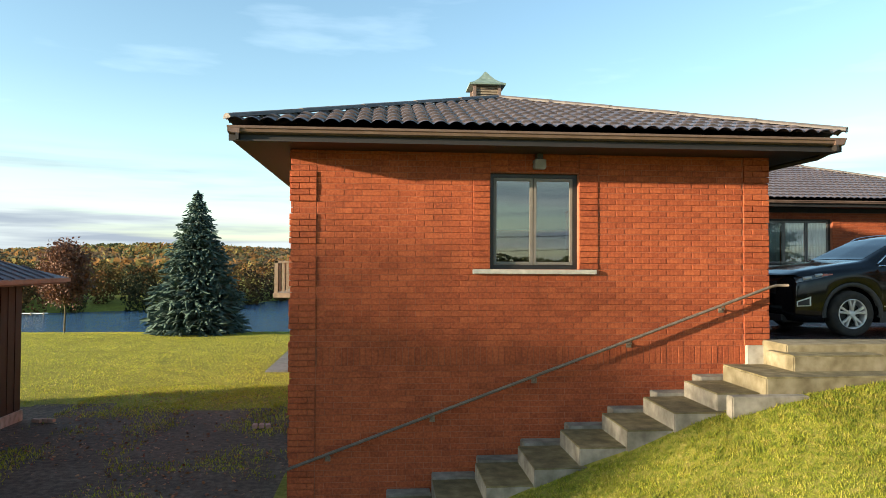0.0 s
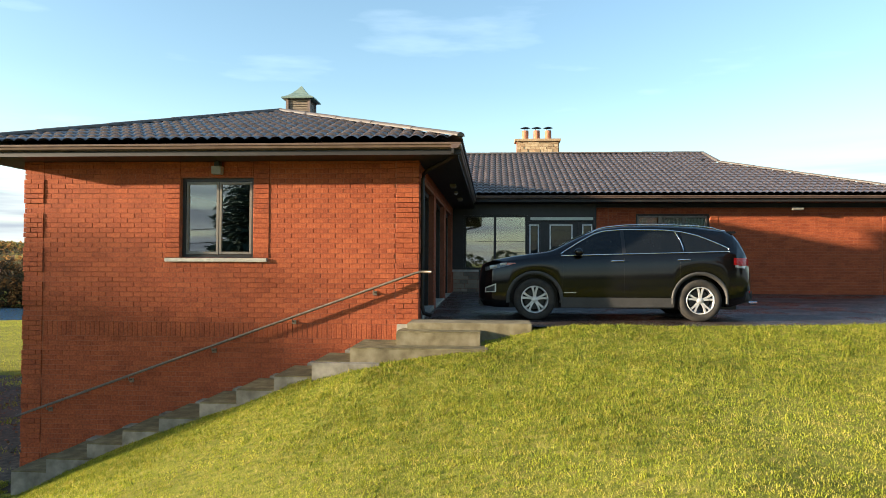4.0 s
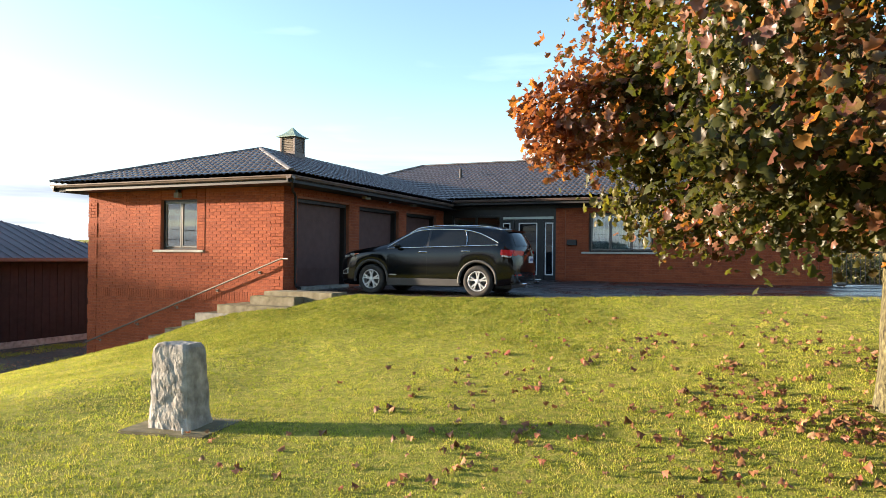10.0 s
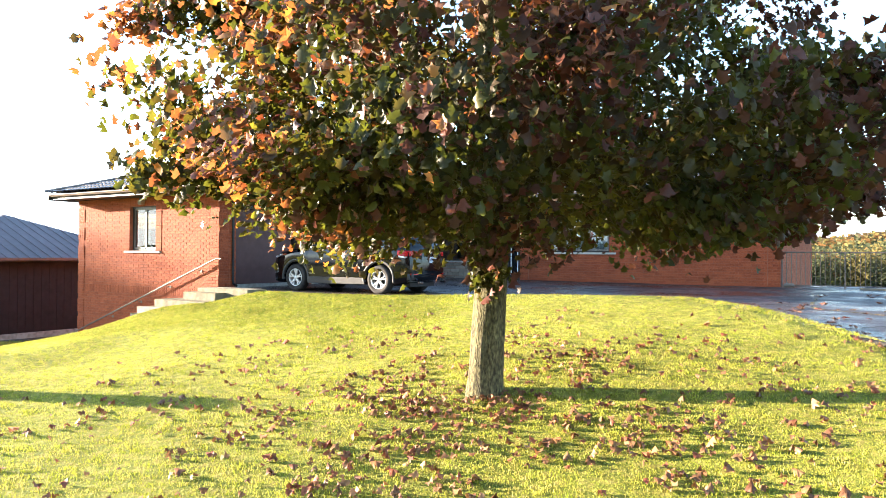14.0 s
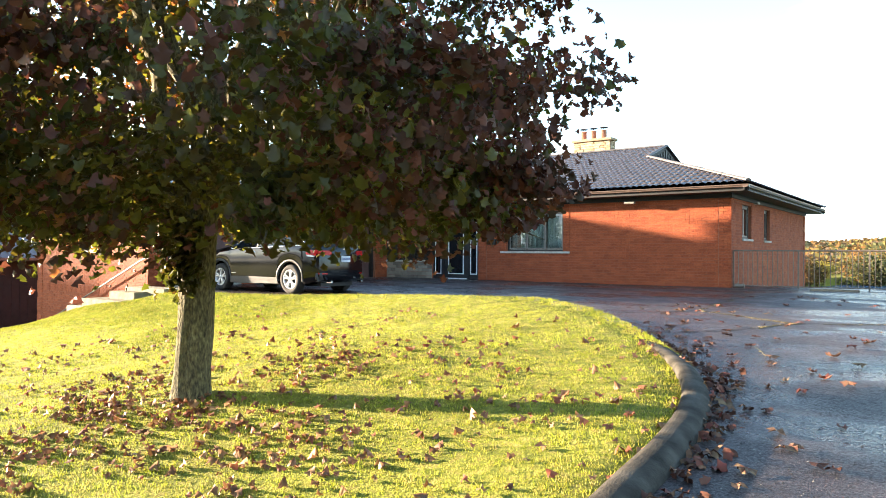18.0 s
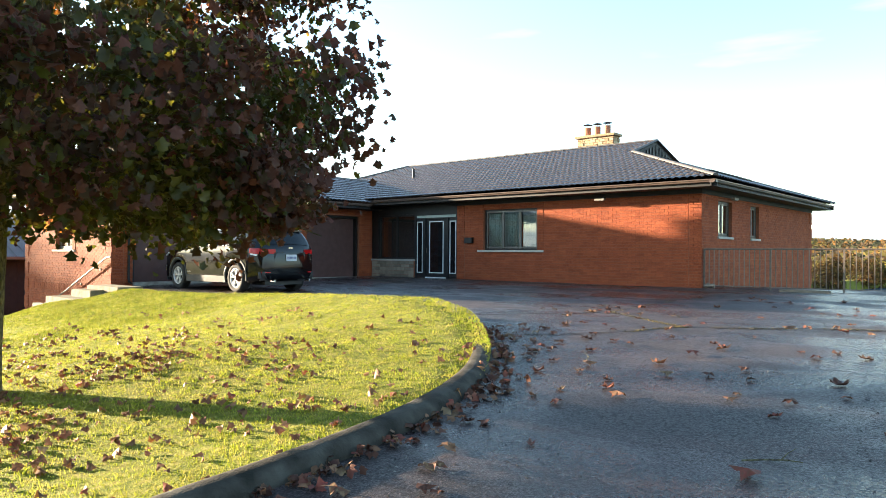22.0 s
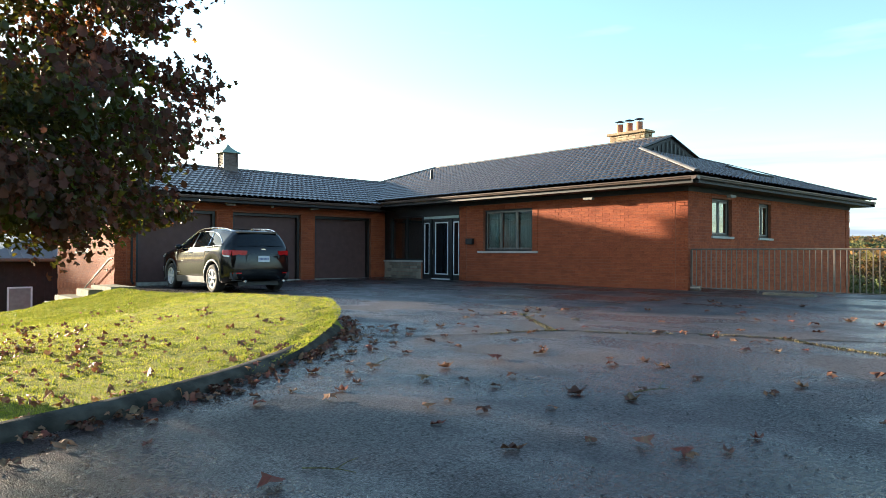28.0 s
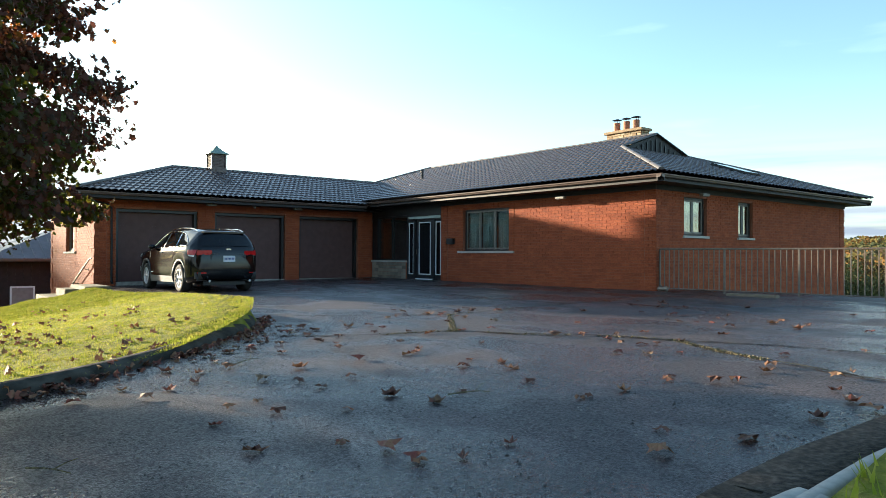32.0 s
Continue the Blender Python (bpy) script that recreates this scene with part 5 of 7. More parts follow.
RA, RB = Vector((-6.60, -0.13, -1.575)), Vector((-0.02, -0.13, 0.815))
put("bar", tube([RA, RA + (RB - RA) * 0.5, RB, RB + Vector((0.10, 0, 0.022)), RB + Vector((0.26, 0, 0.024))], 0.021, 10), M_METAL, rail, smooth=True)
for t in (0.08, 0.29, 0.50, 0.70, 0.90):
    p = RA + (RB - RA) * t
    br = put("bracket", tube([p + Vector((0, 0, -0.02)), p + Vector((0, 0.02, -0.07)), p + Vector((0, 0.12, -0.08))], 0.011, 6), M_METAL, rail)
    put("rosette", boxes((p.x - 0.035, p.x + 0.035, -0.025, -0.010, p.z - 0.12, p.z - 0.05)), M_METAL, br)

# ---- rough stone marker on its slab ----
marker = thing("stone_marker", "tall rough-hewn grey limestone block on a thin slab", "standing stone", (5.225, -8.81, -0.81))
bm = bmesh.new()
bmesh.ops.create_cube(bm, size=1)
bmesh.ops.subdivide_edges(bm, edges=bm.edges[:], cuts=19, use_grid_fill=True)
for v in bm.verts:
    q, h = v.co.copy(), v.co.z + 0.5
    taper = 1.03 - 0.17 * h + 0.45 * max(0.0, 0.16 - h) * (1.0 if q.x > 0.2 else 0.3)
    # corners and the top edge are worn round
    e = sorted((abs(q.x), abs(q.y)))
    worn = 1.0 - 0.07 * float(smooth01(0.36, 0.5, e[0])) - 0.16 * max(0.0, (h - 0.90) / 0.10) ** 2
    p = Vector((q.x * 0.46 * taper * worn, q.y * 0.41 * taper * worn, h * 0.83))
    face = Vector((math.copysign(1, q.x), 0, 0)) if abs(q.x) > 0.49 else Vector((0, math.copysign(1, q.y), 0)) if abs(q.y) > 0.49 else Vector((0, 0, 1 if h > 0.5 else 0))
    n1, n2, n3 = noise.noise(p * 4.5 + Vector((3, 1, 2))), noise.noise(p * 11 + Vector((7, 0, 1))), noise.noise(p * 26)
    pit = -0.006 * smooth01(0.25, 0.5, noise.noise(p * 8 + Vector((1, 9, 4))))
    v.co = p + face * (0.013 * n1 + 0.009 * n2 + 0.008 * n3 + float(pit) * (1.0 if q.x < 0.4 else 0.3)) + Vector((5.225 - 0.02 * h, -8.81, -0.785))
bmesh.ops.rotate(bm, verts=bm.verts, cent=(5.225, -8.81, 0), matrix=Matrix.Rotation(radians(9), 3, "Z"))
put("block", bm, M_STONE, marker, "pitted rough stone", smooth=False)
bm = boxes((4.785, 5.725, -9.19, -8.43, -0.97, -0.765), bevel=0.015)
bmesh.ops.rotate(bm, verts=bm.verts, cent=(5.225, -8.81, 0), matrix=Matrix.Rotation(radians(9), 3, "Z"))
put("base_slab", bm, M_TREAD, marker, "brown-stained concrete slab")
put("peg", tube([(5.525, -9.09, -0.85), (5.525, -9.10, -0.71)], 0.008, 6), M_WHITE, marker, "thin white peg")

# ---- steel railing east of the house ----
FY0, FSL = 9.98, 0.085


def fence_y(x):
    return FY0 + FSL * (x - 12.7)


fence = thing("railing", "grey painted steel railing with thin upright bars", "railing", (16, 10.8, 0.1))
FX = np.arange(12.76, 24.5, 1.62)
for x in FX:
    y = fence_y(x)
    put("post", boxes((x - 0.019, x + 0.019, y - 0.019, y + 0.019, -0.1, 1.17)), M_FENCE, fence)
for a, b in zip(FX, FX[1:]):
    ya, yb = fence_y(a), fence_y(b)
    put("top_rail", tube([(a, ya, 1.165), (b, yb, 1.165)], 0.022, 6), M_FENCE, fence)
    put("bottom_rail", tube([(a, ya, 0.20), (b, yb, 0.20)], 0.016, 6), M_FENCE, fence)
bar_me = None
for a in FX[:-1]:
    for k in range(1, 13):
        x = a + 1.62 * k / 13
        y = fence_y(x)
        if bar_me is None:
            ob = put("baluster", boxes((-0.009, 0.009, -0.009, 0.009, 0.20, 1.15)), M_FENCE, fence)
            bar_me, bar_loc = ob.data, ob.location.copy()
        else:
            ob = new("baluster", bar_me)
            ob.parent = fence
        ob.location = bar_loc + Vector((x, y, 0))
tagged(put("timber_beam", boxes((14.75, 15.85, 9.52, 9.72, 0.11, 0.185), bevel=0.01), M_DECK), "grey beam lying on the asphalt by the railing", "beam")
tap = thing("gas_meter", "small grey metal fittings at the wall's foot", "meter", (12.95, 9.95, 0.12))
put("body", tube([(12.85, 9.80, 0.20), (13.10, 9.80, 0.20)], 0.055, 10), M_METAL, tap)
put("pipe", tube([(12.92, 9.80, 0.10), (12.92, 9.80, 0.28)], 0.025, 8), M_METAL, tap)
put("pipe", tube([(13.05, 9.80, 0.10), (13.05, 9.80, 0.26)], 0.025, 8), M_METAL, tap)

# ---- dark shed in the lower yard ----
shed = thing("shed", "long dark brown sided shed with a hipped metal roof", "shed", (-17, -2, -2.45))
SX0, SX1, SY0, SY1, SEZ = -22.1, -13.5, -0.95, 7.2, 0.75
put("wall", boxes((SX0, SX1, SY0, SY1, -2.3, SEZ - 0.1)), M_SHED, shed, "dark brown vertical siding")
for k in range(60):
    y = SY0 + 0.15 + k * 0.31
    if y < SY1 - 0.1:
        put("batten", boxes((SX1, SX1 + 0.010, y - 0.03, y + 0.03, -2.2, SEZ - 0.12)), M_SHED, shed)
put("plinth", boxes((SX0 - 0.03, SX1 + 0.04, SY0 - 0.03, SY1 + 0.04, -2.6, -2.22)), M_CONC, shed, "low concrete plinth")
sr, so = 0.39, 0.68
ex0, ex1, ey0, ey1 = SX0 - so, SX1 + so, SY0 - so, SY1 + so
hw = (ey1 - ey0) / 2
rz = SEZ + sr * hw
cys = (ey0 + ey1) / 2
raw("roof", [(ex0, ey0, SEZ), (ex1, ey0, SEZ), (ex1, ey1, SEZ), (ex0, ey1, SEZ), (ex0 + hw, cys, rz), (ex1 - hw, cys, rz),
             (ex0, ey0, SEZ - 0.14), (ex1, ey0, SEZ - 0.14), (ex1, ey1, SEZ - 0.14), (ex0, ey1, SEZ - 0.14)],
    [(0, 1, 5, 4), (1, 2, 5), (2, 3, 4, 5), (3, 0, 4), (0, 6, 7, 1), (1, 7, 8, 2), (2, 8, 9, 3), (3, 9, 6, 0), (6, 9, 8, 7)], M_SHEDROOF, shed, "ribbed metal hipped roof")
for k in range(1, 46):
    y = ey0 + k * 0.42
    run = min(hw, y - ey0, ey1 - y)
    if run > 0.3:
        put("roof_rib", tube([(ex1 + 0.005, y, SEZ + 0.012), (ex1 - run, y, SEZ + sr * run + 0.012)], 0.018, 4), M_SHEDROOF, shed)
put("gutter", boxes((ex1, ex1 + 0.09, ey0, ey1, SEZ - 0.10, SEZ - 0.005)), M_FASCIA, shed, "brown gutter")
put("door_frame", boxes((SX1 + 0.002, SX1 + 0.045, -0.42, -0.35, -2.1, -0.50), (SX1 + 0.002, SX1 + 0.045, 0.48, 0.55, -2.1, -0.50), (SX1 + 0.002, SX1 + 0.045, -0.35, 0.48, -0.57, -0.50)), M_WHITE, shed, "white door frame")
put("door", boxes((SX1 + 0.002, SX1 + 0.030, -0.35, 0.48, -2.1, -0.57)), M_SHEDDOOR, shed, "plain grey-brown door")

# loose bricks in the yard
lrng = random.Random(11)
for x, y, r, n in ((-7.95, 6.0, 6, 3), (-12.85, 6.9, 70, 3)):
    for k in range(n):
        bk = put("loose_brick", boxes((-0.05, 0.05, -0.11, 0.11, 0, 0.075), bevel=0.006), M_LOOSEBRICK)
        gz0 = float(ground_z(x, y))
        bk.matrix_basis = pose(x + 0.14 * (k - 1) , y + 0.03 * (k % 2), gz0 + 0.02, 0, 0, r + lrng.uniform(-8, 8))
        tagged(bk, "pale red loose brick lying on the yard", "brick", group="loose yard bricks")
# slate path beside the house
path = tagged(put("path", boxes((-9.2, -7.0, 14.0, 20.6, -2.58, -2.42)), M_PAVER), "slate grey paved path beside the house", "path", kind="structure")
for i in range(4):
    for j in range(3):
        put("paver", boxes((-9.18 + 0.73 * j, -8.49 + 0.73 * j, 14.05 + 1.63 * i, 15.64 + 1.63 * i, -2.42, -2.40), bevel=0.004), M_PAVER, path)

# timber deck on the west side
deck = thing("deck", "weathered timber deck with slatted railing on posts", "deck", (-8.0, 17.5, -2.4))
put("deck_floor", boxes((-9.25, -6.62, 15.8, 19.6, -0.10, 0.06)), M_DECK, deck)
for x, y in ((-9.15, 15.9), (-9.15, 17.7), (-9.15, 19.5), (-7.2, 15.9)):
    put("deck_post", boxes((x - 0.06, x + 0.06, y - 0.06, y + 0.06, -0.1 if x < -8 else -2.5, 1.2)), M_DECK, deck)
put("deck_rail", boxes((-9.22, -6.62, 15.84, 15.96, 1.12, 1.20)), M_DECK, deck)
put("deck_rail", boxes((-9.22, -9.08, 15.97, 19.6, 1.12, 1.20)), M_DECK, deck)
for k in range(20):
    x = -9.05 + k * 0.125
    put("deck_slat", boxes((x, x + 0.05, 15.87, 15.93, 0.10, 1.12)), M_DECK, deck)

# ---- parked car ----


def lerp(table, x):
    xs, ys = zip(*table)
    return float(np.interp(x, xs, ys))


TOP = [(0, 0.74), (0.02, 0.88), (0.07, 0.965), (0.25, 1.03), (0.6, 1.10), (1.2, 1.185), (1.32, 1.225), (1.72, 1.43), (2.0, 1.55), (2.2, 1.60), (2.5, 1.635),
       (3.0, 1.65), (3.75, 1.625), (4.25, 1.565), (4.43, 1.50), (4.55, 1.36), (4.66, 1.185), (4.71, 1.08), (4.74, 0.90), (4.76, 0.62)]
BELT = [(0, 0.64), (0.05, 0.80), (0.15, 0.91), (0.4, 1.0), (1.15, 1.075), (1.46, 1.10), (2.5, 1.13), (3.4, 1.155), (4.2, 1.18), (4.5, 1.165), (4.66, 1.07), (4.74, 0.80), (4.76, 0.58)]
WID = [(0, 0.60), (0.03, 0.72), (0.10, 0.80), (0.25, 0.87), (0.55, 0.92), (0.9, 0.935), (1.6, 0.935), (3.6, 0.94), (4.2, 0.92), (4.5, 0.885), (4.66, 0.84), (4.74, 0.78), (4.76, 0.70)]
ROOFW = [(0, 0.50), (0.1, 0.66), (0.3, 0.73), (0.9, 0.78), (1.2, 0.78), (1.6, 0.71), (2.0, 0.65), (2.6, 0.64), (3.6, 0.63), (4.2, 0.60), (4.45, 0.60), (4.6, 0.69), (4.70, 0.74), (4.76, 0.64)]
BOT = [(0, 0.36), (0.08, 0.24), (0.3, 0.21), (4.3, 0.25), (4.6, 0.30), (4.74, 0.36), (4.76, 0.45)]
WIN_TOP = [(1.40, 1.13), (1.72, 1.335), (2.0, 1.485), (2.15, 1.53), (2.5, 1.56), (3.2, 1.55), (3.5, 1.515), (3.75, 1.45), (4.0, 1.345), (4.15, 1.27), (4.28, 1.215)]
WHEELS = (0.96, 3.74)
WR = 0.36


def car_bottom(x):
    z = lerp(BOT, x)
    for w in WHEELS:
        d = abs(x - w)
        if d < 0.43:
            z = max(z, WR + math.sqrt(0.43 ** 2 - d * d))
    return z


def car_ring(x):
    zb, belt, top, w, rw = car_bottom(x), lerp(BELT, x), lerp(TOP, x), lerp(WID, x), lerp(ROOFW, x)
    zb = min(zb, belt - 0.06)
    h = belt - zb
    pts = [(0.0, zb), (w * 0.80, zb), (w * 0.965, zb + 0.012), (w * 0.985, zb + h * 0.16), (w, zb + h * 0.38), (w * 1.0, zb + h * 0.62), (w * 0.992, zb + h * 0.84), (w * 0.965, belt)]
    g = top - belt
    inset = 0.965 * w
    for t in (0.25, 0.5, 0.75, 0.90):
        pts.append((inset + (rw - inset) * (t ** 1.12), belt + g * t * 0.95))
    pts += [(rw * 0.90, belt + g * 0.985), (rw * 0.55, top + 0.004), (0.0, top + 0.012)]
    return pts


def side_point(x, z, out=0.0):
    """The body's side at length x and height z, with an offset outwards."""
    r = car_ring(x)
    zs = [p[1] for p in r[2:13]]
    ys = [p[0] for p in r[2:13]]
    return float(np.interp(z, zs, ys)) + out


car = thing("car", "black mid-size sport utility car parked on the drive", "car", (3.35, 1.85, 0.0))
CX, CY, CZ = 0.968, 1.855, 0.005


def cw(x, y, z):
    return (CX + x, CY + y, CZ + z)


def car_body():
    xs = sorted(set(np.round(np.concatenate([np.linspace(0, 0.3, 13), np.linspace(0.3, 4.4, 132), np.linspace(4.4, 4.76, 16)]), 4).tolist()))
    v, f = [], []
    for x in xs:
        half = car_ring(x)
        ring = [(-y, z) for y, z in half] + [(y, z) for y, z in half[::-1]][1:-1]
        v += [cw(x, y, z) for y, z in ring]
    k = len(ring)
    for i in range(len(xs) - 1):
        for j in range(k):
            f.append((i * k + j, i * k + (j + 1) % k, (i + 1) * k + (j + 1) % k, (i + 1) * k + j))
    f.append(tuple(range(k))[::-1])
    f.append(tuple((len(xs) - 1) * k + j for j in range(k)))
    bmb = bmesh.new()
    vs = [bmb.verts.new(p) for p in v]
    for q in f:
        try:
            bmb.faces.new([vs[i] for i in q])
        except ValueError:
            pass
    bmesh.ops.recalc_face_normals(bmb, faces=bmb.faces)
    return put("body", bmb, M_PAINT, car, "glossy black bodywork", smooth=True)


body = car_body()


def side_patch(name, x0, x1, zlo, zhi, material, side, out=0.006, nx=28, nz=6, label="", parent=None):
    """A panel laid on the car's side between two height curves."""
    v, f = [], []
    for i in range(nx + 1):
        x = x0 + (x1 - x0) * i / nx
        a, b = zlo(x), zhi(x)
        for j in range(nz + 1):
            z = a + (b - a) * j / nz
            v.append(cw(x, side * side_point(x, z, out), z))
    for i in range(nx):
        for j in range(nz):
            q = i * (nz + 1) + j
            f.append((q, q + 1, q + nz + 2, q + nz + 1) if side > 0 else (q, q + nz + 1, q + nz + 2, q + 1))
    return raw(name, v, f, material, parent or car, label, smooth=True)


def top_patch(name, xs, ys, material, out=0.006, label=""):
    """A panel laid over the car's front or back between lengths xs and half-width shares ys."""
    v, f, n, m = [], [], 14, 14
    for i in range(n + 1):
        x = xs[0] + (xs[1] - xs[0]) * i / n
        for j in range(m + 1):
            s = ys[0] + (ys[1] - ys[0]) * j / m
            top, rw = lerp(TOP, x), lerp(ROOFW, x)
            y = s * rw * 0.93
            r = car_ring(x)
            z = float(np.interp(abs(y), [p[0] for p in r[::-1][:3]], [p[1] for p in r[::-1][:3]]))
            v.append(cw(x, y, z + out))
    for i in range(n):
        for j in range(m):
            q = i * (m + 1) + j
            f.append((q, q + m + 1, q + m + 2, q + 1))
    return raw(name, v, f, material, car, label, smooth=True)


WIN_LO = lambda x: lerp(BELT, x) + 0.025
WIN_HI = lambda x: max(WIN_LO(x) + 0.004, lerp(WIN_TOP, x))


for s in (-1, 1):
    for a, b in ((1.43, 2.44), (2.50, 3.42), (3.47, 4.26)):
        side_patch("side_window", a, b, WIN_LO, WIN_HI, M_CARGLASS, s, 0.007, label="tinted side glass")
    # bright line round the glass
    up = [(x, WIN_HI(x) + 0.012) for x in np.linspace(1.40, 4.26, 40)]
    lo = [(x, WIN_LO(x) - 0.012) for x in np.linspace(4.26, 1.40, 30)]
    put("chrome_line", tube([cw(x, s * side_point(x, z, 0.010), z) for x, z in up], 0.013, 6), M_CHROME, car, "chrome window line", smooth=True)
    put("chrome_line", tube([cw(x, s * side_point(x, z, 0.010), z) for x, z in lo], 0.011, 6), M_CHROME, car, "chrome window line", smooth=True)
    side_patch("pillar", 2.44, 2.50, WIN_LO, WIN_HI, M_BLACK, s, 0.008, nx=3)
    put("rear_pillar", tube([cw(x, s * side_point(x, z, 0.010), z) for x, z in ((3.36, 1.53), (3.43, 1.40), (3.46, 1.28), (3.46, 1.19))], 0.012, 6), M_CHROME, car, "slanted chrome divider", smooth=True)
    # sill cladding and wheel arch lips
    side_patch("sill_cladding", 1.40, 3.30, lambda x: car_bottom(x) + 0.004, lambda x: 0.40, M_PLASTIC, s, 0.014, label="grey plastic sill")
    for w in WHEELS:
        pts = []
        for k in range(25):
            t = math.pi * (-0.04 + 1.08 * k / 24)
            x, z = w + 0.455 * math.cos(t), WR + 0.455 * math.sin(t)
            pts.append((x, z))
        v, f = [], []
        for x, z in pts:
            n = Vector((x - w, 0, z - WR)).normalized()
            for d, o in ((-0.030, -0.03), (-0.028, 0.018), (0.0, 0.020), (0.032, 0.014), (0.036, -0.01)):
                xx, zz = x + n.x * d, z + n.z * d
                y = side_point(min(max(xx, 0.02), 4.74), max(zz, 0.3), 0.0)
                v.append(cw(xx, s * (y + o), zz))
        for i in range(24):
            for j in range(4):
                q = i * 5 + j
                f.append((q, q + 1, q + 6, q + 5))
        raw("arch_trim", v, f, M_PLASTIC, car, "grey wheel arch trim", smooth=True)
    # door handles, seams, mirror
    for x, z in ((2.36, 1.02), (3.46, 1.045)):
        y = s * side_point(x, z, 0.028)
        put("door_handle", tube([cw(x - 0.10, y - s * 0.02, z), cw(x - 0.08, y, z + 0.004), cw(x + 0.08, y, z + 0.006), cw(x + 0.10, y - s * 0.02, z + 0.004)], 0.014, 6), M_CHROME, car, "chrome door handle", smooth=True)
    for x in (1.42, 2.47, 3.40):
        pts = [cw(x + (0.06 * (z - 0.4) if x < 2 else 0), s * side_point(x, z, -0.001), z) for z in np.linspace(0.42, 1.07, 12)]
        put("door_seam", tube(pts, 0.002, 4), M_TYRE, car)
    mz = 1.175
    my = s * (side_point(1.72, mz) + 0.12)
    bm = bmesh.new()
    bmesh.ops.create_icosphere(bm, subdivisions=2, radius=1)
    for vv in bm.verts:
        vv.co = Vector(cw(1.70 + vv.co.x * 0.085, my + vv.co.y * 0.10, mz + vv.co.z * 0.07))
    put("mirror", bm, M_PAINT, car, "black door mirror", smooth=True)
    put("mirror_arm", tube([cw(1.72, my - s * 0.13, mz - 0.03), cw(1.71, my, mz - 0.04)], 0.02, 6), M_BLACK, car)
    # roof rails
    put("roof_rail", tube([cw(x, s * 0.60, lerp(TOP, x) + (0.016 if 2.0 < x < 4.1 else -0.01)) for x in np.linspace(1.85, 4.25, 22)], 0.013, 6), M_CHROME, car, "bright roof rail", smooth=True)
    # tail lamp on the corner, head lamp, fog lamp
    side_patch("tail_lamp", 4.40, 4.70, lambda x: 0.945 + (4.70 - x) * 0.10, lambda x: 1.085, M_RED, s, 0.012, nx=10, label="red tail lamp")
    side_patch("tail_lamp_clear", 4.46, 4.69, lambda x: 0.905 + (4.70 - x) * 0.10, lambda x: 0.943 + (4.70 - x) * 0.10, M_LAMPGLASS, s, 0.012, nx=10, label="clear lamp band")
    side_patch("headlamp", 0.11, 0.56, lambda x: 0.84 + 0.24 * (x - 0.11), lambda x: 0.925 + 0.15 * (x - 0.11), M_HEADLAMP, s, 0.008, nx=12, label="clear headlamp over a dark housing")
    put("headlamp_bulb", tube([cw(x, s * side_point(x, 0.905 + 0.18 * (x - 0.2), 0.010), 0.905 + 0.18 * (x - 0.2)) for x in (0.20, 0.26, 0.32)], 0.030, 8, 0.022), M_ALLOY, car, "bright headlamp reflector", smooth=True)
    put("headlamp_bulb", tube([cw(x, s * side_point(x, 0.925 + 0.18 * (x - 0.2), 0.010), 0.925 + 0.18 * (x - 0.2)) for x in (0.37, 0.42, 0.48)], 0.026, 8, 0.016), M_ALLOY, car, "bright headlamp reflector", smooth=True)
    side_patch("turn_lamp", 0.47, 0.63, lambda x: 0.94 + 0.20 * (x - 0.47), lambda x: 0.985, M_AMBER, s, 0.012, nx=6, label="amber turn lamp")
    side_patch("fog_surround", 0.11, 0.30, lambda x: 0.47 + 0.06 * (x - 0.11), lambda x: 0.555 + 0.40 * (x - 0.11), M_ALLOY, s, 0.006, nx=8, label="chrome fog lamp surround")
    side_patch("fog_lamp", 0.125, 0.275, lambda x: 0.485 + 0.06 * (x - 0.11), lambda x: 0.535 + 0.40 * (x - 0.11), M_BLACK, s, 0.010, nx=8)
    side_patch("badge", 1.46, 1.66, lambda x: 0.475, lambda x: 0.490, M_ALLOY, s, 0.004, nx=4, nz=1, label="small chrome badge")
    put("reflector", boxes(tuple(np.add((4.735, 4.765, s * 0.66 - 0.10, s * 0.66 + 0.10, 0.50, 0.53), (CX, CX, CY, CY, 0, 0)))), M_RED, car, "low red reflector")
top_patch("windscreen", (1.27, 2.04), (-0.94, 0.94), M_CARGLASS, label="sloping windscreen")
# rear glass, plate and bumper
v, f = [], []
for i in range(13):
    t = i / 12
    x = 4.455 + (4.662 - 4.455) * t
    for j in range(13):
        y = (-1 + 2 * j / 12) * (0.535 + 0.10 * t)
        z = lerp(TOP, x) + 0.012
        v.append(cw(x + 0.012, y, z - 0.006 * abs(-1 + j / 6) ** 2 * 3))
for i in range(12):
    for j in range(12):
        q = i * 13 + j
        f.append((q, q + 13, q + 14, q + 1))
raw("rear_window", v, f, M_CARGLASS, car, "dark rear glass", smooth=True)
put("spoiler", boxes((CX + 4.20, CX + 4.50, CY - 0.55, CY + 0.55, 1.515, 1.555), bevel=0.015), M_PAINT, car, "black roof spoiler")
put("tail_lamp", boxes((CX + 4.69, CX + 4.735, CY - 0.76, CY - 0.42, 0.95, 1.075), bevel=0.01), M_RED, car, "red tail lamp")
put("tail_lamp", boxes((CX + 4.69, CX + 4.735, CY + 0.42, CY + 0.76, 0.95, 1.075), bevel=0.01), M_RED, car, "red tail lamp")
put("plate_recess", boxes((CX + 4.728, CX + 4.742, CY - 0.46, CY + 0.46, 0.76, 0.985), bevel=0.006), M_BLACK, car, "dark recessed plate panel")
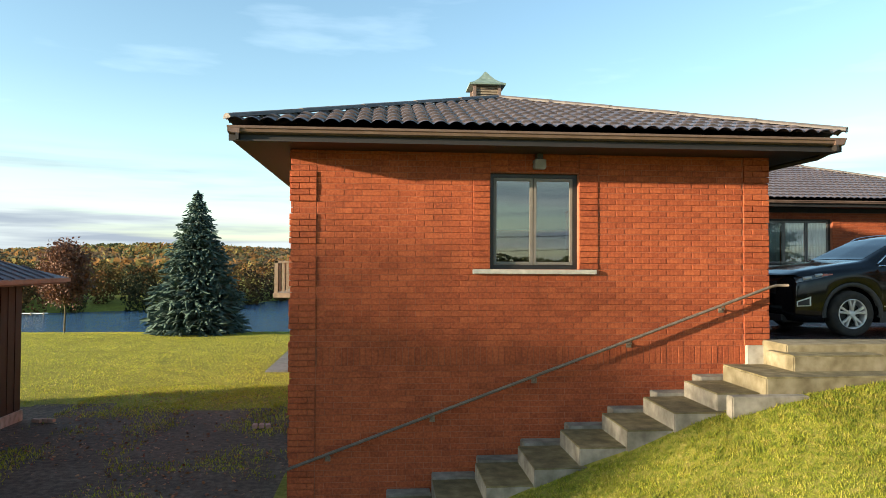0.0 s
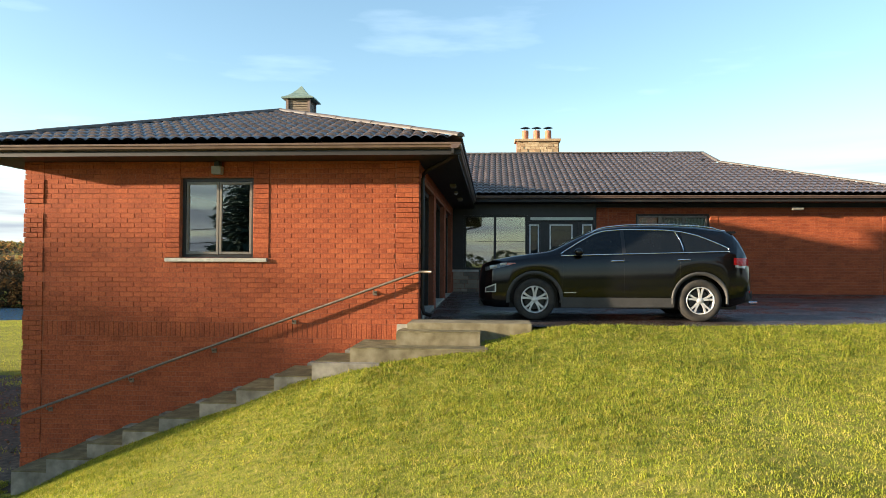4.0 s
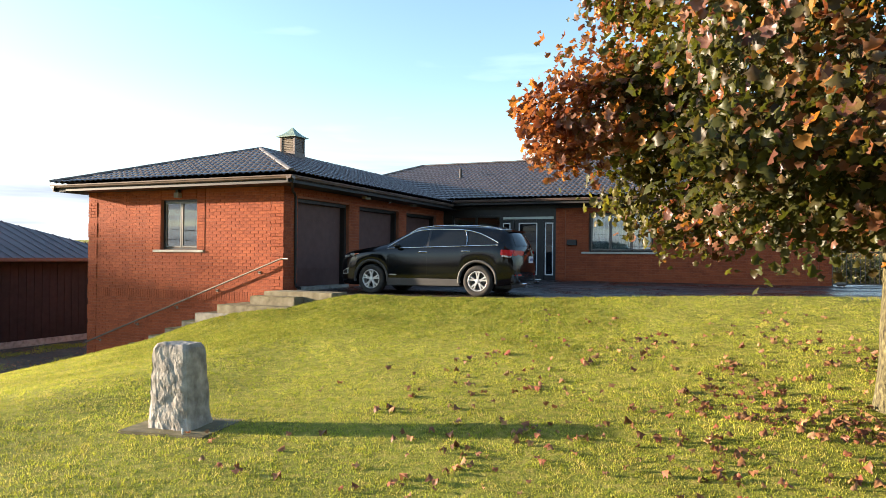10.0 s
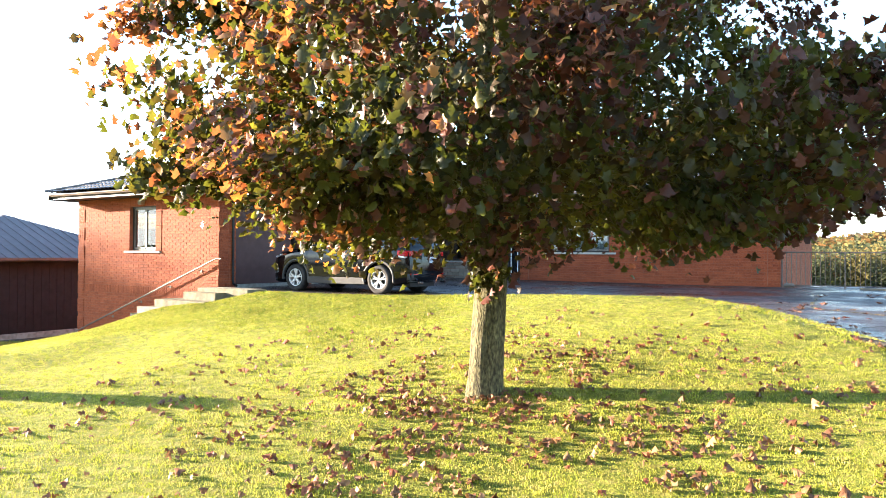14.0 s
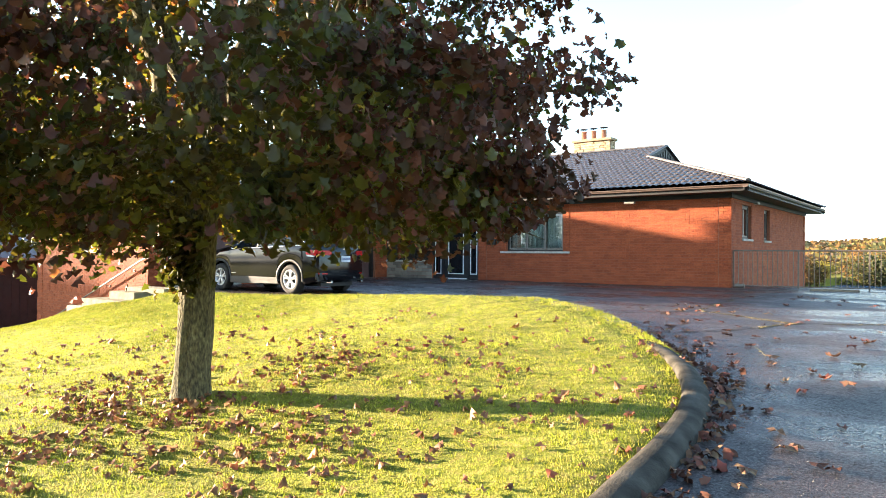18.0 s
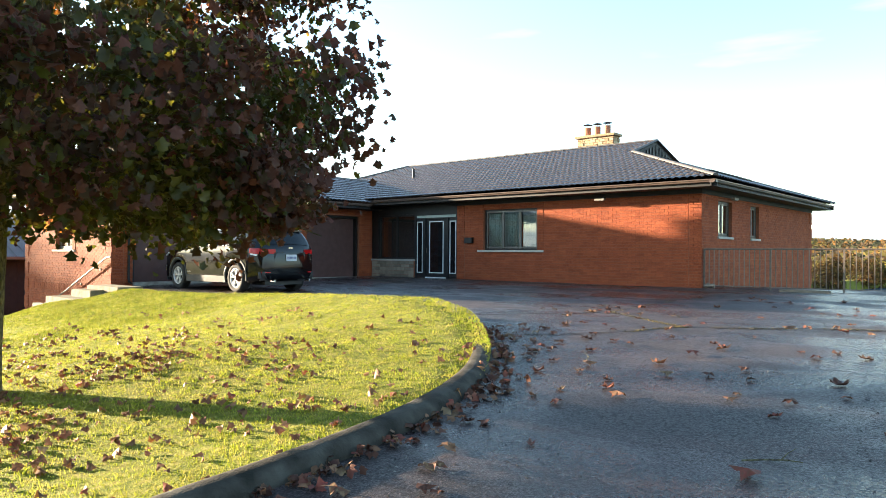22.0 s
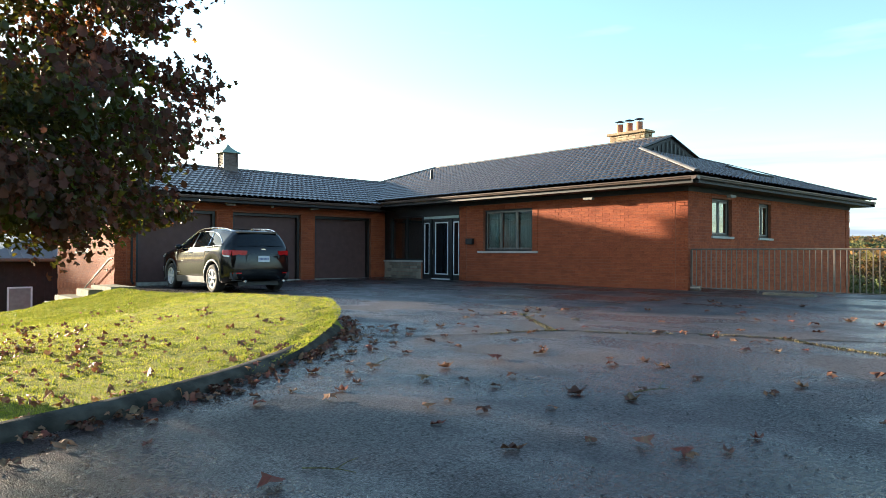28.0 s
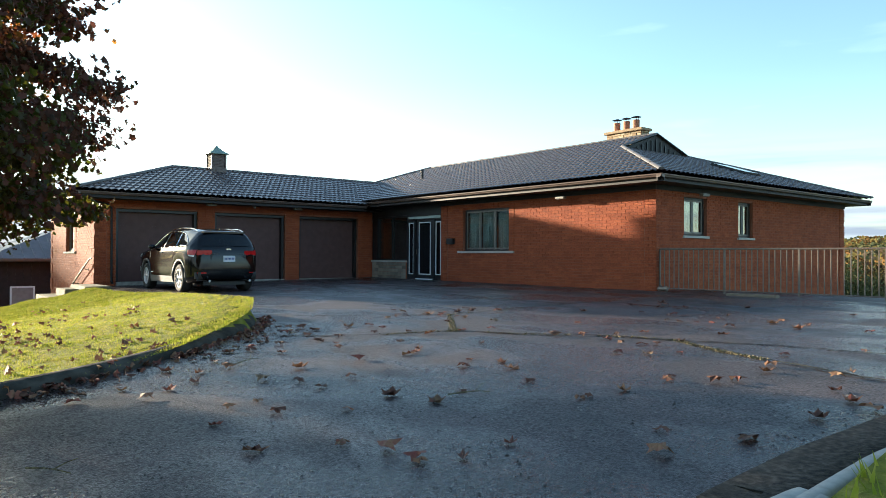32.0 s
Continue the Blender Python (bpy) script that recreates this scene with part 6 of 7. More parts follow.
put("tailgate_strip", boxes((CX + 4.742, CX + 4.752, CY - 0.44, CY + 0.44, 0.985, 1.000), bevel=0.003), M_PLASTIC, car, "dark strip over the plate")
plate = put("number_plate", boxes((CX + 4.735, CX + 4.757, CY - 0.155, CY + 0.155, 0.79, 0.945), bevel=0.004), M_PLATE, car, "pale number plate")
for k in range(7):
    put("plate_bar", boxes((CX + 4.757, CX + 4.759, CY - 0.125 + k * 0.037, CY - 0.10 + k * 0.037, 0.845, 0.895)), M_PLATEBAR, plate)
put("emblem", boxes((CX + 4.695, CX + 4.715, CY - 0.065, CY + 0.065, 1.085, 1.125), bevel=0.012), M_CHROME, car, "small oval chrome emblem")
put("rear_bumper", boxes((CX + 4.50, CX + 4.79, CY - 0.80, CY + 0.80, 0.32, 0.58), bevel=0.05), M_PLASTIC, car, "black plastic rear bumper", smooth=True)
put("front_grille", boxes((CX - 0.012, CX + 0.05, CY - 0.42, CY + 0.42, 0.66, 0.86), bevel=0.01), M_BLACK, car, "black front grille")
put("front_lip", boxes((CX - 0.01, CX + 0.2, CY - 0.60, CY + 0.60, 0.22, 0.36), bevel=0.03), M_PLASTIC, car, "grey front lip")
put("wiper", tube([cw(4.60, -0.2, 1.25), cw(4.62, 0.25, 1.22)], 0.008, 5), M_BLACK, car)
put("antenna_fin", boxes((CX + 4.02, CX + 4.14, CY - 0.015, CY + 0.015, 1.60, 1.645), bevel=0.008), M_PAINT, car)
for y in (-0.52, 0.52):
    put("exhaust", tube([cw(4.66, y, 0.31), cw(4.80, y, 0.31)], 0.03, 10), M_CHROME, car)


def wheel(xc, s):
    """Tyre, rim with five forked spokes, and hub."""
    yc = s * 0.80
    c = Vector(cw(xc, yc, WR))

    def revolve(prof, sides=40):
        b = bmesh.new()
        rings = [[b.verts.new(c + Vector((r * math.cos(a), s * o, r * math.sin(a)))) for a in (2 * math.pi * k / sides for k in range(sides))] for r, o in prof]
        for p, q in zip(rings, rings[1:]):
            for k in range(sides):
                b.faces.new((p[k], p[(k + 1) % sides], q[(k + 1) % sides], q[k]))
        bmesh.ops.recalc_face_normals(b, faces=b.faces)
        return b

    tyre = put("wheel", revolve([(0.20, -0.10), (0.33, -0.11), (0.352, -0.09), (0.36, -0.05), (0.36, 0.06), (0.352, 0.10), (0.335, 0.122), (0.29, 0.128), (0.235, 0.115), (0.225, 0.10)]), M_TYRE, car, "dusty black tyre", smooth=True)
    put("rim", revolve([(0.235, 0.112), (0.232, 0.120), (0.218, 0.118), (0.212, 0.06), (0.205, -0.06)]), M_ALLOY, tyre, "alloy rim", smooth=True)
    put("brake_disc", revolve([(0.0, 0.03), (0.17, 0.03), (0.17, 0.0)]), M_BLACK, tyre)
    put("hub", revolve([(0.0, 0.112), (0.035, 0.112), (0.055, 0.100), (0.06, 0.06)]), M_ALLOY, tyre, smooth=True)
    for k in range(5):
        for d in (-1, 1):
            a0, a1 = 2 * math.pi * k / 5 + 0.3 + d * 0.10, 2 * math.pi * k / 5 + 0.3 + d * 0.20
            b = bmesh.new()
            rows = []
            for r, a, wd, o in ((0.045, a0, 0.020, 0.104), (0.13, (a0 + a1) / 2, 0.017, 0.108), (0.218, a1, 0.021, 0.108)):
                ctr = Vector((r * math.cos(a), 0, r * math.sin(a)))
                tan = Vector((-math.sin(a), 0, math.cos(a)))
                rows.append([b.verts.new(c + ctr + tan * wd * e + Vector((0, s * oo, 0))) for e, oo in ((-1, o - 0.035), (-0.8, o), (0.8, o), (1, o - 0.035))])
            for p, q in zip(rows, rows[1:]):
                for m in range(3):
                    b.faces.new((p[m], p[m + 1], q[m + 1], q[m]))
            bmesh.ops.recalc_face_normals(b, faces=b.faces)
            put("spoke", b, M_ALLOY, tyre)


for xc in WHEELS:
    for s in (-1, 1):
        wheel(xc, s)
        put("wheel_well", boxes((CX + xc - 0.42, CX + xc + 0.42, CY + s * 0.45 - 0.1, CY + s * 0.45 + 0.1, 0.3, 0.78)), M_BLACK, car)
put("underbody", boxes((CX + 0.25, CX + 4.5, CY - 0.55, CY + 0.55, 0.20, 0.34)), M_BLACK, car)

# the tail is bowed in plan: its corners wrap forward
for ob in [o for o in car.children if not o.name.startswith(("wheel", "exhaust"))]:
    for vert in ob.data.vertices:
        k = float(smooth01(4.12, 4.70, vert.co.x - CX))
        if k > 0:
            vert.co.x -= k * 0.20 * (abs(vert.co.y - CY) / 0.85) ** 2.3

# ---- foliage ----
LEAF = np.array([(0, 0), (0.0, -0.50), (0.40, -0.36), (0.34, -0.10), (0.60, 0.12), (0.32, 0.24), (0.20, 0.40), (0.0, 0.66), (-0.20, 0.40), (-0.32, 0.24), (-0.60, 0.12), (-0.34, -0.10), (-0.40, -0.36)])
LEAF_F = [(0, k, k + 1) for k in range(1, 12)] + [(0, 12, 1)]


def rotations(yaw, pitch, roll):
    """Stacked turning matrices."""
    cy, sy, cp, sp, cr, sr_ = np.cos(yaw), np.sin(yaw), np.cos(pitch), np.sin(pitch), np.cos(roll), np.sin(roll)
    o, z = np.ones_like(cy), np.zeros_like(cy)
    rz = np.stack([cy, -sy, z, sy, cy, z, z, z, o], -1).reshape(-1, 3, 3)
    rx = np.stack([o, z, z, z, cp, -sp, z, sp, cp], -1).reshape(-1, 3, 3)
    ry = np.stack([cr, z, sr_, z, o, z, -sr_, z, cr], -1).reshape(-1, 3, 3)
    return rz @ rx @ ry


def scatter(name, template, faces, places, sizes, turns, material, parent=None, label="", kind=""):
    """Many small alike pieces in one mesh."""
    t = np.asarray(template, float)
    v = np.einsum("nij,kj->nki", turns, t) * sizes[:, None, None] + places[:, None, :]
    n, k = len(places), len(t)
    f = (np.asarray(faces)[None] + (np.arange(n) * k)[:, None, None]).reshape(-1, len(faces[0]))
    me = bpy.data.meshes.new(name)
    nv, nf, s = n * k, len(f), len(faces[0])
    me.vertices.add(nv)
    me.vertices.foreach_set("co", v.reshape(-1).astype(np.float32))
    me.loops.add(nf * s)
    me.loops.foreach_set("vertex_index", f.reshape(-1).astype(np.int32))
    me.polygons.add(nf)
    me.polygons.foreach_set("loop_start", (np.arange(nf) * s).astype(np.int32))
    me.update(calc_edges=True)
    me.validate()
    me.materials.append(material)
    ob = new(name, me)
    if parent:
        ob.parent = parent
        ob.location = -parent.location
    if label:
        ob["label"] = label
    if kind:
        ob["kind"] = kind
    return ob


def leaf_shape(curl, fold=0.0):
    """A lobed leaf, its lobes curled up or down and its halves folded along the midrib."""
    return np.column_stack([LEAF, curl * (LEAF[:, 0] ** 2 * 1.6 - 0.12 + 0.9 * np.maximum(LEAF[:, 1], 0) ** 2) + fold * np.abs(LEAF[:, 0])])


def limb(a, b, r0, r1, rng, wob=0.12, n=7):
    a, b = Vector(a), Vector(b)
    L = (b - a).length
    pts = [a + (b - a) * (i / (n - 1)) + Vector((rng.uniform(-1, 1), rng.uniform(-1, 1), rng.uniform(-0.4, 0.6))) * wob * L * 0.15 * math.sin(math.pi * i / (n - 1)) for i in range(n)]
    return tube(pts, r0, 9, r1), pts


def big_maple():
    rng, nr = random.Random(21), np.random.default_rng(21)
    bx, by = 11.69, -6.42
    bz = float(ground_z(bx, by))
    tree = thing("maple_tree", "broad low maple with dark red and green autumn leaves", "tree", (bx, by, bz))
    # trunk: swelling foot, a slight lean, ridged bark
    b = bmesh.new()
    rings, sides = [], 56
    for i in range(44):
        h = i / 43 * 2.4
        r = 0.174 + 0.055 * math.exp(-h * 5) + 0.03 * float(smooth01(1.5, 2.4, h))
        cx_, cy_ = bx + 0.035 * math.sin(h * 1.2) + 0.02 * h, by + 0.02 * h
        ring = []
        for k in range(sides):
            a = 2 * math.pi * k / sides
            w_ = Vector((math.cos(a) * 5.5, math.sin(a) * 5.5, h * 1.3))
            ridge = 0.012 * noise.noise(w_) + 0.008 * noise.noise(w_ * 2.3 + Vector((3, 3, 3)))
            seam = 0.040 * math.exp(-((a - 5.35 + 0.2 * math.sin(h * 3)) / 0.16) ** 2) * float(smooth01(0.1, 0.5, h))
            ring.append(b.verts.new((cx_ + (r + ridge - seam) * math.cos(a), cy_ + (r + ridge - seam) * math.sin(a), bz - 0.12 + h)))
        rings.append(ring)
    for u, v in zip(rings, rings[1:]):
        for k in range(sides):
            b.faces.new((u[k], u[(k + 1) % sides], v[(k + 1) % sides], v[k]))
    put("trunk", b, M_BARK, tree, "furrowed grey-brown trunk", smooth=True)
    top = Vector((bx + 0.06, by + 0.05, bz + 2.05))
    C, R = np.array([bx + 0.30, by + 0.08, 3.7]), np.array([3.68, 3.86, 3.9])
    tips = []
    for k in range(15):
        a = 2 * math.pi * k / 15 * 1.618 * 2 + rng.uniform(-0.2, 0.2)
        el = rng.choice((0.0, 0.18, 0.4, 0.75, 1.1))
        e = Vector((C[0] + R[0] * 0.70 * math.cos(a) * math.cos(el), C[1] + R[1] * 0.70 * math.sin(a) * math.cos(el), 2.6 + R[2] * 1.05 * math.sin(el) + rng.uniform(-0.3, 0.4)))
        bm_, pts = limb(top + Vector((0, 0, rng.uniform(-0.5, 0.4))), e, 0.105 if el > 0.5 else 0.070, 0.018, rng, 0.5)
        put("limb", bm_, M_BARK, tree, smooth=True)
        for q in pts[2:]:
            for _ in range(3):
                d = Vector((rng.uniform(-1, 1), rng.uniform(-1, 1), rng.uniform(-0.5, 0.9))).normalized() * rng.uniform(0.6, 1.4)
                put_tip = q + d
                tips.append(tuple(put_tip))
    # clumps of leaves fill an uneven crown
    clumps = []
    while len(clumps) < 560:
        hgt = nr.uniform(1.0, 7.7)
        edge = float(np.interp(hgt, [1.0, 1.5, 2.6, 3.8, 5.0, 6.3, 7.7], [0.62, 0.90, 1.0, 0.98, 0.88, 0.66, 0.2]))
        a = nr.uniform(0, 2 * math.pi)
        rad = nr.uniform(0.10, 1.0) ** 0.5
        lump = noise.noise(Vector((math.cos(a) * 2.0, math.sin(a) * 2.0, hgt * 0.75)) + Vector((5, 2, 9)))
        if rad > 0.92 + 0.40 * lump:
            continue
        p = np.array([C[0] + R[0] * edge * rad * math.cos(a), C[1] + R[1] * edge * rad * math.sin(a), hgt])
        low = 1.16 + 0.45 * math.exp(-((p[0] - bx) ** 2 + (p[1] - by) ** 2) / 0.9) + 0.40 * noise.noise(Vector((p[0] * 0.7, p[1] * 0.7, 3.0)))
        if p[2] < low:
            continue
        # layers of foliage on the boughs, with hollows between
        if noise.noise(Vector((p[0] * 0.75, p[1] * 0.75, p[2] * 1.5)) + Vector((2, 7, 1))) < (-0.06 if p[2] > 2.6 else -0.22) and rad > 0.30:
            continue
        if p[0] > C[0] + 0.8 and p[2] > 2.8 and nr.uniform() < 0.5:
            continue
        if p[2] > 2.9 and nr.uniform() < 0.30:
            continue
        clumps.append(p)
    # boughs that reach out past the crown and droop at their ends
    for k in range(46):
        hgt, a = nr.uniform(1.3, 6.8), nr.uniform(0, 2 * math.pi)
        edge = float(np.interp(hgt, [1.0, 1.5, 2.6, 3.8, 5.0, 6.3, 7.7], [0.62, 0.90, 1.0, 0.98, 0.88, 0.66, 0.2]))
        for q, rad in enumerate((0.70, 0.78, 0.86, 0.93, 1.00)):
            a2 = a + nr.normal() * 0.04
            clumps.append(np.array([C[0] + R[0] * edge * rad * math.cos(a2), C[1] + R[1] * edge * rad * math.sin(a2), hgt - 0.07 * q + nr.normal() * 0.05]))
        tip, mid = Vector(clumps[-1]), Vector(clumps[-4])
        root = Vector((C[0], C[1], max(1.9, hgt - 0.9)))
        put("branch", tube([root + (mid - root) * 0.35 + Vector((0, 0, 0.1)), root + (mid - root) * 0.7 + Vector((0, 0, 0.12)), mid, tip], 0.022, 6, 0.005), M_BARK, tree, smooth=True)
    for k in range(6):
        a = 5.35 + 0.15 * nr.normal()
        clumps.append(np.array([bx + 0.27 * math.cos(a) + 0.03 * nr.normal(), by + 0.27 * math.sin(a), 0.72 + 0.11 * k]))
    n_bough = 46 * 5 + 6
    clumps = np.array(clumps)
    per = 116
    kind = np.array([noise.noise(Vector(c * 0.55) + Vector((4, 4, 4))) for c in clumps])
    off = nr.normal(size=(len(clumps), per, 3)) * np.array([0.23, 0.23, 0.17])
    off[-n_bough:] *= 0.62
    off[-6:] *= 0.62
    P = (clumps[:, None] + off).reshape(-1, 3)
    turned = np.repeat(kind, per)
    # leaves of one spray hang alike
    lean = np.repeat(nr.normal(size=(len(clumps), 3)) * np.array([0.9, 0.45, 0.4]), per, axis=0)
    ok = P[:, 2] > 0.45
    P, turned, lean = P[ok], turned[ok], lean[ok]
    n = len(P)
    edge = np.interp(P[:, 2], [1.0, 1.5, 2.6, 3.8, 5.0, 6.3, 7.7], [0.62, 0.90, 1.0, 0.98, 0.88, 0.66, 0.2])
    rim = np.hypot((P[:, 0] - C[0]) / R[0], (P[:, 1] - C[1]) / R[1]) / edge
    near = rim < 1.10
    P, turned, rim, lean = P[near], turned[near], rim[near], lean[near]
    n = len(P)
    # outer leaves have turned dark red, painted lighter gold where sunlight strikes; the inner and low ones are still
    # green
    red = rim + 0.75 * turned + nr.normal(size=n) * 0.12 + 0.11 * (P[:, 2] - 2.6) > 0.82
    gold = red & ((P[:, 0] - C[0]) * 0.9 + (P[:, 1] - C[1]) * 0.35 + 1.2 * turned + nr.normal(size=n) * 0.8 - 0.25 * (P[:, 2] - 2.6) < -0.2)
    out = (P - C) / R
    yaw = np.arctan2(out[:, 1], out[:, 0]) - math.pi / 2 + lean[:, 0] + nr.normal(size=n) * 0.55
    pitch = -0.90 + lean[:, 1] + nr.normal(size=n) * 0.35
    turns = rotations(yaw, pitch, lean[:, 2] + nr.normal(size=n) * 0.35) @ np.diag([1.0, -1.0, 1.0])
    sizes = nr.uniform(0.048, 0.106, n)
    for sel, m_, lab in ((gold, M_LEAFGOLD, "turned lobed leaves, coloured lighter gold on the sunlit side"), (red & ~gold, M_LEAF, "lobed leaves turned dark red"), (~red, M_LEAFIN, "inner lobed leaves still green")):
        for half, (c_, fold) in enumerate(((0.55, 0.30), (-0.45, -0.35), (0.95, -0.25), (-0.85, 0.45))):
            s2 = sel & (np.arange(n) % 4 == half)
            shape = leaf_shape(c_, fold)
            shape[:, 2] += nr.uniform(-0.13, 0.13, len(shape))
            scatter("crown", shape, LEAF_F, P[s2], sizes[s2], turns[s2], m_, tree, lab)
    # thin twigs among the leaves
    tw = []
    for c in clumps[::5]:
        q = Vector(c)
        s_ = q + (top - q) * 0.28 + Vector((0, 0, -0.1))
        tw.append((s_, q))
    v, f = [], []
    for a, c in tw:
        d = (c - a).normalized()
        sd = d.cross(Vector((0.3, 0.2, 1))).normalized() * 0.009
        up = d.cross(sd).normalized() * 0.009
        i = len(v)
        v += [a + sd, a - sd, a + up, c]
        f += [(i, i + 1, i + 3), (i + 1, i + 2, i + 3), (i + 2, i, i + 3)]
    raw("twig_tangle", v, f, M_BARK, tree, "thin dark twigs", kind="stuff")
    return tree


big_maple()


def small_maple(x, y, h, w, material, label, count=3200, name="young_tree", clear=1.3, leaf=1.0):
    nr = np.random.default_rng(int(abs(x * 13 + y)))
    rng = random.Random(int(abs(x * 7 + y)))
    z = float(ground_z(x, y))
    tree = thing(name, label, "tree", (x, y, z))
    put("trunk", tube([(x, y, z - 0.1), (x + 0.03, y, z + h * 0.4), (x, y, z + h * 0.8)], 0.045 * h / 4, 8, 0.02), M_BARK, tree, smooth=True)
    C, R = np.array([x, y, z + clear + (h - clear) / 2]), np.array([w / 2, w / 2, (h - clear) / 2])
    for k in range(8):
        a, e = k * 2.4, rng.uniform(0.0, 0.9)
        put("limb", limb((x, y, z + clear * 0.9 + 0.1 * k * h / 5), (x + R[0] * 0.75 * math.cos(a) * math.cos(e), y + R[1] * 0.75 * math.sin(a) * math.cos(e), C[2] + R[2] * 0.7 * math.sin(e)), 0.025 * h / 4, 0.006, rng)[0], M_BARK, tree)
    cl = []
    while len(cl) < count // 24:
        d = nr.normal(size=3)
        d /= np.linalg.norm(d)
        r = nr.uniform(0.2, 1) ** 0.5
        if r > 0.9 + 0.35 * noise.noise(Vector(d * 2.1) + Vector((x, y, 0))):
            continue
        cl.append(C + d * R * r)
    P = (np.array(cl)[:, None] + nr.normal(size=(len(cl), 24, 3)) * 0.075 * w * np.array([1, 1, 0.8])).reshape(-1, 3)
    n = len(P)
    scatter("crown", leaf_shape(0.3), LEAF_F, P, nr.uniform(0.045, 0.085, n) * w ** 0.6 * 1.2 * leaf, rotations(nr.uniform(0, 6.3, n), nr.normal(size=n) * 0.8 - 0.5, nr.normal(size=n) * 0.6), material, tree, "clustered leaves")


small_maple(-21.4, 27.6, 4.8, 2.7, M_DKLEAF, "young maple with dark bronze leaves on the lawn", 7600, leaf=0.68)


def spruce(x, y, h, w, name="spruce_tree", label="dense blue-green spruce with skirts of branches to the ground"):
    nr = np.random.default_rng(int(abs(x * 3 + y)))
    z = float(ground_z(x, y))
    tree = thing(name, label, "tree", (x, y, z))
    put("trunk", tube([(x, y, z - 0.1), (x, y, z + h * 0.97)], 0.022 * h, 8, 0.01), M_BARK, tree)
    P, T, S = [], [], []
    whorls = 44
    for i in range(whorls):
        t = i / (whorls - 1)
        zz = z + 0.10 * h * 0.4 + h * 0.95 * t + nr.normal() * 0.05
        R = w / 2 * (1 - t) ** 0.75 * nr.uniform(0.88, 1.12) + 0.06
        m = int(9 + 13 * (1 - t))
        for k in range(m):
            a = 2 * math.pi * (k + nr.uniform(-0.4, 0.4)) / m + i
            rr = R * nr.uniform(0.60, 1.15)
            steps = max(3, int(rr / 0.17))
            for q in range(steps):
                u = (q + 1) / steps
                for side in (-1, 0, 1):
                    ang = a + side * 0.28 * u
                    P.append((x + rr * u * math.cos(ang), y + rr * u * math.sin(ang), zz - 0.20 * rr * u + 0.09 * rr * u * u + nr.normal() * 0.10))
                    T.append((ang - math.pi / 2 + side * 0.5 + nr.normal() * 0.3, -0.25 + nr.normal() * 0.35, nr.normal() * 0.6))
                    S.append(nr.uniform(0.30, 0.66) * (0.55 + 0.45 * (1 - t)))
    T = np.array(T)
    spray = np.array([(0, -0.4, 0), (0.16, -0.1, -0.05), (0.09, 0.35, -0.02), (0, 0.6, 0.05), (-0.09, 0.35, -0.02), (-0.16, -0.1, -0.05), (0, 0.05, 0.10)])
    fc = [(6, 0, 1), (6, 1, 2), (6, 2, 3), (6, 3, 4), (6, 4, 5), (6, 5, 0)]
    scatter("needles", spray, fc, np.array(P), np.array(S), rotations(T[:, 0], T[:, 1], T[:, 2]), M_SPRUCE, tree, "blue-green needle sprays")
    return tree


spruce(-14.93, 27.7, 7.15, 4.7)
spruce(-9.7, -20.0, 10.0, 5.0, label="tall dark spruce at the edge of the front garden")
# unseen trees, added to throw shade on the end wall, yard and stairs
for ty, th, tw in ((-15.0, 11.3, 1.9), (-13.9, 11.8, 2.2), (-12.7, 12.1, 2.4), (-10.8, 11.9, 3.0), (-7.4, 10.9, 4.4), (-3.4, 10.6, 5.0)):
    small_maple(-48.5, ty, th, tw, M_DKLEAF, "slim dense unseen tree west of the shed, added for its shade", 9000, clear=0.6, leaf=1.0)
small_maple(-58, -15.6, 14.4, 3.4, M_DKLEAF, "tall thin-crowned unseen tree west of the shed, added for its shade", 3000, clear=6.0, leaf=0.7)

# trees on the bank north of the house, and a golden bush on the far shore
M_SHRUB = mat("yellowing_shrub_leaves", [(0.038, 0.052, 0.018), (0.066, 0.078, 0.024), (0.12, 0.105, 0.034)], 1.2, 0.8, island=0.45, bump=0, big=0, trans=0.25)
M_GOLDBUSH = mat("golden_bush_leaves", [(0.20, 0.17, 0.030), (0.34, 0.27, 0.040), (0.26, 0.24, 0.050)], 1.2, 0.8, island=0.45, bump=0, big=0, trans=0.3)
for x, y, h, w in ((4.5, 42, 7.3, 5.4), (1.2, 39, 6.2, 5.0), (7.0, 43, 5.9, 4.4)):
    small_maple(x, y, h, w, M_SHRUB, "rounded green tree on the bank above the lake", 9000, name="bank_tree", clear=0.5, leaf=0.62)
small_maple(-25.5, 272, 5.4, 11.5, M_GOLDBUSH, "golden-yellow bush at the far water's edge", 3600, name="shrub", clear=0.3, leaf=1.0)


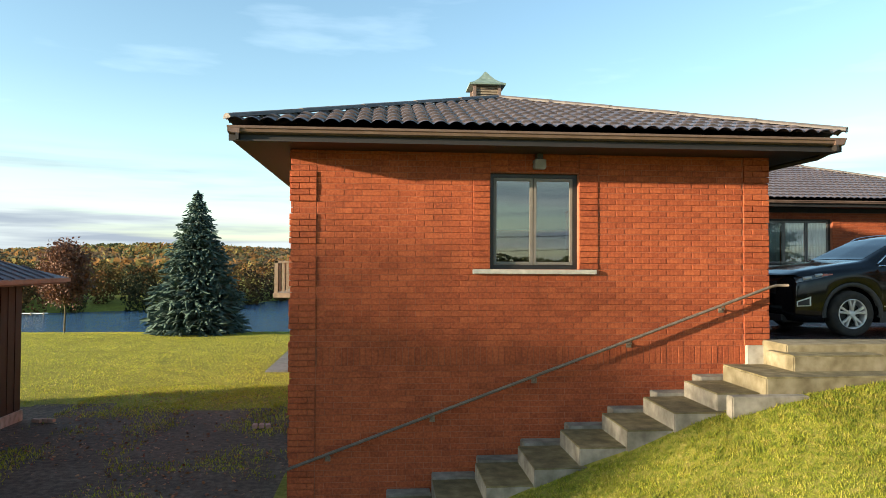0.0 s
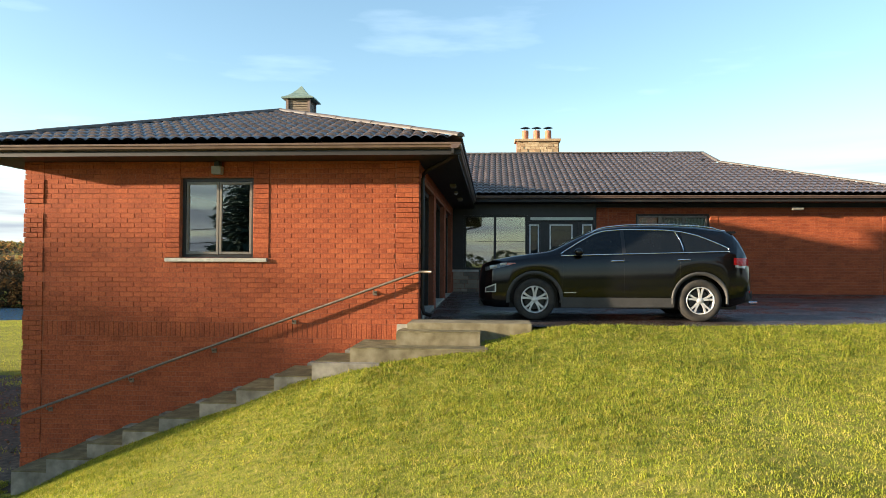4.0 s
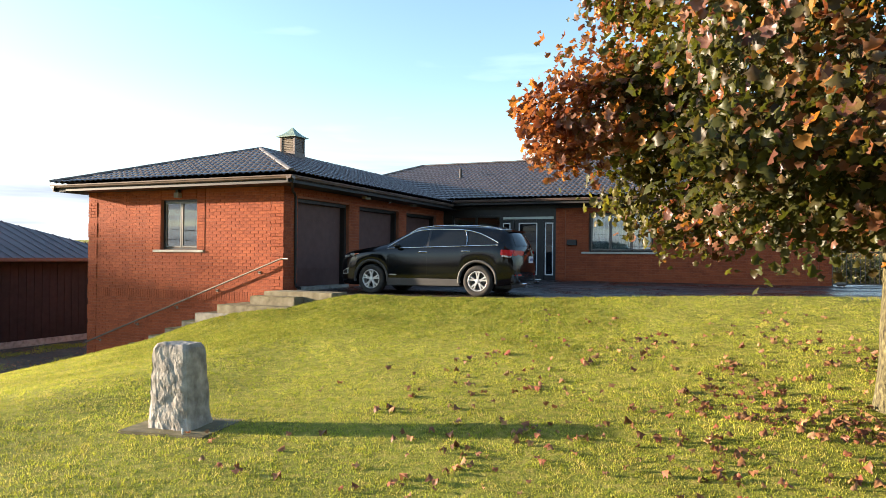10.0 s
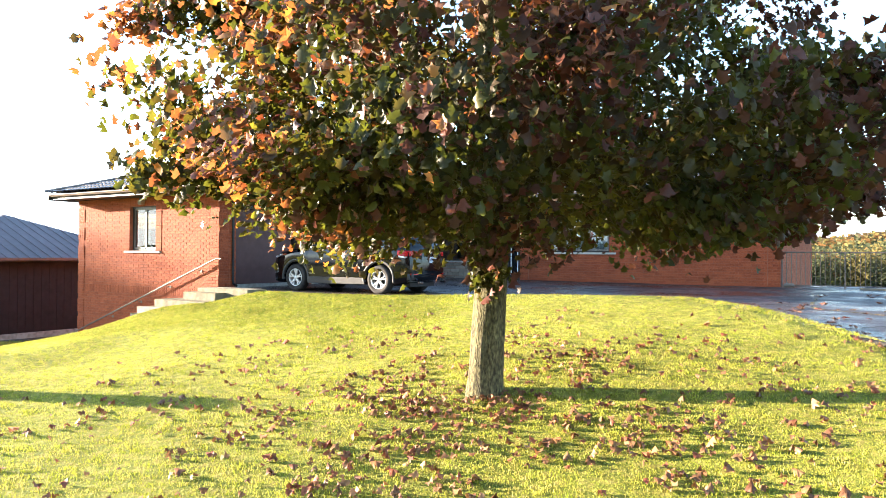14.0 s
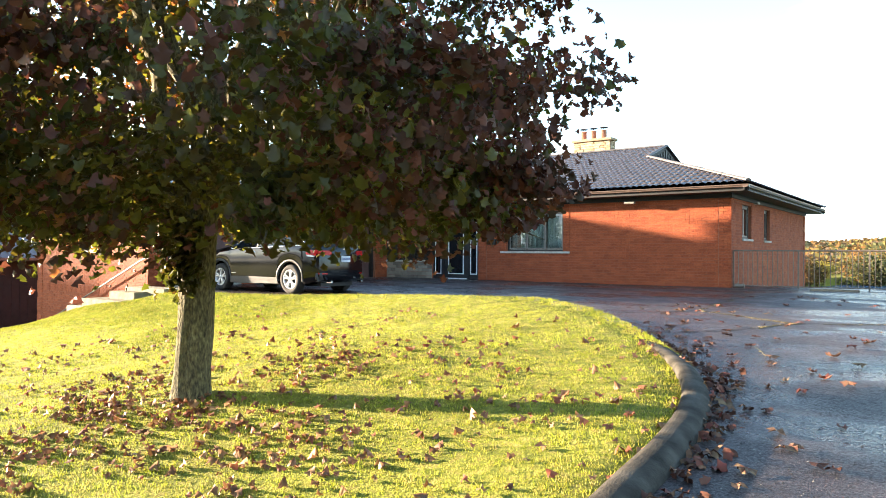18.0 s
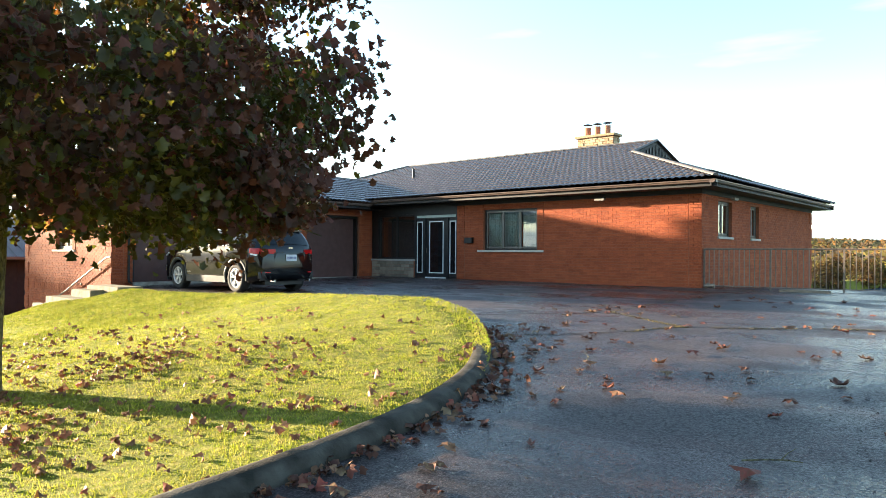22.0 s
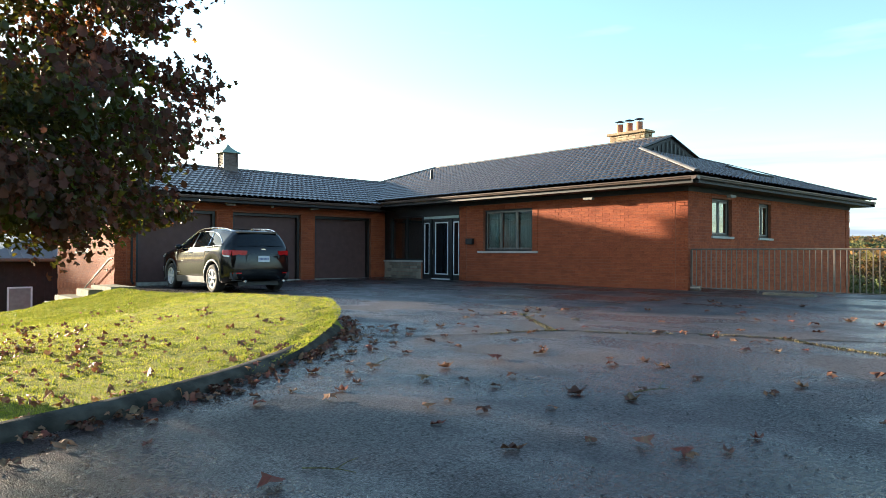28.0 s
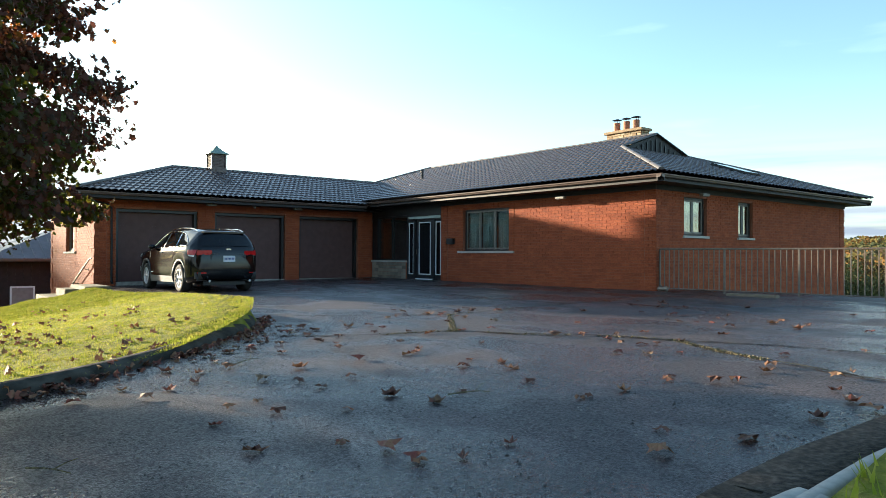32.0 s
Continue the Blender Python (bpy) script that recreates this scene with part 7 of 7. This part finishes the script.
def far_woods():
    nr = np.random.default_rng(5)
    quad = np.array([(-0.5, -0.35, 0), (0.5, -0.45, 0.1), (0.6, 0.3, 0), (0.1, 0.55, 0.12), (-0.55, 0.4, 0)])
    qf = [(0, 1, 2), (0, 2, 3), (0, 3, 4)]

    def drift(x, y, scale):
        wave = np.array([noise.noise(Vector((a * scale, b * scale * 0.6, 3.3))) for a, b in zip(x, y)])
        jitter = np.array([math.sin(a * 12.9 + b * 78.2) for a, b in zip(x, y)])
        return np.clip(np.floor(3 + 5.5 * wave + 1.3 * jitter), 0, 5)

    # shore trees: crowns of many leaf clumps, the near point's shade painted as darker colours
    n, per = 520, 240
    bx_ = np.concatenate([nr.uniform(-30, 70, 200), nr.uniform(-150, -24, n - 200)])
    by_ = shore_y(bx_) - 4.5 + nr.uniform(0, 1, n) ** 2.2 * 60
    bz_ = ground_z(bx_, by_)
    near = bx_ < -22
    h, w = np.where(near, nr.uniform(5.5, 9, n), nr.uniform(7, 14, n)), np.where(near, nr.uniform(3.5, 6.5, n), nr.uniform(6, 11, n))
    d = nr.normal(size=(n, per, 3))
    d /= np.linalg.norm(d, axis=2)[..., None]
    d *= nr.uniform(0.45, 1, (n, per, 1)) ** 0.5
    P = np.stack([bx_[:, None] + d[..., 0] * w[:, None] / 2, by_[:, None] + d[..., 1] * w[:, None] / 2, bz_[:, None] + h[:, None] * (0.48 + 0.52 * d[..., 2])], -1)
    size = np.where(near[:, None], nr.uniform(0.20, 0.50, (n, per)), nr.uniform(0.32, 0.85, (n, per)))
    kinds = drift(bx_, by_, 0.022)
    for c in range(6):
        for front, mats in ((True, SHADED_WOODS), (False, FAR_MATS)):
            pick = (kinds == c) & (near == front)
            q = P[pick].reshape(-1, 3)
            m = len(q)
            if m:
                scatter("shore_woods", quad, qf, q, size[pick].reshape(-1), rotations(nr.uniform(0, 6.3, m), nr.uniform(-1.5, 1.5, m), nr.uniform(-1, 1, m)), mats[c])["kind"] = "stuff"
    # the hills behind: smaller clumps, tree by tree
    n, per = 17000, 9
    bx_, by_ = nr.uniform(-800, 420, n), 320 + nr.uniform(0, 1, n) * 640
    bz_ = ground_z(bx_, by_)
    patch = drift(bx_, by_, 0.011)
    w, h = nr.uniform(4, 8, n), nr.uniform(5, 9, n)
    d = nr.normal(size=(n, per, 3))
    d /= np.linalg.norm(d, axis=2)[..., None]
    P = np.stack([bx_[:, None] + d[..., 0] * w[:, None] / 2, by_[:, None] + d[..., 1] * w[:, None] / 2, bz_[:, None] + h[:, None] * (0.5 + 0.5 * d[..., 2])], -1)
    for c in range(6):
        q = P[patch == c].reshape(-1, 3)
        m = len(q)
        scatter("hill_woods", quad, qf, q, nr.uniform(1.4, 3.0, m), rotations(nr.uniform(0, 6.3, m), nr.uniform(-1.5, 1.5, m), nr.uniform(-1, 1, m)), FAR_MATS[c])["kind"] = "stuff"


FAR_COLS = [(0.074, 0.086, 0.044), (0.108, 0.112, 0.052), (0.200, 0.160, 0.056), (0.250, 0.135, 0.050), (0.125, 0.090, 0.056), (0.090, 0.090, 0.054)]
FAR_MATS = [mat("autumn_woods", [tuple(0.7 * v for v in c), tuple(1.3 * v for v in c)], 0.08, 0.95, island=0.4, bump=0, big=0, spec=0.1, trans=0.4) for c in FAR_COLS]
# the woods' colours again, darkened to hold the hill's shade
SHADED_WOODS = [mat("shaded_shore_woods", [tuple(0.24 * v for v in c), tuple(0.50 * v for v in c)], 0.15, 0.95, island=0.4, bump=0, big=0, spec=0.1, trans=0.2) for c in FAR_COLS]
far_woods()

# boathouse and dock at the far water's edge
hut = thing("boathouse", "small white gabled boathouse at the far waterline", "boathouse", (-88.4, 132.0, -8.9))
put("wall", boxes((-89.3, -87.5, 131.4, 132.6, -9.6, -7.9)), M_WHITE, hut)
bm = bmesh.new()
ends = [[bm.verts.new((x, y, z)) for x, z in ((-89.5, -7.9), (-88.4, -7.2), (-87.3, -7.9), (-87.3, -8.0), (-89.5, -8.0))] for y in (131.2, 132.8)]
for k in range(5):
    bm.faces.new((ends[0][k], ends[0][(k + 1) % 5], ends[1][(k + 1) % 5], ends[1][k]))
bm.faces.new(ends[0])
bm.faces.new(ends[1][::-1])
bmesh.ops.recalc_face_normals(bm, faces=bm.faces)
put("roof", bm, M_WHITE, hut, "pale gabled roof")
put("door", boxes((-88.9, -87.9, 131.35, 131.4, -9.4, -8.1)), M_WHITE, hut)
dock = thing("dock", "pale wooden dock standing in the lake", "dock", (-72, 131, -8.8))
put("deck_board", boxes((-74.6, -69.4, 130.3, 131.6, -8.75, -8.60)), M_WHITE, dock)
for x in (-74.3, -72, -69.7):
    put("dock_post", boxes((x - 0.1, x + 0.1, 130.2, 130.4, -10.5, -8.4)), M_DECK, dock)


def south_hedge():
    """The tree belt across the road that the windows and the car mirror."""
    nr = np.random.default_rng(31)
    n, per = 150, 420
    bx_, by_ = nr.uniform(-150, 130, n), nr.uniform(-115, -85, n)
    h_, w_ = nr.uniform(3, 5.5, n), nr.uniform(5, 9, n)
    d = nr.normal(size=(n, per, 3))
    d /= np.linalg.norm(d, axis=2)[..., None]
    P = np.stack([bx_[:, None] + d[..., 0] * w_[:, None] / 2, by_[:, None] + d[..., 1] * w_[:, None] / 2, -2 + h_[:, None] * (0.5 + 0.5 * d[..., 2])], -1).reshape(-1, 3)
    m = len(P)
    quad = np.array([(-0.5, -0.35, 0), (0.5, -0.45, 0.1), (0.6, 0.3, 0), (0.1, 0.55, 0.12), (-0.55, 0.4, 0)])
    ob = scatter("tree_belt", quad, [(0, 1, 2), (0, 2, 3), (0, 3, 4)], P, nr.uniform(0.25, 0.6, m), rotations(nr.uniform(0, 6.3, m), nr.uniform(-1.5, 1.5, m), nr.uniform(-1, 1, m)), FAR_MATS[0])
    tagged(ob, "belt of trees across the road", "woods", kind="stuff")


south_hedge()
pole_line = thing("power_line", "two slack wires between wooden poles along the road", "power line", (0, -60, -2))
for x in (-70, -22, 26, 74):
    put("pole", tube([(x, -60, -3), (x, -60, 5.4)], 0.14, 8, 0.10), M_BARK, pole_line)
for z in (4.9, 3.5):
    for a in (-70, -22, 26):
        put("wire", tube([(a + 48 * t, -60, z - 1.1 * 4 * t * (1 - t)) for t in np.linspace(0, 1, 9)], 0.035, 5), M_BLACK, pole_line)
for ob in [o for o in scene.collection.objects if o.name.startswith(("shore_woods", "hill_woods"))]:
    tagged(ob, "far autumn woods in green, gold and rust", "woods", kind="stuff")


def grass():
    nr = np.random.default_rng(9)

    def blades(n, x0, x1, y0, y1, keep, h0, h1, wid, name, label, material=M_GRASS):
        x, y = nr.uniform(x0, x1, n), nr.uniform(y0, y1, n)
        ok = keep(x, y)
        x, y = x[ok], y[ok]
        z = ground_z(x, y)
        m = len(x)
        tmpl = np.array([(-0.5 * wid, 0, 0), (0.5 * wid, 0, 0), (0.0, 0.35, 1.0)])
        fc = [(0, 1, 2)]
        lump = np.sin(x * 8.3 + 3 * np.sin(y * 3.1 + 0.7 * x)) * np.sin(y * 9.7 + 3 * np.sin(x * 2.7)) + 0.6 * np.sin(x * 17.1 + 2 * np.sin(y * 7.3)) * np.sin(y * 15.3 + 2 * np.sin(x * 6.1))
        tall = 0.82 + 0.38 * np.clip(lump * 0.5 + 0.4, 0, 1)
        s = nr.uniform(h0, h1, m) * tall
        turns = rotations(nr.uniform(0, 6.3, m), nr.normal(size=m) * 0.42, nr.normal(size=m) * 0.35)
        ob = scatter(name, tmpl, fc, np.stack([x, y, z - 0.012], -1), s, turns, material)
        tagged(ob, label, "grass", kind="stuff")

    clear = lambda x, y: in_lawn(x, y) & ~((x > -6) & (x < 1.1) & (y > -1.33)) & ~((x < 1.8) & (y > -0.66)) & ~((x > 4.85) & (x < 5.62) & (y > -9.08) & (y < -8.5)) & (np.hypot(x - 11.69, y + 6.42) > 0.24)
    blades(1250000, -7, 17.4, -13.5, 0.3, clear, 0.018, 0.040, 0.34, "grass", "short mown lawn in yellow and green")
    # longer and greener along the crest and the stairs, thinning out down the slope
    lush = lambda x, y: clear(x, y) & (nr.uniform(0, 1, len(x)) < smooth01(-5.6, -2.2, y + 0.9 * np.sin(x * 0.9) + 0.5 * np.sin(x * 2.3 + y)) * smooth01(9.5, 6.5, x))
    blades(330000, -6.5, 9.5, -6.5, -0.2, lush, 0.026, 0.062, 0.28, "grass", "longer green grass along the crest and the stairs", M_LUSH)
    blades(130000, -27, -6.7, 8.0, 31, lambda x, y: (y > 8.3 + 0.5 * np.sin(x * 0.8)) & ((x < -9.3) | (y < 13.8) | (y > 21)), 0.03, 0.065, 0.45, "grass", "sunlit back lawn")
    blades(26000, 21.6, 27, -10, 3, lambda x, y: x > np.interp(y, EAST_Y, EAST_X) + 0.22, 0.06, 0.13, 0.24, "grass", "longer grass along the east kerb")


grass()


def fallen_leaves():
    nr = np.random.default_rng(14)
    # on the lawn, thick under and around the maple
    n = 22000
    x, y = nr.uniform(5.5, 16.6, n), nr.uniform(-12.5, -1.2, n)
    dens = np.exp(-(((x - 12.8) / 3.9) ** 2 + ((y + 7.2) / 3.4) ** 2)) * np.array([0.45 + 0.9 * noise.noise(Vector((a * 0.8, b * 0.8, 4))) + 0.9 * noise.noise(Vector((a * 2.4, b * 2.4, 9))) for a, b in zip(x, y)])
    ok = in_lawn(x, y) & (nr.uniform(0, 1, n) < dens * 0.60)
    x, y = x[ok], y[ok]
    m = len(x)
    for k, c in enumerate((-0.9, 0.7, -1.2)):
        turfy = leaf_shape(0.7 * c, 0.25 * c)
        turfy[:, 2] += nr.uniform(-0.26, 0.26, len(turfy))
        turfy[:, :2] *= nr.uniform(0.6, 1.0, (len(turfy), 1))
        xx, yy = x[k::3], y[k::3]
        m = len(xx)
        ob = scatter("fallen_leaves", turfy, LEAF_F, np.stack([xx, yy, ground_z(xx, yy) + nr.uniform(0.020, 0.045, m)], -1), nr.uniform(0.048, 0.108, m),
                     rotations(nr.uniform(0, 6.3, m), nr.normal(size=m) * 0.38, nr.normal(size=m) * 0.38), M_FALLEN)
        tagged(ob, "dry brown maple leaves strewn over the lawn", "leaves", kind="stuff")
    # drifts along the kerb
    crumpled = leaf_shape(-0.6)
    crumpled[:, 2] += nr.uniform(-0.16, 0.16, len(crumpled))
    crumpled[:, 0] *= 0.75
    pts = np.array(EDGE_S)
    pts = pts[(pts[:, 1] < -0.6) & (pts[:, 1] > -9)]
    k = nr.integers(0, len(pts), 520)
    off = np.abs(nr.normal(size=520)) * 0.10 + 0.03
    dd = np.gradient(pts, axis=0)
    dd /= np.linalg.norm(dd, axis=1)[:, None]
    x, y = pts[k, 0] - dd[k, 1] * off + nr.normal(size=520) * 0.05, pts[k, 1] + dd[k, 0] * off + nr.normal(size=520) * 0.05
    ob = scatter("leaf_drift", crumpled, LEAF_F, np.stack([x, y, drive_z(x, y) + nr.uniform(0.015, 0.05, 520)], -1), nr.uniform(0.045, 0.095, 520),
                 rotations(nr.uniform(0, 6.3, 520), nr.normal(size=520) * 0.5, nr.normal(size=520) * 0.5), M_STREWN)
    tagged(ob, "brown leaves drifted against the kerb", "leaves", kind="stuff")
    # single leaves on the asphalt
    meshes = []
    for c in (-0.3, 0.4, 0.5, -0.4, 0.3, -0.2):
        me = bpy.data.meshes.new("fallen_leaf")
        t = leaf_shape(c)
        t[:, 2] += nr.uniform(-0.13, 0.13, len(t))
        t[:, :2] *= nr.uniform(0.65, 1.05, (len(t), 1))
        t[:, 0] *= nr.uniform(0.6, 1.0)
        low = t[:, 2].min()
        me.from_pydata([(a, b, z - low) for a, b, z in t.tolist()], [], [list(f) for f in LEAF_F])
        me.materials.append(M_STREWN)
        meshes.append(me)
    rng = random.Random(6)
    made = 0
    while made < 230:
        x = rng.uniform(13.0, 21.2)
        y = rng.uniform(-7.5, 7) if made < 110 else rng.uniform(-3, 2)
        if made >= 165:
            q = rng.randrange(len(pts))
            w_ = 0.25 + abs(rng.gauss(0, 0.5))
            x, y = float(pts[q, 0] - dd[q, 1] * w_), float(pts[q, 1] + dd[q, 0] * w_)
        if bool(in_lawn(x, y)) or x < 14 and y < 1 or (made < 165 and y < -3 and rng.random() < 0.4):
            continue
        ob = new("fallen_leaf", meshes[made % 6])
        s = rng.uniform(0.095, 0.175)
        ob.matrix_basis = Matrix.Translation((x, y, float(drive_z(x, y)) + 0.006)) @ Matrix.Rotation(rng.uniform(0, 6.28), 4, "Z") @ Matrix.Rotation(rng.uniform(-0.15, 0.15), 4, "X") @ Matrix.Diagonal((s, s, s, 1))
        tagged(ob, "curled brown maple leaf on the asphalt", "leaf", group="leaves on the drive")
        made += 1


fallen_leaves()


def cracks():
    """Wandering cracks across the asphalt, some with moss."""
    rng = random.Random(2)
    lines = [[(14.67, -1.19), (15.15, -0.75), (15.68, -0.17), (16.0, 0.67), (16.78, 1.09), (17.4, 1.6), (17.97, 1.89), (18.45, 2.0), (19.3, 2.4), (20.4, 2.6), (24, 3.4)], [(18.37, 1.98), (19.0, 1.65), (19.65, 1.4), (20.49, 1.15), (21.4, 0.9)],
             [(14.19, 2.08), (15.2, 1.3), (16.0, 0.67)], [(12.72, 0.09), (13.5, 1.1), (14.19, 2.08), (14.05, 3.6), (14.02, 5.1), (14.2, 7.0), (14.3, 8.87)], [(8.0, 6.0), (11.0, 5.2), (14.02, 5.1)]]
    for ln in lines:
        v, f = [], []
        pts = spline(ln, 0.12)
        for i, (x, y) in enumerate(pts):
            jx, jy = x + rng.uniform(-0.02, 0.02), y + rng.uniform(-0.025, 0.025)
            w = 0.014 + 0.026 * abs(math.sin(i * 0.31)) * rng.random()
            z = float(drive_z(jx, jy)) + 0.010
            v += [(jx, jy - w, z), (jx, jy, z + 0.003), (jx, jy + w, z)]
        for i in range(len(pts) - 1):
            f += [(3 * i, 3 * i + 3, 3 * i + 4, 3 * i + 1), (3 * i + 1, 3 * i + 4, 3 * i + 5, 3 * i + 2)]
        tagged(raw("crack", v, f, M_CRACK), "mossy crack line in the asphalt", "crack", kind="structure")


cracks()


def drive_litter():
    """Moss in the cracks, grit and a fallen twig on the asphalt."""
    nr = np.random.default_rng(77)
    pts = []
    for ln, share in (([(15.68, -0.17), (16.0, 0.67), (16.78, 1.09), (17.4, 1.6), (17.97, 1.89), (18.37, 1.98)], 700), ([(18.37, 1.98), (19.0, 1.65), (19.65, 1.4), (20.49, 1.15), (21.4, 0.9)], 1500), ([(14.19, 2.08), (15.2, 1.3), (16.0, 0.67)], 700), ([(14.19, 2.08), (14.05, 3.6), (14.02, 5.1)], 160)):
        s = np.array(spline(ln, 0.03))
        k = nr.integers(0, len(s), share)
        lump = np.array([noise.noise(Vector((a * 2.2, b * 2.2, 8))) for a, b in s[k]])
        pts.append(s[k][lump > -0.08])
    q = np.concatenate(pts)
    m = len(q)
    q = q + nr.normal(size=(m, 2)) * 0.025
    moss = mat("crack_moss", [(0.07, 0.060, 0.024), (0.14, 0.115, 0.048), (0.26, 0.20, 0.095)], 3, 0.9, island=0.8, bump=0, big=0)
    blade = np.array([(-0.5, 0, 0), (0.5, 0, 0), (0.0, 0.35, 0.8)])
    ob = scatter("crack_moss", blade, [(0, 1, 2)], np.column_stack([q, drive_z(q[:, 0], q[:, 1]) + 0.004]), nr.uniform(0.008, 0.026, m), rotations(nr.uniform(0, 6.3, m), nr.normal(size=m) * 0.5, nr.normal(size=m) * 0.4), moss)
    tagged(ob, "yellow moss and weeds growing in the asphalt cracks", "moss", kind="stuff")
    n = 9000
    x, y = nr.uniform(12.5, 23, n), nr.uniform(-8.5, 8, n)
    ok = ~in_lawn(x - 0.15, y + 0.1) & (x < np.interp(y, EAST_Y, EAST_X) - 0.1)
    x, y = x[ok], y[ok]
    m = len(x)
    stone = np.array([(1, 0, 0), (0, 1, 0), (-1, -0.2, 0), (0.1, -0.9, 0), (0, 0, 0.8)])
    grit = mat("grit", [(0.012, 0.011, 0.010), (0.030, 0.027, 0.024), (0.018, 0.016, 0.015), (0.10, 0.085, 0.065), (0.30, 0.28, 0.25)], 3, 0.6, island=0.9, bump=0, big=0)
    ob = scatter("grit", stone, [(0, 1, 4), (1, 2, 4), (2, 3, 4), (3, 0, 4)], np.column_stack([x, y, drive_z(x, y) + 0.001]), nr.uniform(0.004, 0.013, m), rotations(nr.uniform(0, 6.3, m), nr.normal(size=m) * 0.1, nr.normal(size=m) * 0.1), grit)
    tagged(ob, "loose grit and leaf crumbs on the asphalt", "grit", kind="stuff")
    rng = random.Random(8)
    for tx, ty, yaw in ((18.62, -4.38, 0.5), (16.2, -2.2, 2.0), (18.9, -1.6, 1.1)):
        z = float(drive_z(tx, ty)) + 0.012
        twig = thing("twig", "thin forked dead twig on the asphalt", "twig", (tx, ty, z), group="twigs on the drive")
        c, s = math.cos(yaw), math.sin(yaw)
        put("stem", tube([(tx + c * u - s * w, ty + s * u + c * w, z + h) for u, w, h in ((-0.16, 0, 0), (-0.04, 0.012, 0.01), (0.08, -0.005, 0.02), (0.17, 0.01, 0.008))], 0.006, 5, 0.003), M_BARK, twig)
        put("fork", tube([(tx + c * u - s * w, ty + s * u + c * w, z + h) for u, w, h in ((0.05, 0.0, 0.016), (0.10, 0.04, 0.05), (0.15, 0.07, 0.07))], 0.004, 5, 0.002), M_BARK, twig)


drive_litter()


def yard_litter():
    """Dead leaves and thin grass on the dark yard between house and shed."""
    nr = np.random.default_rng(41)
    n = 5200
    x, y = nr.uniform(-13.0, -6.8, n), nr.uniform(-6, 11, n)
    lump = np.array([noise.noise(Vector((a * 0.5, b * 0.5, 2))) for a, b in zip(x, y)])
    ok = lump + nr.uniform(-0.5, 0.5, n) > 0.0
    x, y = x[ok], y[ok]
    m = len(x)
    ob = scatter("yard_leaves", leaf_shape(-0.5), LEAF_F, np.stack([x, y, ground_z(x, y) + 0.012], -1), nr.uniform(0.03, 0.07, m), rotations(nr.uniform(0, 6.3, m), nr.normal(size=m) * 0.4, nr.normal(size=m) * 0.4), M_FALLEN)
    tagged(ob, "small dead leaves scattered over the dark yard", "leaves", kind="stuff")
    n = 60000
    x, y = nr.uniform(-13.0, -6.7, n), nr.uniform(-6, 11.5, n)
    thin = np.array([noise.noise(Vector((a * 0.7, b * 0.7, 6))) for a, b in zip(x, y)]) + 0.5 * smooth01(6, 11, y) + 0.5 * smooth01(-2, -6, y)
    ok = thin + nr.uniform(-0.25, 0.25, n) > 0.22
    x, y = x[ok], y[ok]
    m = len(x)
    ob = scatter("yard_grass", np.array([(-0.2, 0, 0), (0.2, 0, 0), (0.0, 0.35, 1.0)]), [(0, 1, 2)], np.stack([x, y, ground_z(x, y) - 0.01], -1), nr.uniform(0.03, 0.08, m), rotations(nr.uniform(0, 6.3, m), nr.normal(size=m) * 0.4, nr.normal(size=m) * 0.3), M_GRASS)
    tagged(ob, "thin grass creeping over the yard", "grass", kind="stuff")


yard_litter()
